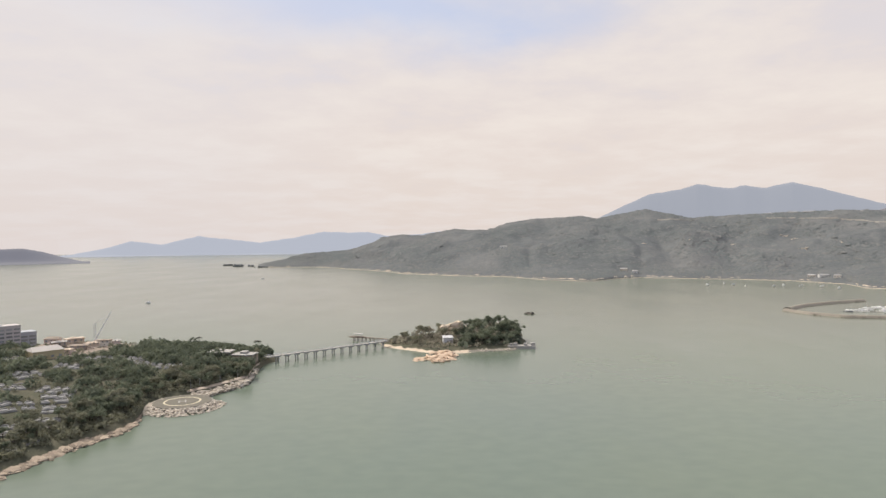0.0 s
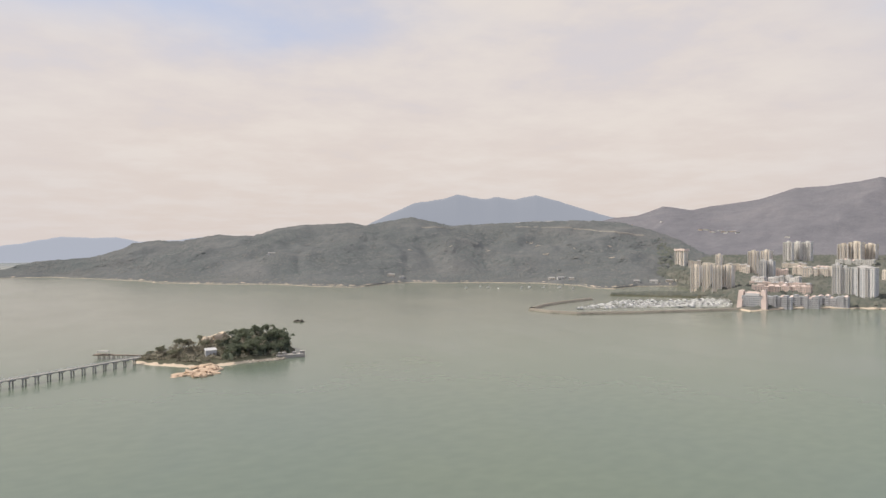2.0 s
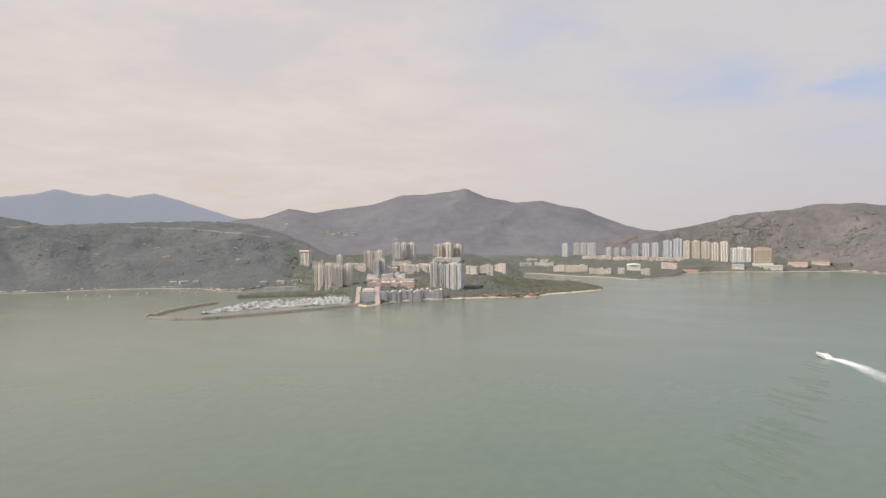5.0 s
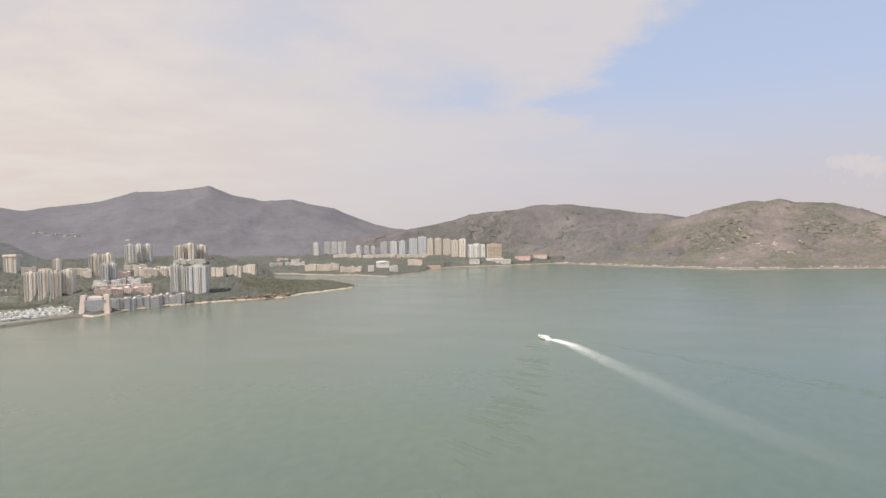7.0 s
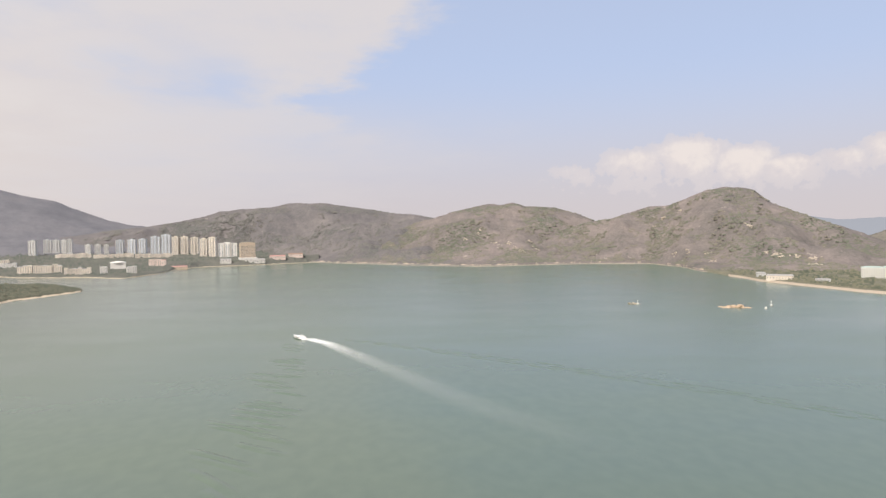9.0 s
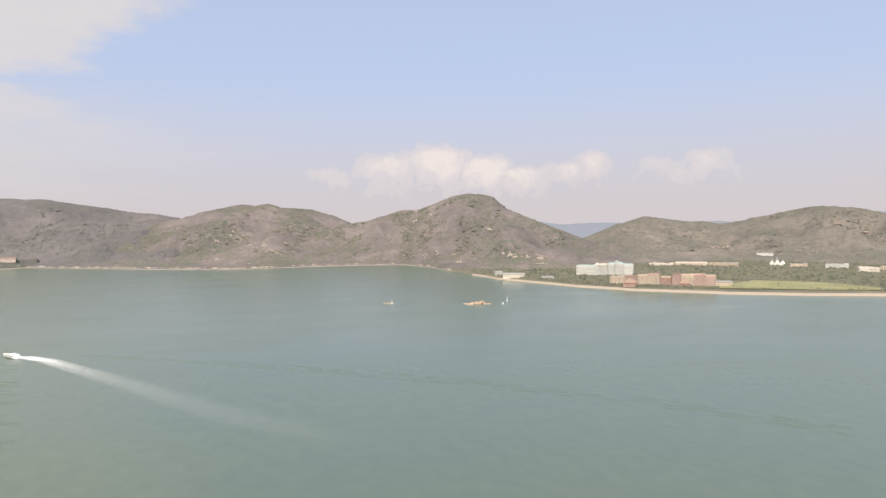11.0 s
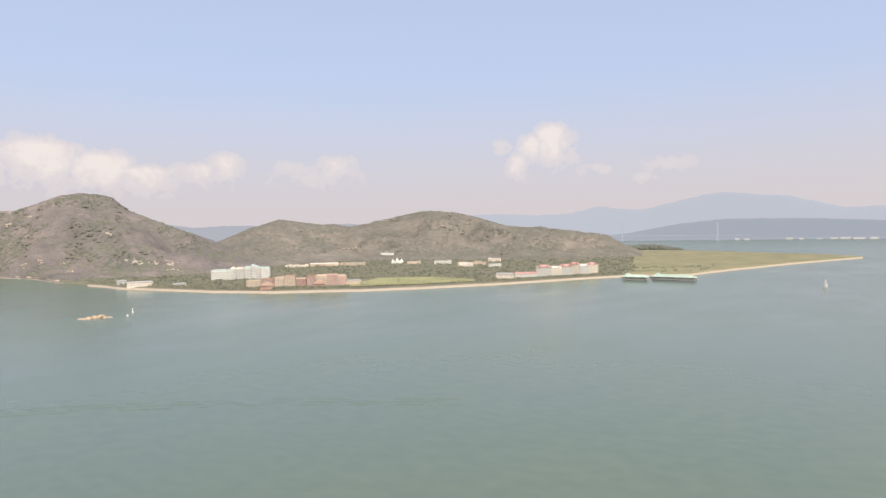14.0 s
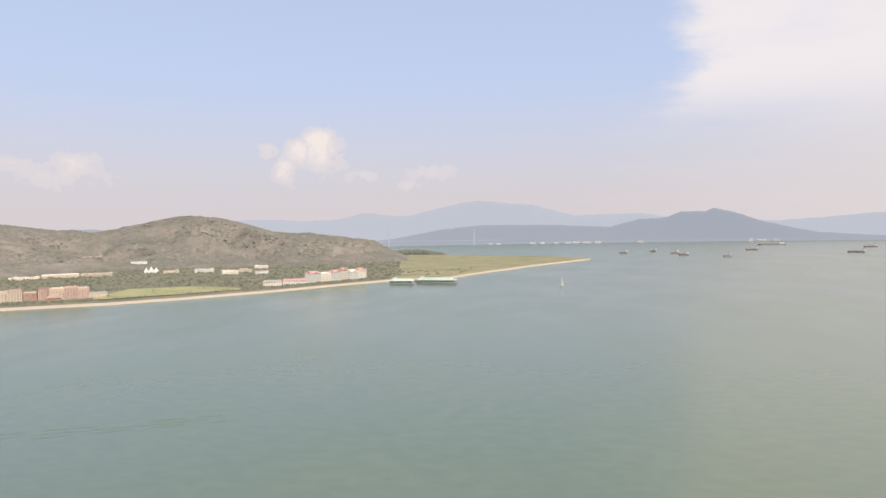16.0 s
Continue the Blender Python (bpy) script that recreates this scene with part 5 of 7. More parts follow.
def grove(name, places, mat, label, per=26, size=0.34, seed=1, tall=1.0):
    """Uncountable woodland as one mesh; places: (x, y, z, radius)."""
    rng = np.random.default_rng(seed)
    a = np.array(places)
    r = a[:, 3]
    c = a[:, :3].copy()
    c[:, 2] += r * 0.55 * tall
    tones = np.repeat(rng.random(len(a)) ** 1.3, per)
    ob = new(name, quad_mesh(name, leaf_arrays(rng, c, r, r * 0.85 * tall, per, size), mat, tones))
    return tagged(ob, label, "trees", kind="stuff")


def crowns(name, a, tones, mat, label, seed, tall=0.3, lumps=1):
    """Leafy crowns as lopsided domes of one mesh, softly shaded; a: rows of x, y, z, radius."""
    rng = np.random.default_rng(seed)
    if lumps > 1:
        b = np.repeat(a, lumps, 0)
        b[:, :2] += rng.normal(0, 0.42, (len(b), 2)) * b[:, 3:4]
        b[:, 2] += rng.uniform(0.0, 0.45, len(b)) * b[:, 3]
        b[:, 3] *= rng.uniform(0.55, 0.85, len(b))
        a, tones = b, np.clip(np.repeat(tones, lumps) + rng.normal(0, 0.08, len(b)), 0, 1)
    k, sides = len(a), 6
    ang = np.arange(sides) * (2 * np.pi / sides)
    r = a[:, 3:4] * rng.uniform(0.72, 1.25, (k, sides))
    h = a[:, 3:4] * tall
    low = np.stack([a[:, 0:1] + r * np.cos(ang), a[:, 1:2] + r * np.sin(ang), np.repeat(a[:, 2:3] - 1.5, sides, 1)], 2)
    mid = np.stack([a[:, 0:1] + r * 0.75 * np.cos(ang + 0.4), a[:, 1:2] + r * 0.75 * np.sin(ang + 0.4), a[:, 2:3] + h * rng.uniform(0.5, 0.8, (k, sides))], 2)
    top = np.stack([a[:, 0] + rng.normal(0, 0.2, k) * a[:, 3], a[:, 1] + rng.normal(0, 0.2, k) * a[:, 3], a[:, 2] + h[:, 0] * rng.uniform(0.85, 1.35, k)], 1)[:, None, :]
    verts = np.concatenate([low, mid, top], 1)
    away = verts - a[:, None, :3]
    away /= np.linalg.norm(away, axis=2, keepdims=True) + 1e-6
    soft = away * 0.3 + np.array([0.0, 0.0, 1.0])
    soft /= np.linalg.norm(soft, axis=2, keepdims=True)
    m = 2 * sides + 1
    one = []
    for i in range(sides):
        j = (i + 1) % sides
        one += [(i, j, sides + i), (j, sides + j, sides + i), (sides + i, sides + j, 2 * sides)]
    faces = (np.array(one)[None, :, :] + (np.arange(k) * m)[:, None, None]).reshape(-1, 3)
    me = bpy.data.meshes.new(name)
    me.from_pydata(verts.reshape(-1, 3).tolist(), [], faces.tolist())
    me.materials.append(mat)
    me.attributes.new("tone", "FLOAT", "FACE").data.foreach_set("value", np.repeat(np.asarray(tones, dtype=np.float32), len(one)))
    me.polygons.foreach_set("use_smooth", [True] * len(me.polygons))
    me.normals_split_custom_set_from_vertices(soft.reshape(-1, 3).tolist())
    me.update()
    return tagged(new(name, me), label, "trees", kind="stuff")


def thicket(name, places, mat, label, seed, tall=0.95):
    """Trees of a far shore or town, past counting."""
    a = np.array(places)
    return crowns(name, a, np.random.default_rng(seed).random(len(a)), mat, label, seed, tall, 2)


def canopy(name, seed, n, az0, az1, d0, d1, ground, r0, r1, mat, label, cover=-0.12, grain=0.006):
    """Uncountable scrub and woodland on a far slope: low, lopsided crowns in thickets with open ground between."""
    rng = np.random.default_rng(seed)
    v, tones = [], []
    while len(v) < n:
        az, f = rng.uniform(az0, az1), rng.uniform(0.0, 1.0)
        lo, hi = d0(az), d1(az)
        d = lo + (hi - lo) * f
        p = at(az, d)
        thick = noise.noise(Vector((p.x * grain, p.y * grain, seed))) + 0.5 * noise.noise(Vector((p.x * grain * 3.7, p.y * grain * 3.7, seed + 9)))
        n -= 0.4
        if thick < cover + rng.normal(0, 0.10):
            continue
        z = ground(az, d)
        if z < 2.0:
            continue
        v.append((p.x, p.y, z, rng.uniform(r0, r1) * (1.0 + 0.5 * (rng.random() < 0.12))))
        tones.append(min(1.0, max(0.0, 0.5 - 0.9 * thick + rng.normal(0, 0.2))))
    return crowns(name, np.array(v), np.array(tones), mat, label, seed)


def canopy_material(name, dark, light):
    m, nt, b = material(name, 0.95, spec=0.08)
    tone = nt.nodes.new("ShaderNodeAttribute")
    tone.attribute_name = "tone"
    col = ramp_node(nt, tone.outputs["Fac"], [(0.1, dark), (0.9, light)])
    col = blend(nt, 0.3, col, ramp_node(nt, noise_node(nt, 0.012, 4, 0.65, coord="World"), [(0.35, dark), (0.65, light)]))
    nt.links.new(col, b.inputs["Base Color"])
    bump(nt, b, noise_node(nt, 0.5, 3, 0.7, coord="World"), 0.4, 1.2)
    return m


def scatter(seed, n, az0, az1, d0, d1, ground, r0, r1, keep=None):
    rnd = random.Random(seed)
    out = []
    for _ in range(n):
        az = rnd.uniform(az0, az1)
        lo, hi = (d0(az) if callable(d0) else d0), (d1(az) if callable(d1) else d1)
        if hi <= lo:
            continue
        d = rnd.uniform(lo, hi)
        if keep and not keep(az, d):
            continue
        p = at(az, d)
        r = rnd.uniform(r0, r1) * (1.35 if rnd.random() < 0.12 else 1.0)
        out.append((p.x, p.y, ground(az, d) - 0.3, r))
    return out


def patchy(scale, cut, seed):
    def keep(az, d):
        p = at(az, d)
        return noise.noise(Vector((p.x * scale, p.y * scale, seed))) > cut
    return keep


def tree_mesh(seed, h, r, mat, per=340):
    rng = np.random.default_rng(seed)
    lobes = 5
    c = np.stack([rng.normal(scale=r * 0.38, size=lobes), rng.normal(scale=r * 0.38, size=lobes), h * rng.uniform(0.55, 0.85, lobes)], 1)
    rad = r * rng.uniform(0.45, 0.72, lobes)
    crown = quad_mesh("crown", leaf_arrays(rng, c, rad, rad * 0.85, per // lobes * 2, 0.17), mat)
    t = Shape()
    t.rod((0, 0, -1.0), (0.1, 0, h * 0.5), 0.22, 0.13)
    for k in range(lobes):
        t.rod((0.1, 0, h * 0.38), tuple(c[k]), 0.11, 0.04, 5)
    return t.mesh("trunk", M_BARK), crown


KINDS = [tree_mesh(i, 7.5 + i * 0.5, 3.3 + 0.25 * i, M_LEAF if i < 4 else M_LEAF_GREY) for i in range(6)]
KINDS += [tree_mesh(6 + i, 8.0 + i, 2.6 + 0.4 * i, M_LEAF_DRY, 260) for i in range(2)]


def tree(kind, x, y, z, s, turn, label, group):
    t = thing("tree", pose(x, y, z, 0, 0, turn) @ Matrix.Diagonal((s, s, s, 1)), label, "tree", group)
    part("trunk", KINDS[kind][0], None, t)
    part("crown", KINDS[kind][1], None, t)
    return t


C_TOWN = canopy_material("town_tree_canopy", (0.100, 0.114, 0.100), (0.170, 0.170, 0.142))
C_PLAZA = canopy_material("far_town_canopy", (0.108, 0.124, 0.108), (0.185, 0.186, 0.158))
C_SPIT = canopy_material("spit_canopy", (0.094, 0.107, 0.084), (0.168, 0.164, 0.124))
C_SHORE = canopy_material("shore_belt_canopy", (0.120, 0.134, 0.122), (0.180, 0.178, 0.150))
C_RESORT = canopy_material("resort_tree_canopy", (0.092, 0.106, 0.080), (0.215, 0.206, 0.145))
rnd = random.Random(5)
PLOTS = [(-32.6, 470), (-30.5, 424), (-31.4, 407), (-33.3, 413), (-33.7, 381), (-32.5, 358), (-27.8, 525), (-24.8, 511), (-30.1, 492), (-33.3, 534), (-22.9, 503), (-31.0, 440), (-32.0, 388), (-33.9, 446), (-25.6, 528)]
grave_clear = lambda az, d: all(abs(radians(az - a) * d) > 10 or not -15 < d - e < 12 for a, e in PLOTS)
# cape: single trees along the shore, woodland behind; kept clear round the works yard and the pad
yard_front = lambda a: float(np.interp(a, [-32.8, -31.0, -28.0, -25.0], [530, 522, 562, 600]))
yard = lambda az, d: -32.6 < az < -25.0 and yard_front(az) - 8 < d < 700
pad_clear = lambda az, d: math.hypot(*(at(az, d) - at(-21.9, 421)).xy) > 19
open_ground = lambda az, d: not (-34.5 < az < -29.0 and noise.noise(Vector((az * 0.9, d * 0.03, 4))) > 0.16)
for _ in range(150):
    az = rnd.uniform(-36, -15.2)
    d = cp(az) + rnd.uniform(13, 46)
    if pad_clear(az, d) and d < cb(az) - 12:
        p = at(az, d, h_cape(az, d) - 0.2)
        tree(rnd.randrange(6) if az > -30 else rnd.choice((1, 2, 4, 5)), p.x, p.y, p.z, rnd.uniform(0.55, 0.95), rnd.uniform(0, 360), "dark green broadleaf tree on the wooded cape", "cape trees")
wood = scatter(11, 2300, -50, -15.0, lambda a: cp(a) + 26, lambda a: cb(a) - 14, h_cape, 2.1, 4.6, lambda a, d: not yard(a, d) and pad_clear(a, d) and grave_clear(a, d))
grove("woodland_cape", wood, M_LEAF, "dense dark green woodland on the cape", 72, 0.2, 3)
low = scatter(12, 4200, -50, -15.0, lambda a: cp(a) + 8, lambda a: cb(a) - 8, h_cape, 0.9, 1.9, lambda a, d: not yard(a, d) and pad_clear(a, d) and (grave_clear(a, d) or math.sin(a * 91 + d * 7) > 0.4))
grove("undergrowth_cape", low, M_LEAF_GREY, "grey-green undergrowth and shrubs on the cape", 15, 0.4, 4)
grove("scrub_works_yard", scatter(50, 260, -32.4, -25.2, lambda a: yard_front(a) - 4, 668, lambda a, d: h_cape(a, d) + 1.2, 0.8, 2.2, patchy(0.05, 0.02, 8)), M_LEAF_GREY, "patches of scrub growing over the works yard", 24, 0.3, 50)
# islet trees
for _ in range(120):
    az = rnd.uniform(-4.6, 6.6)
    d = il(az) + rnd.uniform(13, max(14, ib(az) - il(az) - 8))
    if (-1.9 < az < 0.9 and d < il(az) + 32) or (0.3 < az < 1.9 and d > il(az) + 62):
        continue
    p = at(az, d, h_isle(az, d) - 0.2)
    big = az > 1.6
    tree(rnd.randrange(4) if big else rnd.choice((6, 7, 7, 4)), p.x, p.y, p.z, rnd.uniform(0.9, 1.25) if big else rnd.uniform(0.8, 1.15) * float(np.interp(az, [-4.6, -1.5], [0.4, 1.1])), rnd.uniform(0, 360), "dense dark green tree on the islet mound" if big else "thin grey-green tree on the low side of the islet", "islet trees")
grove("undergrowth_islet", scatter(13, 900, -5.0, 6.8, lambda a: il(a) + 9, lambda a: ib(a) - 4, h_isle, 1.0, 2.3), M_LEAF_DRY, "grey-green shrubs covering the islet", 20, 0.36, 6)
grove("woodland_islet", scatter(14, 230, 1.2, 6.5, lambda a: il(a) + 13, lambda a: ib(a) - 6, h_isle, 2.0, 3.4), M_LEAF, "dark evergreen thicket on the islet mound", 80, 0.19, 7)
C_WOOD = canopy_material("dark_evergreen_canopy", (0.056, 0.068, 0.052), (0.100, 0.110, 0.078))
thicket("canopy_islet", scatter(14, 230, 1.2, 6.5, lambda a: il(a) + 13, lambda a: ib(a) - 6, h_isle, 1.9, 3.1), C_WOOD, "rounded dark evergreen crowns on the islet mound", 51, 0.95)
thicket("canopy_cape", [(x, y, z - 0.5, r * 0.72) for x, y, z, r in wood if r > 2.4], C_WOOD, "dark rounded crowns of the cape woodland", 52, 0.8)
# town, plaza, marina bank and spit
thicket("trees_town", scatter(15, 5400, 38.7, 58.5, lambda a: tw(a) + 14, 2300, h_town, 2.1, 4.2, patchy(0.012, -0.32, 1)), C_TOWN, "green trees between the apartment blocks", 8)
thicket("trees_spit", scatter(16, 3000, 56.5, 65.6, lambda a: sp(a) + 13, lambda a: lerp(SPIT_BACK)(a) - 6, h_spit, 1.5, 3.0), C_SPIT, "low green trees covering the spit", 9)
thicket("trees_plaza", scatter(17, 4600, 56.5, 83.0, lambda a: pl(a) + 6, 2840, h_plaza, 2.2, 4.6, patchy(0.008, -0.25, 2)), C_PLAZA, "green trees round the far town centre", 10)
thicket("trees_marina_bank", scatter(18, 260, 34.6, 41.5, lambda a: float(np.interp(a, [34.4, 36, 41.6], [1291, 1285, 1279])), lambda a: float(np.interp(a, [34.4, 36, 41.6], [1299, 1350, 1398])), lambda a, d: 2.4, 2.2, 4.2), C_TOWN, "trees on the bank behind the marina", 11)
lawn_clear = lambda az, d: not (138.6 < az < 150.2 and d < pk(az) + float(np.interp(az, [138.9, 141.5, 146, 150], [66, 220, 196, 76])))
hotel_clear = lambda az, d: not ((130.3 < az < 138.7 and d < 1180) or (152.0 < az < 160.6 and d < 1350 and d > pk(az) + 40))
park_keep = patchy(0.011, -0.3, 3)
thicket("trees_resort", scatter(19, 6800, 118.5, 163.5, lambda a: pk(a) + 28, lambda a: lerp(PARK_BACK)(a) - 20, lambda a, d: 5.6, 2.0, 4.3, lambda a, d: park_keep(a, d) and lawn_clear(a, d) and hotel_clear(a, d)), C_RESORT, "resort trees and shrubs behind the sea wall", 12)
thicket("trees_far_islet", scatter(20, 260, 161.8, 167.2, 2762, 2840, lambda a, d: 20 * math.sin(math.pi * min(1, max(0, (a - 161.5) / 6.0))) * max(0.2, 1 - abs(d - 2800) / 60) - 2, 5.0, 9.0), C_PLAZA, "dark trees on the far islet", 13)
thicket("shrubs_grassland", scatter(21, 130, 163.2, 170, lambda a: pk(a) + 20, lambda a: pk(a) + 240, lambda a, d: 5.0, 1.6, 3.6, patchy(0.02, 0.05, 5)), C_RESORT, "low shrubs on the rough grassland", 14)


# tree lines on the nearer crests and shores
fs, fn = lerp(FOOT_S), lerp(FOOT_N)
thicket("trees_bay_shore", scatter(41, 900, -15, 42.5, shift(fs, 12), shift(fs, 110), h_south, 1.0, 2.0), C_SHORE, "belt of trees above the southern beach", 41)
thicket("trees_north_shore", scatter(42, 900, 83, 119, shift(fn, 16), shift(fn, 70), lambda a, d: max(h_north(a, d) if a < 99 else 0, h_mid(a, d) if 91 < a < 111 else 0, h_east(a, d) if a > 105 else 0), 1.0, 2.0), C_SHORE, "belt of scrub above the northern beach", 42)
thicket("trees_promenade", scatter(43, 520, 121, 162, lambda a: pk(a) + 18, lambda a: pk(a) + 42, lambda a, d: 5.9, 1.4, 3.2, lambda a, d: lawn_clear(a, d)), C_RESORT, "row of small trees and palms along the promenade", 43)
grove("woodland_edge_cape", scatter(44, 420, -50, -25.0, lambda a: cp(a) + 7, lambda a: cp(a) + 30, h_cape, 1.3, 2.6), M_LEAF_GREY, "yellow-green thicket above the cape shore", 30, 0.3, 44)
thicket("trees_town_shore", scatter(45, 900, 41.2, 57.5, lambda a: tw(a) + 9, lambda a: max(1290, tw(a) + 70), h_town, 2.2, 4.4, lambda a, d: not (44.3 < a < 46.6 and d < 1110) and not (46.4 < a < 51.6 and d < 1185)), C_TOWN, "trees round the foot of the shore towers", 45)

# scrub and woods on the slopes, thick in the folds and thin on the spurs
# crown colours follow the hills' greyed tones, with haze painted in
C_SOUTH = canopy_material("hazed_scrub_canopy", (0.122, 0.138, 0.137), (0.172, 0.171, 0.165))
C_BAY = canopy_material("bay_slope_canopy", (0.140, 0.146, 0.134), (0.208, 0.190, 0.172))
C_DRY = canopy_material("dry_slope_canopy", (0.140, 0.152, 0.118), (0.236, 0.208, 0.168))
C_PARK = canopy_material("park_hill_canopy", (0.146, 0.154, 0.130), (0.230, 0.208, 0.175))
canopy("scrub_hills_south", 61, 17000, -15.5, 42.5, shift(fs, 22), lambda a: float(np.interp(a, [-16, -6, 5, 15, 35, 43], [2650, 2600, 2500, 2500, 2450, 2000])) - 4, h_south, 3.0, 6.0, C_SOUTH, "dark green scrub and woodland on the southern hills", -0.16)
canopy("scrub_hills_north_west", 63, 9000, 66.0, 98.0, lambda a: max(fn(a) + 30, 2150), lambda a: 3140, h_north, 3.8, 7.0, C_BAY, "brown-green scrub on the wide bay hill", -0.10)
canopy("scrub_hills_north", 64, 6500, 89.5, 110.0, lambda a: fn(a) + 24, lambda a: 2640, h_mid, 3.5, 7.0, C_DRY, "dry green and brown scrub on the bouldered hill", -0.06)
canopy("scrub_hills_north_east", 65, 7000, 104.0, 129.5, lambda a: fn(a) + 24, lambda a: 2340, h_east, 3.2, 6.5, C_DRY, "dry green and brown scrub on the rounded peak", -0.06)
canopy("woods_hills_park", 66, 11000, 127.5, 163.0, lambda a: 1960, lambda a: float(np.interp(a, [126, 145, 158, 165], [2950, 2800, 2500, 2450])) - 6, h_park, 3.4, 6.5, C_PARK, "mixed grey-green woods on the park hills", -0.22)
thicket("trees_town_edge", scatter(49, 900, 38.3, 42.6, lambda a: tw(a) + 8, lambda a: tw(a) + 420, town_ground, 3.0, 5.2), C_TOWN, "trees on the slope below the first tower", 49)
# planting before the hotels and on the rough lawn
front = lambda a: pk(a) + 20
thicket("shrubs_lodge", scatter(46, 620, 124.0, 139.0, front, lambda a: pk(a) + 56, lambda a, d: 5.8, 0.9, 2.3), C_RESORT, "shrubs and small palms before the lodge", 46)
thicket("shrubs_lawn", scatter(47, 260, 139.0, 151.5, front, lambda a: pk(a) + 150, lambda a, d: 6.2, 0.7, 1.9, patchy(0.03, 0.12, 6)), C_RESORT, "low shrubs dotted over the rough lawn", 47)
thicket("shrubs_hotel", scatter(48, 420, 151.0, 162.5, front, lambda a: pk(a) + 44, lambda a, d: 5.8, 0.9, 2.4), C_RESORT, "garden trees before the red-roofed hotel", 48)
# ---- shore works, rocks, boats ----
def boulder(shape, rng, c, r, flat_=0.6):
    """One rough stone added to a shape."""
    v, f = ICO
    k = 1 + rng.normal(scale=0.16, size=(len(v), 1))
    a = rng.uniform(0, 6.28)
    rot = np.array([[math.cos(a), -math.sin(a), 0], [math.sin(a), math.cos(a), 0], [0, 0, 1]])
    w = (v * k * np.array([r * rng.uniform(0.8, 1.4), r * rng.uniform(0.7, 1.1), r * flat_])) @ rot.T + np.array(c)
    shape.add([tuple(p) for p in w], f)


def _ico():
    bm = bmesh.new()
    bmesh.ops.create_icosphere(bm, subdivisions=1, radius=1.0)
    v = np.array([p.co[:] for p in bm.verts])
    f = [tuple(q.index for q in p.verts) for p in bm.faces]
    bm.free()
    return v, f


ICO = _ico()


STONES = {}


def stone_mesh(mat, k):
    key = (mat.name, k)
    if key not in STONES:
        s = Shape()
        boulder(s, np.random.default_rng(900 + k), (0, 0, 0), 1.0, 1.0)
        STONES[key] = s.mesh("boulder", mat)
    return STONES[key]


def rock_pile(name, spots, mat, label, seed=1, kind="", cat="rocks", flat_=0.6):
    """Stones at (x, y, z, radius): single parts of one outcrop, or joined where they are past counting."""
    if kind == "stuff":
        rng = np.random.default_rng(seed)
        s = Shape()
        for x, y, z, r in spots:
            boulder(s, rng, (x, y, z), r, flat_)
        return tagged(new(name, s.mesh(name, mat)), label, cat, kind=kind)
    rr = random.Random(seed)
    c = Vector(spots[0][:3])
    t = thing(name, pose(c.x, c.y, c.z), label, cat)
    for x, y, z, r in spots:
        ob = part("boulder", stone_mesh(mat, rr.randrange(6)), None, t)
        ob.matrix_local = pose(x - c.x, y - c.y, z - c.z, rr.uniform(-12, 12), rr.uniform(-12, 12), rr.uniform(0, 360)) @ Matrix.Diagonal((r * rr.uniform(0.9, 1.3), r * rr.uniform(0.8, 1.1), r * flat_, 1))
    return t


def along(path, step):
    """Points every step metres along bearing-range places."""
    pts = [at(*p) for p in path]
    out = []
    for a, b in zip(pts, pts[1:]):
        n = max(1, int((b - a).length / step))
        out += [a.lerp(b, i / n) for i in range(n)]
    return out + [pts[-1]]


def mound(name, path, width, top, mat, label, seed=1):
    """A rubble breakwater with a flat crest."""
    pts = along(path, 6.0)
    s = Shape()
    prof = [(-1.0, -3), (-0.86, 0.2), (-0.45, top * 0.8), (-0.2, top), (0.2, top), (0.45, top * 0.8), (0.86, 0.2), (1.0, -3)]
    for i, p in enumerate(pts):
        q = pts[min(i + 1, len(pts) - 1)] - pts[max(i - 1, 0)]
        n = Vector((q.y, -q.x, 0)).normalized()
        for x, z in prof:
            j = 0.35 * noise.noise(Vector((p.x * 0.2 + x, p.y * 0.2, seed)))
            c = p + n * (x * width / 2)
            s.v.append((c.x, c.y, z + j))
    m = len(prof)
    s.f = [(i * m + k, (i + 1) * m + k, (i + 1) * m + k + 1, i * m + k + 1) for i in range(len(pts) - 1) for k in range(m - 1)]
    ob = tagged(new(name, s.mesh(name, mat)), label, "breakwater", kind="structure")
    rng = np.random.default_rng(seed)
    st = Shape()
    for p in along(path, 2.6):
        for _ in range(2):
            o = rng.uniform(-0.5, 0.5, 2) * width * 0.85
            boulder(st, rng, (p.x + o[0], p.y + o[1], 0.4 + rng.uniform(0, top * 0.6)), rng.uniform(0.7, 1.5))
    tagged(new("armour_stones", st.mesh("armour_stones", mat)), "rough pale armour stones of the breakwater", "stones", kind="stuff")
    return ob


mound("breakwater", [(27.75, 990), (29.5, 958), (31.7, 942), (36.7, 973), (44.3, 1062)], 15, 3.4, M_BREAK, "long curved rubble breakwater round the marina", 2)
mound("breakwater_inner", [(27.9, 1004), (28.8, 1061), (30.5, 1120), (32.75, 1189)], 16, 3.6, M_BREAK, "hooked arm of the marina breakwater", 3)


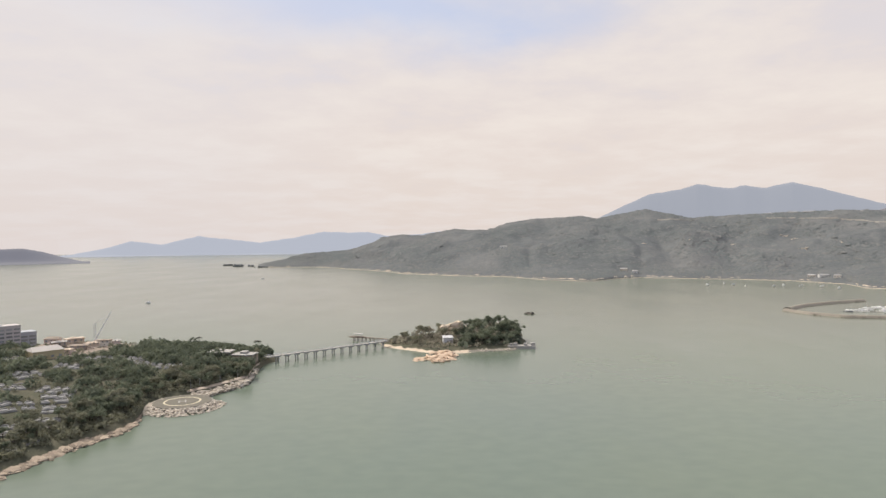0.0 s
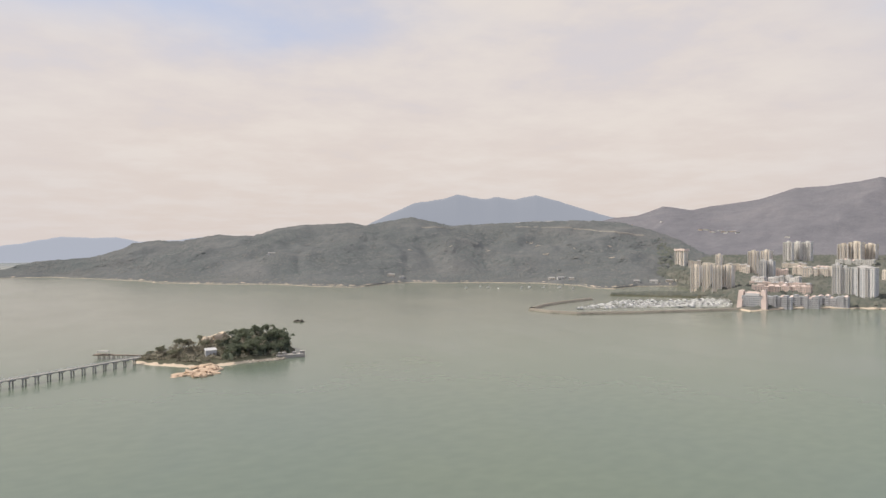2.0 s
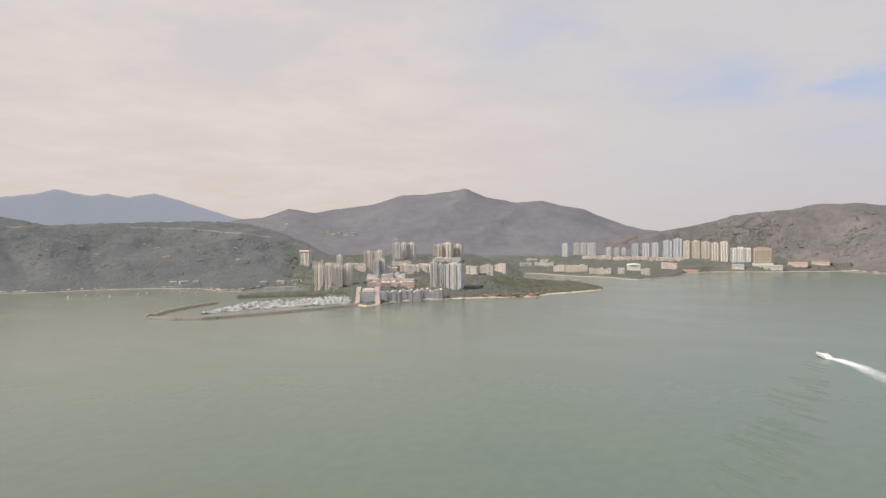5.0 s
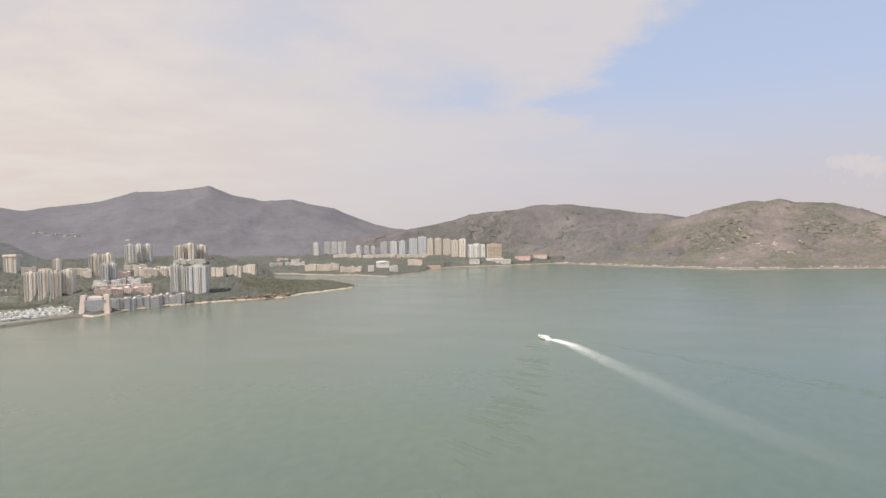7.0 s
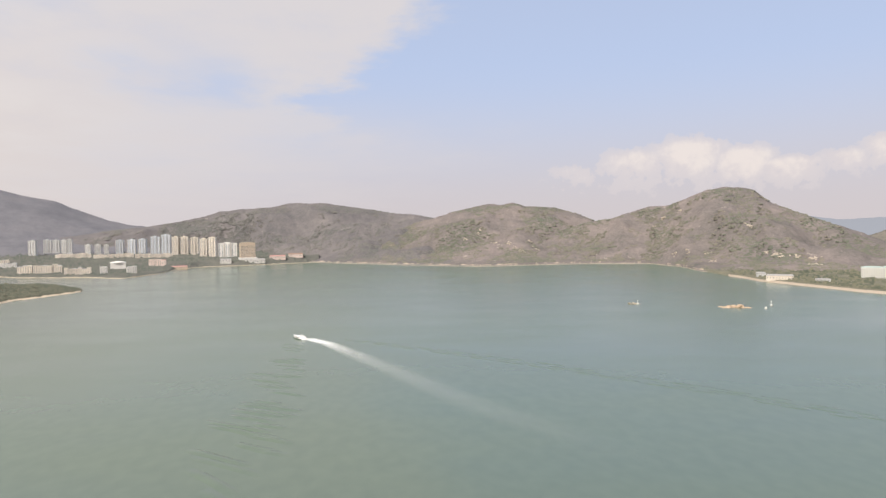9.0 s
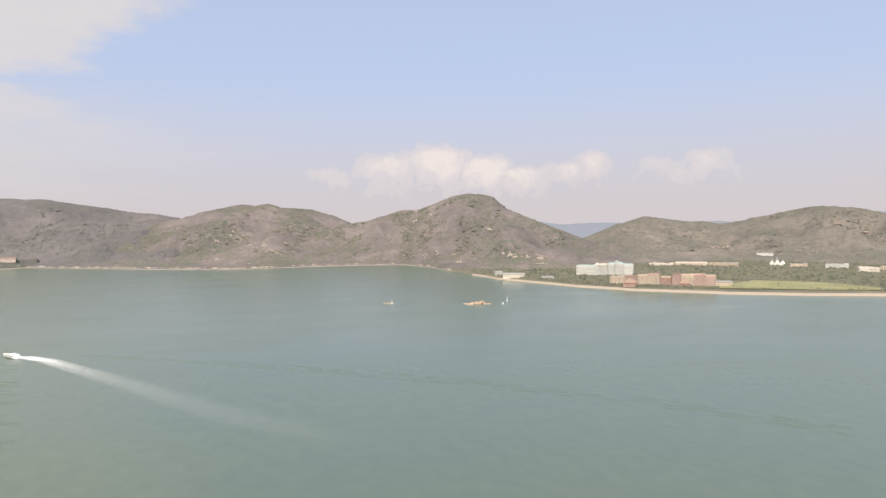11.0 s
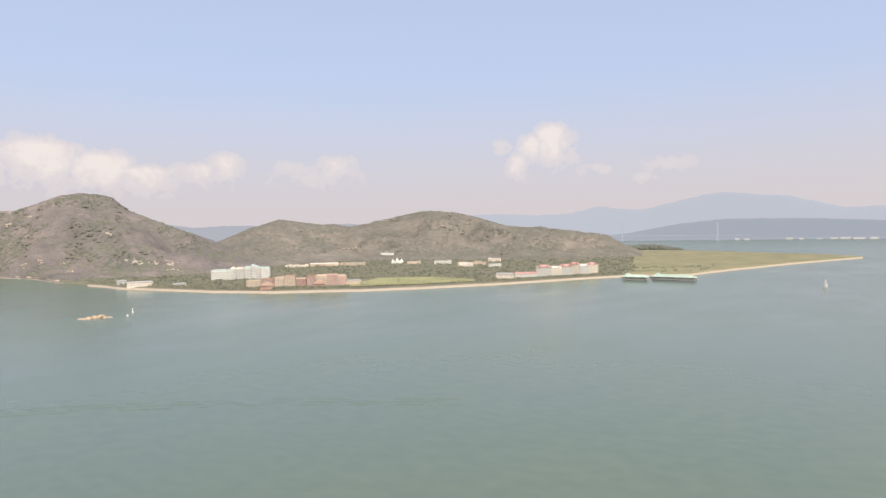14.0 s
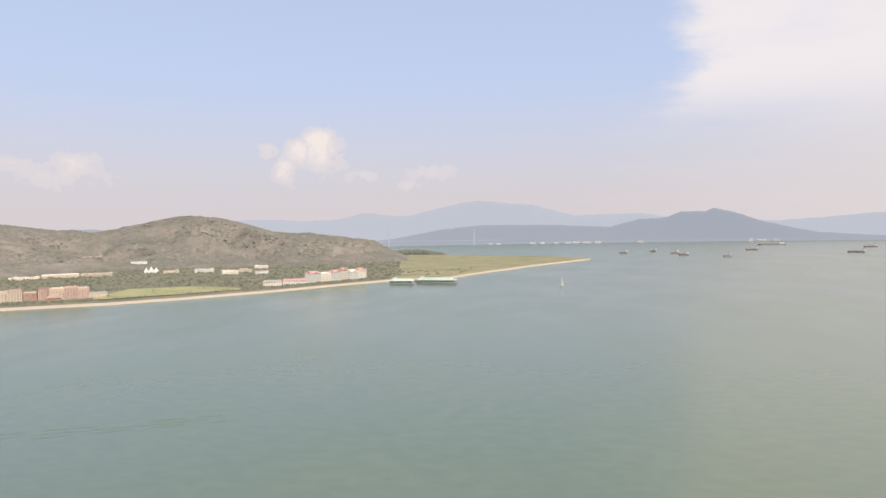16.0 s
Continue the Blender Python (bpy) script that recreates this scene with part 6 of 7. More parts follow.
# yachts in the marina
def yacht_parts(length, kind, hull_mat=None):
    b, out = length * 0.29, []
    hull, n = Shape(), 7
    rows = []
    for i in range(n):
        f = i / (n - 1)
        k = b / 2 * (1 - 0.9 * max(0, (f - 0.45) / 0.55) ** 2)
        y = -length / 2 + length * f
        z = 0.95 + 0.5 * f * f
        rows.append([(-k * 0.6, y, -0.5), (-k, y, z), (k, y, z), (k * 0.6, y, -0.5)])
    hull.v = [p for r in rows for p in r]
    hull.f = [(i * 4 + k, i * 4 + (k + 1) % 4, (i + 1) * 4 + (k + 1) % 4, (i + 1) * 4 + k) for i in range(n - 1) for k in range(4)] + [(3, 2, 1, 0), tuple((n - 1) * 4 + k for k in range(4))]
    out.append(("hull", hull.mesh("hull", hull_mat or M_HULL_WHITE), ""))
    if kind == "sail":
        out.append(("cabin", Shape().box(-b * 0.3, b * 0.3, -length * 0.2, length * 0.2, 1.2, 2.1, 0.85).mesh("cabin", M_HULL_WHITE), ""))
        out.append(("mast", Shape().rod((0, length * 0.06, 1.5), (0, length * 0.06, length * 0.95), 0.09, 0.05).mesh("mast", M_STEEL), ""))
        out.append(("boom", Shape().rod((0, length * 0.05, 3.0), (0, -length * 0.33, 3.0), 0.16).mesh("boom", M_HULL_DARK), "furled dark sail on the boom"))
    else:
        out.append(("cabin", Shape().box(-b * 0.40, b * 0.40, -length * 0.34, length * 0.20, 0.9, 2.3, 0.86).mesh("cabin", M_HULL_WHITE), ""))
        out.append(("windscreen", Shape().box(-b * 0.405, b * 0.405, -length * 0.28, length * 0.19, 1.4, 1.95, 0.97).mesh("windscreen", G_DARK), "dark glazed cabin windows"))
        out.append(("flybridge", Shape().box(-b * 0.33, b * 0.33, -length * 0.30, length * 0.04, 2.25, 3.1, 0.8).mesh("flybridge", M_HULL_WHITE), ""))
        out.append(("mast", Shape().rod((0, -length * 0.2, 3.0), (0, -length * 0.24, 4.6), 0.08, 0.05).mesh("mast", M_STEEL), ""))
    return out


def yacht_thing(parts, m, label, group, name="yacht", cat="boat"):
    t = thing(name, m, label, cat, group)
    for n, me, lab in parts:
        part(n, me, None, t, lab)
    return t


YACHTS = [yacht_parts(10.5, "motor"), yacht_parts(14, "motor"), yacht_parts(8.5, "motor"), yacht_parts(10, "sail"), yacht_parts(12, "motor", M_HULL_DARK)]
rnd = random.Random(77)
first = {}
count = 0
for row in range(9):
    f = row / 8
    az = 31.9 + 0.2 * row
    while az < 44.0:
        d = (1006 + (az - 31.5) * 8.2) * (1 - f) + (1150 + (az - 35) * 11) * f + 6
        if az < 31.6 + 3.6 * f or d > 1262 or count >= 240:
            az += 0.5
            continue
        k = rnd.choice((0, 0, 1, 2, 2, 3, 4))
        m = facing(az, d, 0.0, rnd.choice((0, 180)) + rnd.uniform(-14, 14) + 66)
        if rnd.random() < 0.8:
            if k not in first:
                first[k] = yacht_thing(YACHTS[k], m, "white sailing yacht with bare mast at its berth" if k == 3 else "dark-hulled motor yacht moored in the marina" if k == 4 else "white motor yacht moored in the marina", "moored yachts")
            else:
                copy_thing(first[k], m)
            count += 1
        az += rnd.uniform(0.36, 0.58)
for row in range(4):
    f = (row + 0.5) / 4
    for az in (33.5, 35.0, 36.5, 38.0, 39.5, 41.0, 42.5):
        if az < 32.6 + 3.2 * f:
            continue
        d = (1006 + (az - 31.5) * 8.2) * (1 - f) + (1150 + (az - 35) * 11) * f - 4
        p = thing("pontoon", facing(az, d, 0.0, 8), "grey floating pontoon between the yachts", "pontoon", "pontoons")
        part("walkway", Shape().box(-14, 14, -1.1, 1.1, -0.3, 0.6), M_CONC, p)
        for x in (-13, 0, 13):
            part("mooring_pile", Shape().rod((x, 1.4, -3), (x, 1.4, 3.2), 0.3), M_STEEL, p)
for az, d in ((22.1, 1476), (24.0, 1496), (24.9, 1452), (26.9, 1474), (28.8, 1499), (31.3, 1467), (23.3, 1520), (27.6, 1515), (30.2, 1510)):
    copy_thing(first[2], facing(az, d, 0.0, rnd.uniform(0, 360)))


M_HULL_GREY = paint("weathered_grey_hull", (0.22, 0.22, 0.235), (0.29, 0.29, 0.305), 0.7)


def barge(m, length, hull_mat, label, crane=False):
    t = thing("cargo_vessel", m, label, "ship", "anchored vessels")
    b = length * 0.17
    s = Shape()
    s.v = [(-b, -length / 2, -1), (b, -length / 2, -1), (b, length * 0.36, -1), (0, length / 2, -1), (-b, length * 0.36, -1), (-b, -length / 2, 4.5), (b, -length / 2, 4.5), (b, length * 0.36, 4.0), (0, length * 0.53, 5.8), (-b, length * 0.36, 4.0)]
    s.f = [(4, 3, 2, 1, 0), (5, 6, 7, 8, 9), (0, 1, 6, 5), (1, 2, 7, 6), (2, 3, 8, 7), (3, 4, 9, 8), (4, 0, 5, 9)]
    part("hull", s, hull_mat, t)
    part("bridge_house", Shape().box(-b * 0.8, b * 0.8, -length * 0.46, -length * 0.28, 4.2, 11.5), P_GREY, t, "pale bridge house")
    part("funnel", Shape().box(-1, 1, -length * 0.44, -length * 0.40, 11, 15, 0.8), M_HULL_DARK, t)
    for k in range(3):
        y = -length * 0.2 + k * length * 0.18
        part("hatch_cover", Shape().box(-b * 0.7, b * 0.7, y, y + length * 0.15, 4.2, 6.2), M_HULL_RUST, t)
    part("mast", Shape().rod((0, length * 0.3, 4), (0, length * 0.3, 14), 0.35, 0.2), M_STEEL, t)
    if crane:
        part("derrick", Shape().rod((0, -length * 0.1, 5), (0, -length * 0.1, 22), 1.0, 0.7), M_STEEL, t)
        part("jib", Shape().rod((0, -length * 0.1, 20), (0, length * 0.3, 12), 0.5, 0.3), M_STEEL, t)
    return t


for az, d, L, turn, cr in ((182.8, 2607, 44, 80, 0), (185.2, 2759, 34, 70, 0), (186.9, 2569, 40, 95, 0), (187.6, 2413, 48, 85, 0), (190.9, 2270, 36, 100, 0), (192.7, 2884, 62, 80, 0), (194.1, 3640, 170, 92, 0), (199.7, 2636, 70, 84, 1),
                           (200.6, 3220, 66, 95, 1), (203.0, 2900, 60, 80, 0)):
    barge(facing(az, d, 0, turn), L * 0.72, M_HULL_GREY, "dark-hulled cargo vessel at anchor in the strait", cr)


def sailboat():
    t = thing("sailing_boat", facing(177.6, 1158, 0, 60), "small white sailing boat with raised sail", "boat")
    for n, me, lab in yacht_parts(8, "sail")[:3]:
        part(n, me, None, t, lab)
    part("mainsail", Shape().add([(0, 0.3, 2.0), (0.5, -3.4, 2.2), (0, 0.3, 13.5), (0.25, 0.3, 2.0), (0.75, -3.4, 2.2), (0.25, 0.3, 13.5)], [(0, 1, 2), (5, 4, 3), (0, 3, 4, 1), (1, 4, 5, 2), (2, 5, 3, 0)]), M_SAIL, t)
    part("jib", Shape().add([(0, 0.7, 2.0), (0.4, 3.8, 1.9), (0, 0.6, 11.0), (0.2, 0.7, 2.0), (0.6, 3.8, 1.9), (0.2, 0.6, 11.0)], [(0, 1, 2), (5, 4, 3), (0, 3, 4, 1), (1, 4, 5, 2), (2, 5, 3, 0)]), M_SAIL, t)


sailboat()


# launch under way, with its wake
def launch():
    a, b = at(82.3, 642), at(84.2, 600)
    head = (a - b).normalized()
    turn = math.degrees(math.atan2(-head.x, head.y))
    t = thing("motor_launch", pose(a.x, a.y, 0.1, 3, 0, turn), "white motor launch speeding with a foaming wake", "boat")
    for n, me, lab in yacht_parts(26, "motor"):
        part(n, me, None, t, lab)
    # wake: a froth strip that widens and thins out astern
    path = [(82.35, 640), (83.3, 631), (84.6, 606), (86.6, 552), (90.5, 472), (94.4, 411), (97.9, 372), (104.3, 330), (114.6, 283), (122, 262)]
    pts = along(path, 5.0)
    me = Shape()
    val = []
    cols = 9
    for i, p in enumerate(pts):
        q = pts[min(i + 1, len(pts) - 1)] - pts[max(i - 1, 0)]
        n = Vector((q.y, -q.x, 0)).normalized()
        f = i / (len(pts) - 1)
        w = 5.6 + 19 * f ** 0.8
        for c in range(cols):
            u = c / (cols - 1) * 2 - 1
            me.v.append(tuple(p + n * (u * w) + Vector((0, 0, 0.05))))
            core = math.exp(-1.6 * u * u) * 1.8 * math.exp(-10.0 * f) + (1 - u * u) * 0.22 * (1 - f) ** 0.8
            val.append(core if abs(u) < 0.99 and 0 < i < len(pts) - 1 else 0.0)
    me.f = [(i * cols + c, (i + 1) * cols + c, (i + 1) * cols + c + 1, i * cols + c + 1) for i in range(len(pts) - 1) for c in range(cols - 1)]
    k = len(me.v)
    arm = along([(82.45, 641), (83.6, 636), (85.9, 626)], 3.0)
    for i, p in enumerate(arm):
        f = i / (len(arm) - 1)
        for c in range(3):
            me.v.append((p.x, p.y + (c - 1) * (2.6 - 1.2 * f), 0.06))
            val.append((0.95 - 0.55 * f) if c == 1 and 0 < i < len(arm) - 1 else 0.0)
    me.f += [(k + i * 3 + c, k + (i + 1) * 3 + c, k + (i + 1) * 3 + c + 1, k + i * 3 + c + 1) for i in range(len(arm) - 1) for c in range(2)]
    mesh = me.mesh("wake_foam", M_FOAM)
    at_ = mesh.attributes.new("froth", "FLOAT", "POINT")
    at_.data.foreach_set("value", val)
    tagged(new("wake_foam", mesh), "pale foam trail spreading behind the launch", "wake", kind="stuff")
    # bow and stern wave crests fanning out on both sides
    s = Shape()
    start = at(82.4, 640)

    def crest(p0, p1, w, h):
        d = (p1 - p0)
        n = Vector((d.y, -d.x, 0)).normalized()
        m = 8
        k = len(s.v)
        for i in range(m + 1):
            f = i / m
            c = p0.lerp(p1, f) + n * 0.5 * math.sin(f * 5 + p0.x)
            e = min(1.0, 4 * f, 4 * (1 - f))
            for u, z in ((-1, -0.05), (-0.5, 0.6), (0, 1.0), (0.5, 0.6), (1, -0.05)):
                v = c + n * (u * w)
                s.v.append((v.x, v.y, max(-0.05, z * h * e)))
        s.f.extend([(k + i * 5 + j, k + (i + 1) * 5 + j, k + (i + 1) * 5 + j + 1, k + i * 5 + j + 1) for i in range(m) for j in range(4)])

    far_arm = [at(85.8, 626), at(92.5, 559), at(103.4, 485), at(118.0, 425), at(132.4, 393), at(147.5, 372)]
    near_arm = [at(82.3, 600), at(82.0, 500), at(81.4, 412), at(80.0, 325), at(77.4, 260), at(72, 215)]
    for arm, rows, lift, gap in ((far_arm, 3, 0.40, 12), (near_arm, 3, 0.75, 15)):
        for a, b in zip(arm, arm[1:]):
            n = max(2, int((b - a).length / gap))
            for i in range(n):
                c = a.lerp(b, i / n)
                dirn = (b - a).normalized()
                side = Vector((dirn.y, -dirn.x, 0))
                grow = min(1.0, (c - start).length / 250)
                for r in range(rows):
                    o = side * ((r - rows / 2) * (2.5 + 4.0 * grow))
                    if rnd.random() < (0.85 if arm is far_arm else 0.55):
                        o += dirn * rnd.uniform(-6, 6)
                        skew = dirn * 15 if arm is far_arm else (dirn * -12 + side * 17) * (0.5 + grow) * rnd.uniform(0.7, 1.5)
                        crest(c + o, c + o + skew, (1.0 if arm is far_arm else 2.2) + 1.0 * grow, lift * (0.5 + 0.6 * grow) * rnd.uniform(0.6, 1))
    tagged(new("wake_waves", s.mesh("wake_waves", M_SEA, True)), "long low wave crests spreading from the launch", "wake", kind="stuff")


launch()
# rocks, reef, beacons
for i, (az, d, r, mat, lab) in enumerate(((-20.6, 715, 2.2, M_DARKROCK, "small dark rock in the sea off the cape"), (-16.0, 667, 3.0, M_DARKROCK, "small dark rock in the sea off the cape"), (7.57, 868, 6.0, M_DARKROCK, "dark rock islet with low scrub in the sea"),
                                          (118.85, 893, 7.5, M_WARMROCK, "long low tan reef in the bay"), (111.3, 908, 4.0, M_ROCK, "pale rock awash in the bay"), (-18.2, 2720, 14, M_HILL, "low grey scrub-covered islet off the southern point"), (-16.9, 2600, 16, M_HILL, "low grey scrub-covered islet off the southern point"),
                                          (-15.5, 2480, 12, M_HILL, "low grey scrub-covered islet off the southern point"), (-14.8, 2540, 18, M_HILL, "low grey scrub-covered islet off the southern point"))):
    rg = random.Random(200 + i)
    c = at(az, d)
    wide = 2.0 if mat in (M_ROCK, M_WARMROCK) else (0.8 if d < 1000 else 2.0)
    side = Vector((math.cos(radians(az)), -math.sin(radians(az)), 0))
    spots = []
    for _ in range(14):
        o = side * rg.uniform(-r * wide, r * wide) + Vector((rg.uniform(-r, r) * 0.5, rg.uniform(-r, r) * 0.5, 0))
        spots.append((c.x + o.x, c.y + o.y, rg.uniform(-0.2, 0.25) * r, r * rg.uniform(0.3, 0.65)))
    rock_pile("sea_rock", spots, mat, lab, 200 + i)


def beacon(az, d, h, label, mat):
    t = thing("beacon", facing(az, d), label, "beacon")
    part("base", Shape().rod((0, 0, -1), (0, 0, 1.6), 1.6, 1.2, 10), mat, t)
    part("post", Shape().rod((0, 0, 1.4), (0, 0, h), 0.3, 0.2), M_SAIL, t)
    part("lamp", Shape().rod((0, 0, h), (0, 0, h + 1.0), 0.5, 0.3, 8), mat, t)


beacon(121.58, 930, 5.0, "slim white beacon post on a round base in the bay", P_WHITE)
beacon(121.2, 893, 1.8, "squat white mooring buoy floating in the bay", P_WHITE)
beacon(111.45, 906, 4.5, "short white marker post on a rock", P_WHITE)
copy_thing(first[2], facing(-15.5, 1742, 0, 80))
copy_thing(first[2], facing(-24.4, 1147, 0, 70))
# reef and boulders of the islet front
rg = random.Random(9)
spots = []
for _ in range(46):
    az = rg.gauss(-0.3, 0.8)
    d = rg.uniform(530, 574)
    if abs(az + 0.3) < 0.35 + 1.5 * (d - 520) / 60:
        p = at(az, d)
        spots.append((p.x, p.y, 0.02 * (d - 530), rg.uniform(4.0, 7.0)))
rock_pile("rock_platform", spots, M_WARMROCK, "warm tan rock shelf running into the sea from the islet", 31, flat_=0.2)
spots = []
for _ in range(110):
    az = rg.gauss(-0.2, 0.8)
    d = rg.uniform(523, 566)
    if abs(az + 0.3) < 0.4 + 1.4 * (d - 515) / 60:
        p = at(az, d)
        spots.append((p.x, p.y, rg.uniform(0.2, 1.1) + 0.012 * (d - 524), rg.uniform(0.5, 1.9)))
rock_pile("rock_outcrop", spots, M_WARMROCK, "broken tan boulders on the rock shelf", 37, flat_=0.55)
spots = []
for _ in range(60):
    az = rg.uniform(-2.7, -0.6)
    p = at(az, rg.uniform(538, 552) + (az + 1.2) * 4)
    spots.append((p.x, p.y, rg.uniform(-0.3, 0.2), rg.uniform(1.0, 3.4)))
rock_pile("rock_ledge", spots, M_WARMROCK, "low tan rock ledge beside the islet beach", 32, flat_=0.28)
spots = []
for _ in range(900):
    az = rg.uniform(-40, -24.8)
    p = at(az, cp(az) + rg.gauss(0.5, 3.2))
    spots.append((p.x, p.y, rg.uniform(-0.3, 0.9), rg.uniform(0.4, 1.5) * (0.6 + 1.1 * rg.random() ** 4)))
for _ in range(80):
    az = rg.uniform(-36, -25.2)
    p = at(az, cp(az) + rg.uniform(-4.5, 3.0))
    spots.append((p.x, p.y, rg.uniform(-0.5, 0.2), rg.uniform(2.0, 4.6)))
rock_pile("shore_rocks", spots, M_CAPEROCK, "tan boulders along the cape shore", 33, "stuff", flat_=0.38)
spots = []
for _ in range(260):
    az = rg.uniform(-40, -24.6)
    p = at(az, cp(az) - rg.uniform(1.5, 6.5))
    spots.append((p.x, p.y, rg.uniform(-0.4, 0.2), rg.uniform(0.5, 1.6)))
rock_pile("wet_rocks", spots, M_DARKROCK, "dark wet rocks at the water's edge of the cape", 40, "stuff", flat_=0.4)
spots = []
for _ in range(620):
    az = rg.uniform(-21.3, -16.0)
    p = at(az, cp(az) + rg.uniform(-9, 6))
    spots.append((p.x, p.y, rg.uniform(-0.3, 2.0), rg.uniform(0.7, 1.6)))
rock_pile("riprap_bank", spots, M_RIPRAP, "pale riprap stones armouring the cape shore", 34, "stuff")
spots = []
for _ in range(160):
    az = rg.uniform(3.0, 6.3)
    p = at(az, il(az) + rg.uniform(-4, 3))
    spots.append((p.x, p.y, rg.uniform(-0.4, 1.0), rg.uniform(0.5, 1.2)))
rock_pile("islet_riprap", spots, M_RIPRAP, "grey stones below the islet path", 35, "stuff")


# helicopter pad on its rock apron
def helipad():
    c = at(-21.95, 423)
    t = thing("helicopter_pad", pose(c.x, c.y, 0, 0, 0, 21.9), "round tarmac helicopter pad with a faded ring marking", "helipad")
    ring = lambda r, n=40: [(r * math.cos(6.2832 * i / n), r * math.sin(6.2832 * i / n)) for i in range(n)]
    part("base", Shape().prism(ring(18), -3, 2.6, 0.97), M_CONC, t)
    part("surface", Shape().prism(ring(16.8), 2.6, 3.0), M_TARMAC, t)
    s, n = Shape(), 40
    s.v = [(x, y, 3.02) for x, y in ring(10.8)] + [(x, y, 3.02) for x, y in ring(9.7)]
    s.f = [(i, (i + 1) % n, n + (i + 1) % n, n + i) for i in range(n)]
    part("ring_marking", s, M_MARK, t, "faded pale yellow ring")
    part("letter_marking", Shape().box(-2.2, -1.5, -2.6, 2.6, 3.01, 3.03).box(1.5, 2.2, -2.6, 2.6, 3.01, 3.03).box(-1.5, 1.5, -0.4, 0.4, 3.01, 3.03), M_CONC, t, "worn white letter marking")
    rr, sp_ = random.Random(3), []
    for _ in range(640):
        a, r = rr.uniform(-3.9, 0.75), rr.uniform(16.5, 24.5)
        p = c + Vector((r * math.cos(a - 0.38), r * math.sin(a - 0.38), 0))
        sp_.append((p.x, p.y, 2.6 * (1 - (r - 16.5) / 8.0) - 0.1, rr.uniform(0.6, 1.35)))
    rock_pile("rock_apron", sp_, M_RIPRAP, "pale riprap stones round the helicopter pad", 36, "stuff")


helipad()
terrain("path", -21.6, -15.8, 0.1, [(shift(cp, 6.5), lambda a: h_cape(a, cp(a) + 6.5) + 0.25), (shift(cp, 10.0), lambda a: h_cape(a, cp(a) + 10.0) + 0.25), (shift(cp, 10.6), lambda a: h_cape(a, cp(a) + 10.6) - 0.5)], M_SEAWALL, "pale concrete path along the cape shore", [(2, 0), (1, 0)], 40)
for az in (-21.3, -20.6, -19.0, -17.6):
    p = at(az, cp(az) + 11, h_cape(az, cp(az) + 11))
    t = thing("lamp_post", pose(*p, 0, 0, -az), "slim grey lamp post beside the shore path", "lamp post", "path lamps")
    part("post", Shape().rod((0, 0, -1), (0, 0, 5.5), 0.08, 0.05), M_STEEL, t)
    part("arm", Shape().rod((0, 0, 5.4), (0, -1.2, 5.6), 0.05), M_STEEL, t)
    part("lamp_head", Shape().box(-0.15, 0.15, -1.6, -1.1, 5.5, 5.7), M_STEEL, t)


# footbridge
def footbridge():
    a, b = at(-14.75, 548, 0), at(-5.2, 607, 0)
    L = (b - a).length
    turn = math.degrees(math.atan2((b - a).y, (b - a).x))
    t = thing("footbridge", pose(a.x, a.y, 0, 0, 0, turn), "long low concrete footbridge on twin piers to the islet", "bridge")
    part("deck", Shape().box(-6, L + 3, -1.9, 1.9, 5.0, 5.7), M_CONC, t)
    for y in (-1.85, 1.85):
        rail = part("railing", Shape().box(-6, L + 3, y - 0.06, y + 0.06, 6.65, 6.78), M_STEEL, t)
        n = 40
        posts = Shape()
        for i in range(n + 1):
            x = -6 + (L + 9) * i / n
            posts.box(x - 0.07, x + 0.07, y - 0.07, y + 0.07, 5.6, 6.7)
        tagged(part("railing_posts", posts, M_STEEL, rail), kind="stuff")
    n = 13
    for i in range(n):
        x = 4 + (L - 6) * i / (n - 1)
        cap = part("crosshead", Shape().box(x - 2.3, x + 2.3, -2.0, 2.0, 4.3, 5.0), M_CONC, t)
        for y in (-1.3, 1.3):
            part("pier", Shape().rod((x + 1.5 * y, y, -3), (x + 1.3 * y, y, 4.3), 0.6, 0.55, 8), M_CONC, cap)
    for i in range(5):
        x = 8 + (L - 16) * i / 4
        part("lamp_post", Shape().rod((x, 1.7, 5.6), (x, 1.7, 9.5), 0.08, 0.06), M_STEEL, t)


footbridge()


def jetty():
    a, b = at(-7.9, 655), at(-5.0, 634)
    L = (b - a).length
    turn = math.degrees(math.atan2((b - a).y, (b - a).x))
    t = thing("jetty", pose(a.x, a.y, 0, 0, 0, turn), "dark piled jetty with a low canopy off the islet", "jetty")
    part("deck", Shape().box(-1, L, -1.6, 1.6, 2.8, 3.5).box(-3, 12, -4, 4, 2.8, 3.6), M_TIMBER, t)
    for i in range(9):
        for y in (-1.2, 1.2):
            x = 1 + (L - 2) * i / 8
            part("pile", Shape().rod((x, y, -3), (x, y, 2.9), 0.35), M_TIMBER, t)
    part("canopy", Shape().box(0, 10, -2.5, 2.5, 6.2, 6.6), R_GREY, t)
    for x in (1, 9):
        for y in (-2, 2):
            part("column", Shape().rod((x, y, 3.5), (x, y, 6.3), 0.15), M_STEEL, t)


jetty()


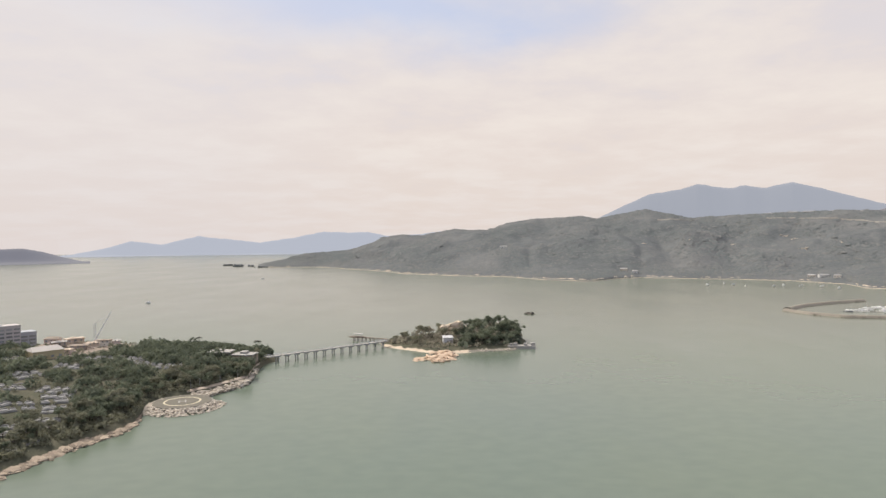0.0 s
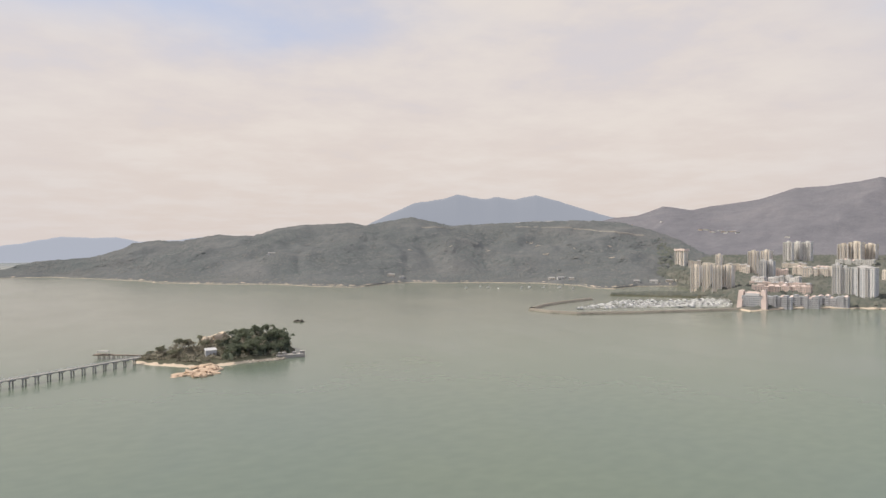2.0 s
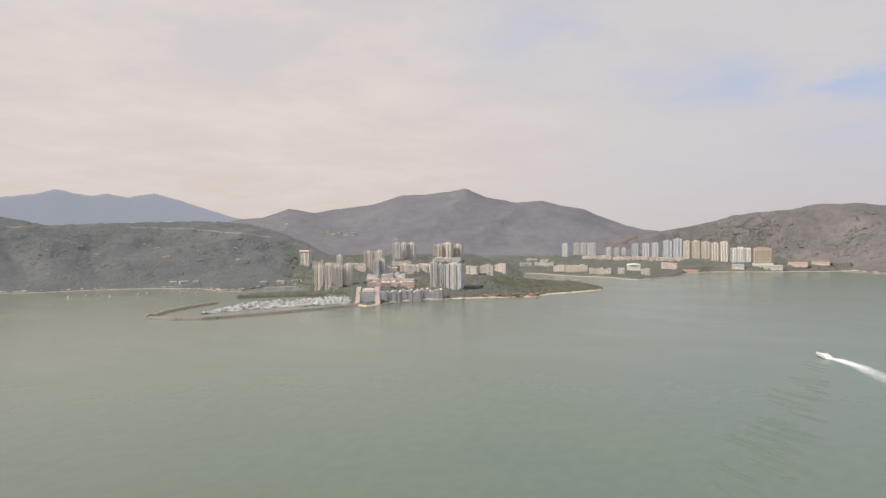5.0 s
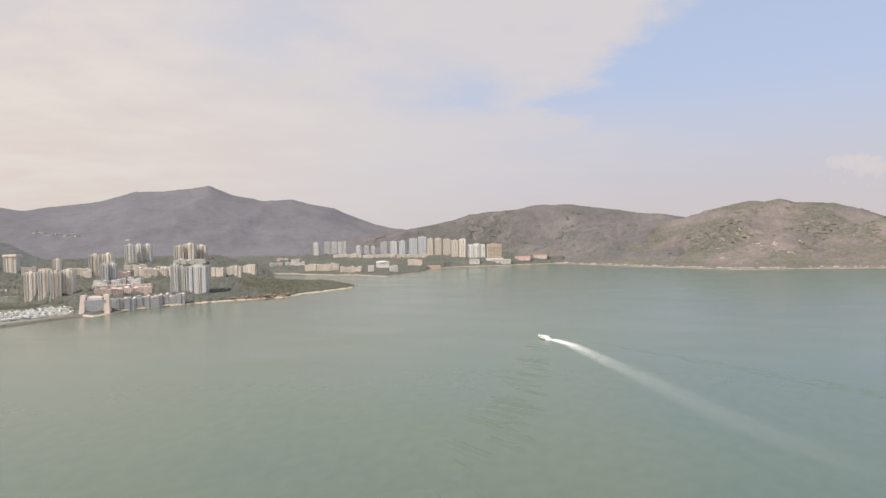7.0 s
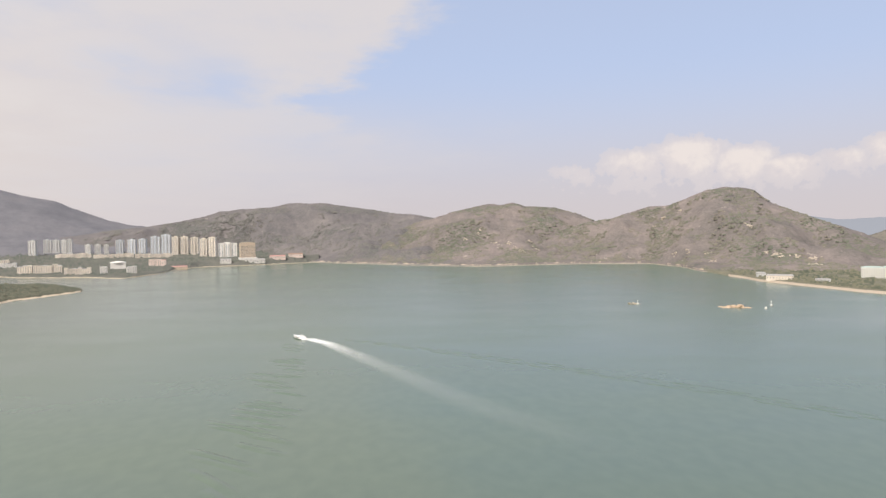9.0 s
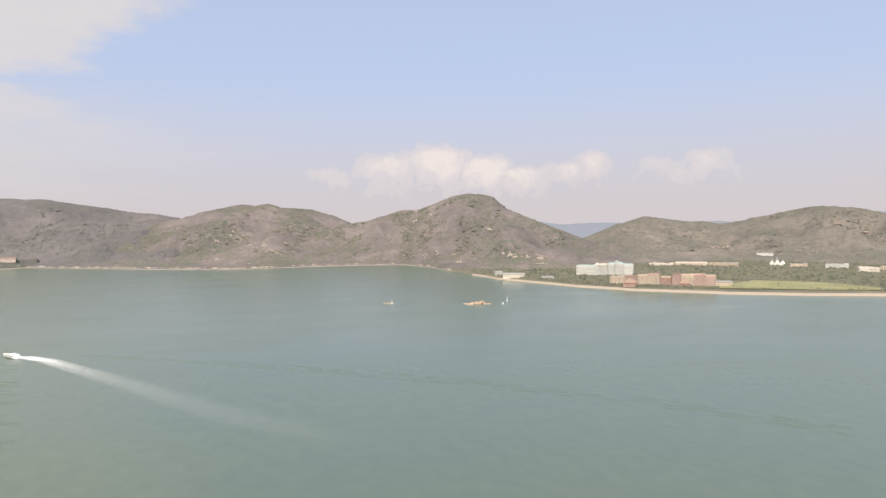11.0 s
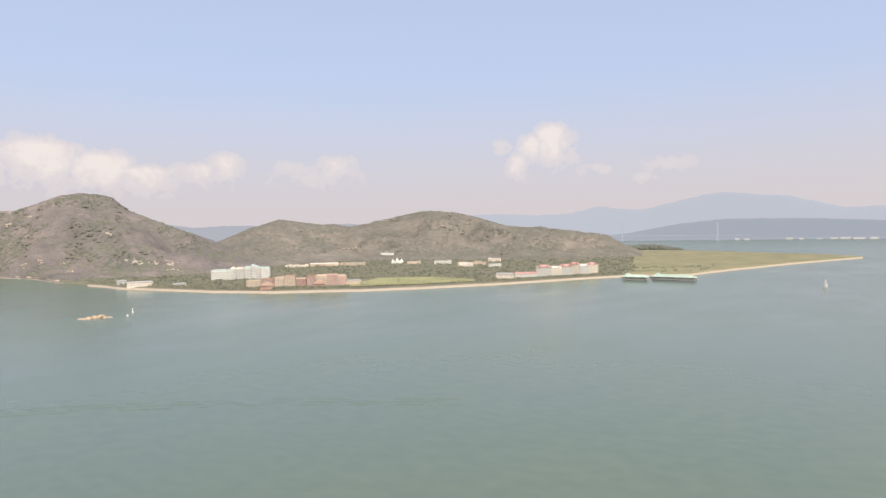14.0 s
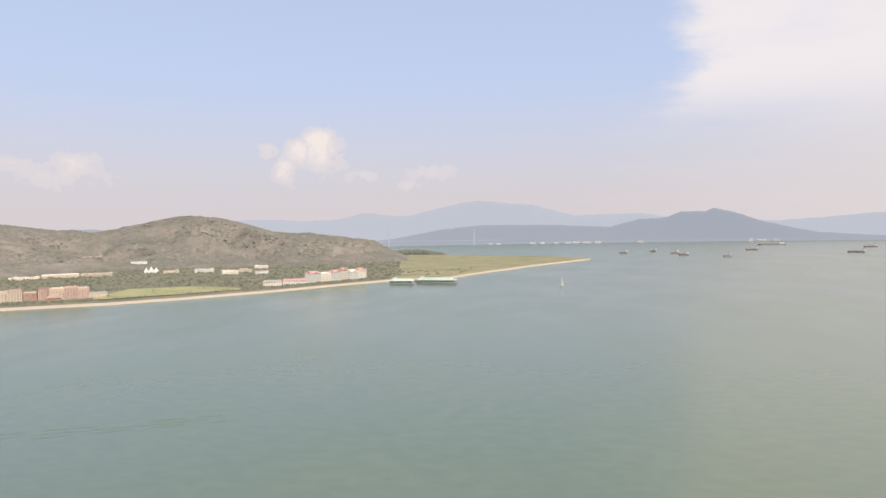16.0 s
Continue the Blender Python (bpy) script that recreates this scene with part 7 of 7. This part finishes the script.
def islet_quay():
    t = thing("quay", facing(7.05, 597, 0, 4), "grey concrete quay with blocks at the end of the islet", "quay")
    part("slab", Shape().box(-15, 10, -4, 5, -3, 2.6), M_CONC, t)
    for x, w, h in ((8, 4, 4.6), (1, 3, 3.6), (-8, 3.5, 3.5), (-12, 2, 3.3)):
        part("block", Shape().box(x - w / 2, x + w / 2, -1.5, 2.5, 2.6, 2.6 + h * 0.55), M_CONC, t)
    h = thing("hut", facing(0.35, 603, h_isle(0.35, 603) - 0.2, 12), "small pale hut with a white roof among trees", "hut")
    part("walls", Shape().box(-4.5, 4.5, -3, 3, -0.6, 4.6), P_GREY, h)
    part("roof", Shape().add([(-5, -3.6, 4.6), (5, -3.6, 4.6), (5, 3.6, 5.8), (-5, 3.6, 5.8), (-5, -3.6, 4.9), (5, -3.6, 4.9), (5, 3.6, 6.1), (-5, 3.6, 6.1)], [(3, 2, 1, 0), (4, 5, 6, 7), (0, 1, 5, 4), (1, 2, 6, 5), (2, 3, 7, 6), (3, 0, 4, 7)]), P_GREY, h)
    part("door", Shape().box(-0.9, 0.2, -3.06, -2.98, 0, 2.1), M_TIMBER, h)
    part("window", Shape().box(1.4, 3.0, -3.06, -2.98, 1.2, 2.4), G_DARK, h)


islet_quay()
wobble = random.Random(21)
spots = []
for _ in range(90):
    az = wobble.gauss(0.95, 0.4)
    d = ib(az) - wobble.uniform(18, 40)
    p = at(az, d, h_isle(az, d))
    spots.append((p.x, p.y, p.z + wobble.uniform(3.0, 9.0), wobble.uniform(2.4, 4.6)))
rock_pile("sand_bank", spots, M_SAND, "bare pale sandy bank on the islet crest", 38, flat_=0.9)


# graves on the cape slope
def grave_kind(seed):
    rr = random.Random(seed)
    w = rr.uniform(2.1, 3.2)
    back, n = Shape(), 9
    for i in range(n):
        a0, a1 = math.pi * i / n, math.pi * (i + 1) / n
        for r0, r1 in ((w * 0.62, w * 0.52),):
            p = [(r0 * math.cos(a0), r0 * math.sin(a0)), (r0 * math.cos(a1), r0 * math.sin(a1)), (r1 * math.cos(a1), r1 * math.sin(a1)), (r1 * math.cos(a0), r1 * math.sin(a0))]
            back.prism(p, -0.8, 0.45 + 0.5 * math.sin((a0 + a1) / 2))
    return [("back_wall", back.mesh("back_wall", M_MARBLE)), ("apron", Shape().box(-w * 0.6, w * 0.6, -w * 0.55, w * 0.5, -1.0, 0.25).mesh("apron", M_MARBLE)), ("step", Shape().box(-w * 0.75, w * 0.75, -w * 0.85, -w * 0.55, -1.2, -0.15).mesh("step", M_MARBLE)),
            ("headstone", Shape().box(-w * 0.14, w * 0.14, w * 0.30, w * 0.42, 0.2, 1.0).mesh("headstone", M_CONC))]


GRAVES = [grave_kind(i) for i in range(3)]
rg = random.Random(15)
for az0, d0 in PLOTS:
    lie = rg.uniform(-25, 25)
    for k in range(8):
        # rows along the slope
        o = Vector(((k % 4 - 1.5) * 4.6 + rg.gauss(0, 0.8), (k // 4) * 7.0 + rg.gauss(0, 0.8), 0))
        p = facing(az0, d0, 0, lie) @ o
        az, d = math.degrees(math.atan2(p.x, p.y)), p.xy.length
        if d < cp(az) + 14:
            continue
        k = rg.randrange(3)
        t = thing("grave_terrace", facing(az, d, h_cape(az, d) + 0.6, lie + rg.uniform(-12, 12)), "pale stone horseshoe grave terrace among shrubs", "grave", "hillside graves")
        for n, me in GRAVES[k]:
            part(n, me, None, t)

# works yard, blocks and crane on the cape
fade = lambda a: max(0.0, min(1.0, (a + 32.8) / 1.6, (-24.8 - a) / 2.2))
lump = lambda a, k: 2.5 * noise.noise(Vector((a * 1.1, k, 0))) + 1.5 * noise.noise(Vector((a * 3.3, k, 1)))
yard_z = lambda a, d: h_cape(a, d) - 0.6 + fade(a) * float(np.interp(d - yard_front(a), [0, 18, 60, 105], [0.3, 1.2, 3.4, 3.0]))
terrain("works_yard", -32.8, -24.8, 0.12, [(lambda a: yard_front(a) - 4 + 4 * lump(a, 1), lambda a: h_cape(a, yard_front(a)) - 1.5), (lambda a: yard_front(a) + 18, lambda a: yard_z(a, yard_front(a) + 18) + 0.6 * fade(a) * lump(a, 2)),
        (flat(640), lambda a: yard_z(a, 640) + fade(a) * lump(a, 3)), (flat(668), lambda a: yard_z(a, 668) + fade(a) * lump(a, 4)), (flat(690), lambda a: h_cape(a, 690) - 2)], M_EARTH, "bare tan quarried ground of a works yard", [(3, 1), (10, 3), (5, 2), (2, 1)], 45, 0.07)
spots = []
for _ in range(150):
    az = rg.uniform(-31.6, -25.6)
    d = rg.uniform(yard_front(az) + 24, 664)
    p = at(az, d)
    spots.append((p.x, p.y, yard_z(az, d) - 0.2, rg.uniform(0.5, 2.0)))
rock_pile("earth_heap", spots, M_EARTH, "heaps of tan rubble in a works yard", 39, flat_=0.5)


def derrick_crane():
    az, d = -28.2, 650
    t = thing("crane", facing(az, d, h_cape(az, d), 20), "slender lattice crane with a raised jib", "crane")
    part("base", Shape().box(-2, 2, -2, 2, -1, 3), M_STEEL, t)
    for x in (-0.7, 0.7):
        part("tower_leg", Shape().rod((x, 0, 2), (x, 0, 20), 0.22), M_STEEL, t)
    part("jib", Shape().rod((0, 0, 5), (14, 0, 29), 0.45, 0.25), M_STEEL, t)
    part("stay", Shape().rod((0, 0, 20), (13, 0, 27.5), 0.08), M_STEEL, t)


derrick_crane()
terrace(-34.6, 640, h_cape(-34.6, 640), 34, 19, P_DUSK, R_GREY, "dusty pink-grey multi-storey block with ribbon windows on the cape", "cape blocks", 15, 11, 90, share=0.8)
terrace(-33.2, 668, h_cape(-33.2, 668), 26, 18, P_SLATE, R_GREY, "blue-grey multi-storey block on the cape", "cape blocks", 15, 13, 91, share=0.8)
shed(-31.55, 548, yard_z(-31.55, 548) - 0.3, 20, 8.5, P_OCHRE, R_PALE, "ochre shed with a wide pale roof in the works yard", "works sheds", 18, 16)
for i, (az, d, w, h, wall) in enumerate(((-30.2, 560, 9, 3.2, P_PINK), (-29.3, 585, 12, 3.4, M_EARTH), (-30.6, 592, 10, 4.2, P_TAN), (-28.4, 600, 9, 3.0, P_TAN), (-27.6, 612, 11, 3.2, P_CREAM), (-26.8, 622, 8, 3.0, P_PINK), (-29.6, 630, 14, 4.5, P_TAN), (-31.0, 640, 12, 5.5, P_PINK))):
    shed(az, d, yard_z(az, d), w, h, wall, (P_TAN, M_EARTH, R_PALE)[i % 3], "small site hut with a dusty roof in the works yard", "site huts", (i * 23 % 7 - 3) * 9, 5.5, "site_hut", "hut", level=i % 2 == 0)
shed(-18.9, 545, h_cape(-18.9, 545), 17, 6.0, M_TIMBER, M_CONC, "low weathered concrete building by the bridge", "bridgehead buildings", -20, 12, level=True)
shed(-17.0, 532, h_cape(-17.0, 532), 16, 8, M_EARTH, M_CONC, "two-storey tan building with a pale flat roof by the bridge", "bridgehead buildings", -25, 12, level=True)


# pale boulders on the northern hills
def outcrop(az, el, ground, d0, d1, r, seed):
    for d in range(int(d0), int(d1), 6):
        if ground(az, d) >= EYE_Z + d * math.tan(radians(el)):
            break
    rr, sp_ = random.Random(seed), []
    for _ in range(9):
        o = (rr.gauss(0, r * 1.1), rr.gauss(0, r * 0.8))
        p = at(az, d) + Vector((o[0], o[1], 0))
        az2, d2 = math.degrees(math.atan2(p.x, p.y)), p.xy.length
        sp_.append((p.x, p.y, ground(az2, d2), rr.uniform(0.25, 0.75) * r))
    rock_pile("rock_outcrop", sp_, M_ROCK_PALE, "pale weathered boulders on the scrub slope", seed)


M_ROCK_PALE = stone("pale_granite", (0.36, 0.31, 0.25), (0.53, 0.46, 0.38), 0.3, relief=0.6, island=0.5)
for i, (az, el) in enumerate(((101.2, -1.5), (101.8, -1.75), (103.0, -1.6), (97.9, -0.2), (98.2, 0.12), (100.6, -1.1), (96.8, -0.6), (102.4, -0.9), (99.4, -1.0))):
    outcrop(az, el, h_mid, 1900, 2640, 5.5, 300 + i)
for i, (az, el) in enumerate(((114.5, -2.1), (115.3, -1.95), (116.9, -2.1), (117.4, -2.7), (114.9, 1.4), (112.9, 0.2), (122.2, -2.3), (123.3, -2.3), (124.5, -2.5), (124.9, -2.95), (113.6, 0.9), (120.0, 0.1), (121.6, -2.1))):
    outcrop(az, el, h_east, 1550, 2340, 5.0 if i < 6 else 8.0, 330 + i)
for i, (az, el) in enumerate(((28.3, -0.2), (27.6, 0.0), (34.4, -0.3), (34.6, -1.2), (29.0, -0.9), (31.5, -0.4), (24.0, -0.6), (20.6, -0.3), (17.2, -0.5))):
    outcrop(az, el, h_south, 1750, 2440, 4.5, 360 + i)


M_RUSTROCK = stone("rust_red_rock", (0.22, 0.15, 0.12), (0.36, 0.25, 0.19), 0.4, relief=0.6, island=0.4)
spots = []
for _ in range(120):
    az = rg.uniform(55.6, 60.3)
    p = at(az, sp(max(az, 56.5)) + rg.uniform(2, 20))
    spots.append((p.x, p.y, rg.uniform(0.5, 6.0), rg.uniform(1.2, 3.4)))
rock_pile("cliff_rocks", spots, M_RUSTROCK, "rust-brown rocks and low cliff at the foot of the spit", 46)
spots = []
for _ in range(420):
    az = rg.uniform(44.4, 62.0)
    p = at(az, (tw(az) if az < 57 else sp(az)) + rg.uniform(-5, 6))
    spots.append((p.x, p.y, rg.uniform(-0.4, 0.8), rg.uniform(0.6, 2.0)))
rock_pile("town_shore_rocks", spots, M_ROCK_PALE, "pale rocks scattered along the town shore", 47, "stuff")
spots = []
for _ in range(520):
    az = rg.uniform(84, 118)
    p = at(az, fn(az) + rg.uniform(-6, 8))
    spots.append((p.x, p.y, rg.uniform(-0.4, 1.0), rg.uniform(0.7, 2.4)))
rock_pile("bay_shore_rocks", spots, M_ROCK_PALE, "pale rocks scattered along the bay shore", 48, "stuff")


M_SCAR = stone("pink_bare_earth", (0.42, 0.31, 0.27), (0.56, 0.43, 0.38), 0.2, relief=0.4)
for i, (az, el) in enumerate(((141.8, 0.72), (142.4, 0.86), (143.0, 0.95), (148.7, -0.35), (138.6, -1.5), (139.4, -1.45), (147.0, 0.3))):
    az_, d_, z_, _, _ = seat(h_park, az, 2600, crest_z(2600, el), 1, 1)
    rr_ = random.Random(500 + i)
    rock_pile("bare_scar", [(at(az_, d_).x + rr_.gauss(0, 12), at(az_, d_).y + rr_.gauss(0, 7), z_ + rr_.uniform(-2, 0.5), rr_.uniform(3, 7)) for _ in range(8)], M_SCAR, "pinkish bare earth scar on the wooded hill", 500 + i, flat_=0.35)
# far suspension bridge and shore buildings
def far_bridge():
    t = thing("suspension_bridge", pose(0, 0, 0), "hazy white suspension bridge across the strait", "bridge")
    D = 4450
    a, b = at(162.6, D), at(170.05, D)
    u = (b - a).normalized()
    for p, h in ((a, 142), (b, 112)):
        for sgn in (-1, 1):
            part("tower_leg", Shape().rod((p.x + u.x * 3 * sgn, p.y + u.y * 3 * sgn, 0), (p.x + u.x * 2 * sgn, p.y + u.y * 2 * sgn, h), 1.9, 1.4, 4), P_HAZE, t)
        part("cross_beam", Shape().rod(tuple(p - u * 3 + Vector((0, 0, h * 0.9))), tuple(p + u * 3 + Vector((0, 0, h * 0.9))), 2.0, 2.0, 4), P_HAZE, t)
    part("deck", Shape().rod(tuple(a - u * 300 + Vector((0, 0, 38))), tuple(b + u * 200 + Vector((0, 0, 30))), 0.9, 0.9, 4), P_HAZE, t)


# the bridge glows faintly in a haze colour instead of being veiled by air
P_HAZE = backdrop_material("distant_haze_glow", (0.2, 0.2, 0.2), (0.31, 0.325, 0.385))
far_bridge()
for i, (az, w, h) in enumerate(((171.5, 26, 9), (172.2, 30, 6), (175.2, 40, 12), (176.0, 26, 10), (177.2, 30, 7), (178.2, 40, 9), (178.9, 50, 11), (179.8, 60, 10), (180.7, 40, 12), (184.2, 40, 8), (192.6, 24, 20), (193.4, 50, 10), (194.4, 40, 14))):
    t = thing("shore_building", facing(az, 4548, 0), "hazy white building on the far shore", "building", "far shore buildings")
    part("body", Shape().box(-w / 2, w / 2, -8, 8, -2, h * 0.75), P_GREY, t)
    part("roof", Shape().box(-w / 2 - 1, w / 2 + 1, -9, 9, h * 0.75, h * 0.75 + 1.6, 0.8), P_GREY, t)
for i, (az, el) in enumerate(((28.2, 1.92), (29.3, 1.95), (31.0, 1.93), (26.6, 1.86), (32.6, 1.88), (34.4, 1.75))):
    d = 2435
    shed(az, d, crest_z(d, el) - 5, 26 + 9 * (i % 3), 6, P_GREY, R_GREY, "low pale building on the hill crest", "crest buildings", 0, 12)
for i, (az, d, w) in enumerate(((15.5, 1752, 18), (16.4, 1745, 14), (29.5, 1690, 16), (30.3, 1680, 20), (31.2, 1660, 14), (38.0, 1625, 20), (39.2, 1640, 16), (36.6, 1612, 14), (40.0, 1650, 18), (5.3, 2050, 22))):
    shed(az, d, h_south(az, d), w, 6.5, P_WHITE if i % 2 else P_CREAM, R_GREY, "small beach house below the wooded hill", "beach houses", (i * 13 % 5 - 2) * 8, 9, "beach_house", "house")
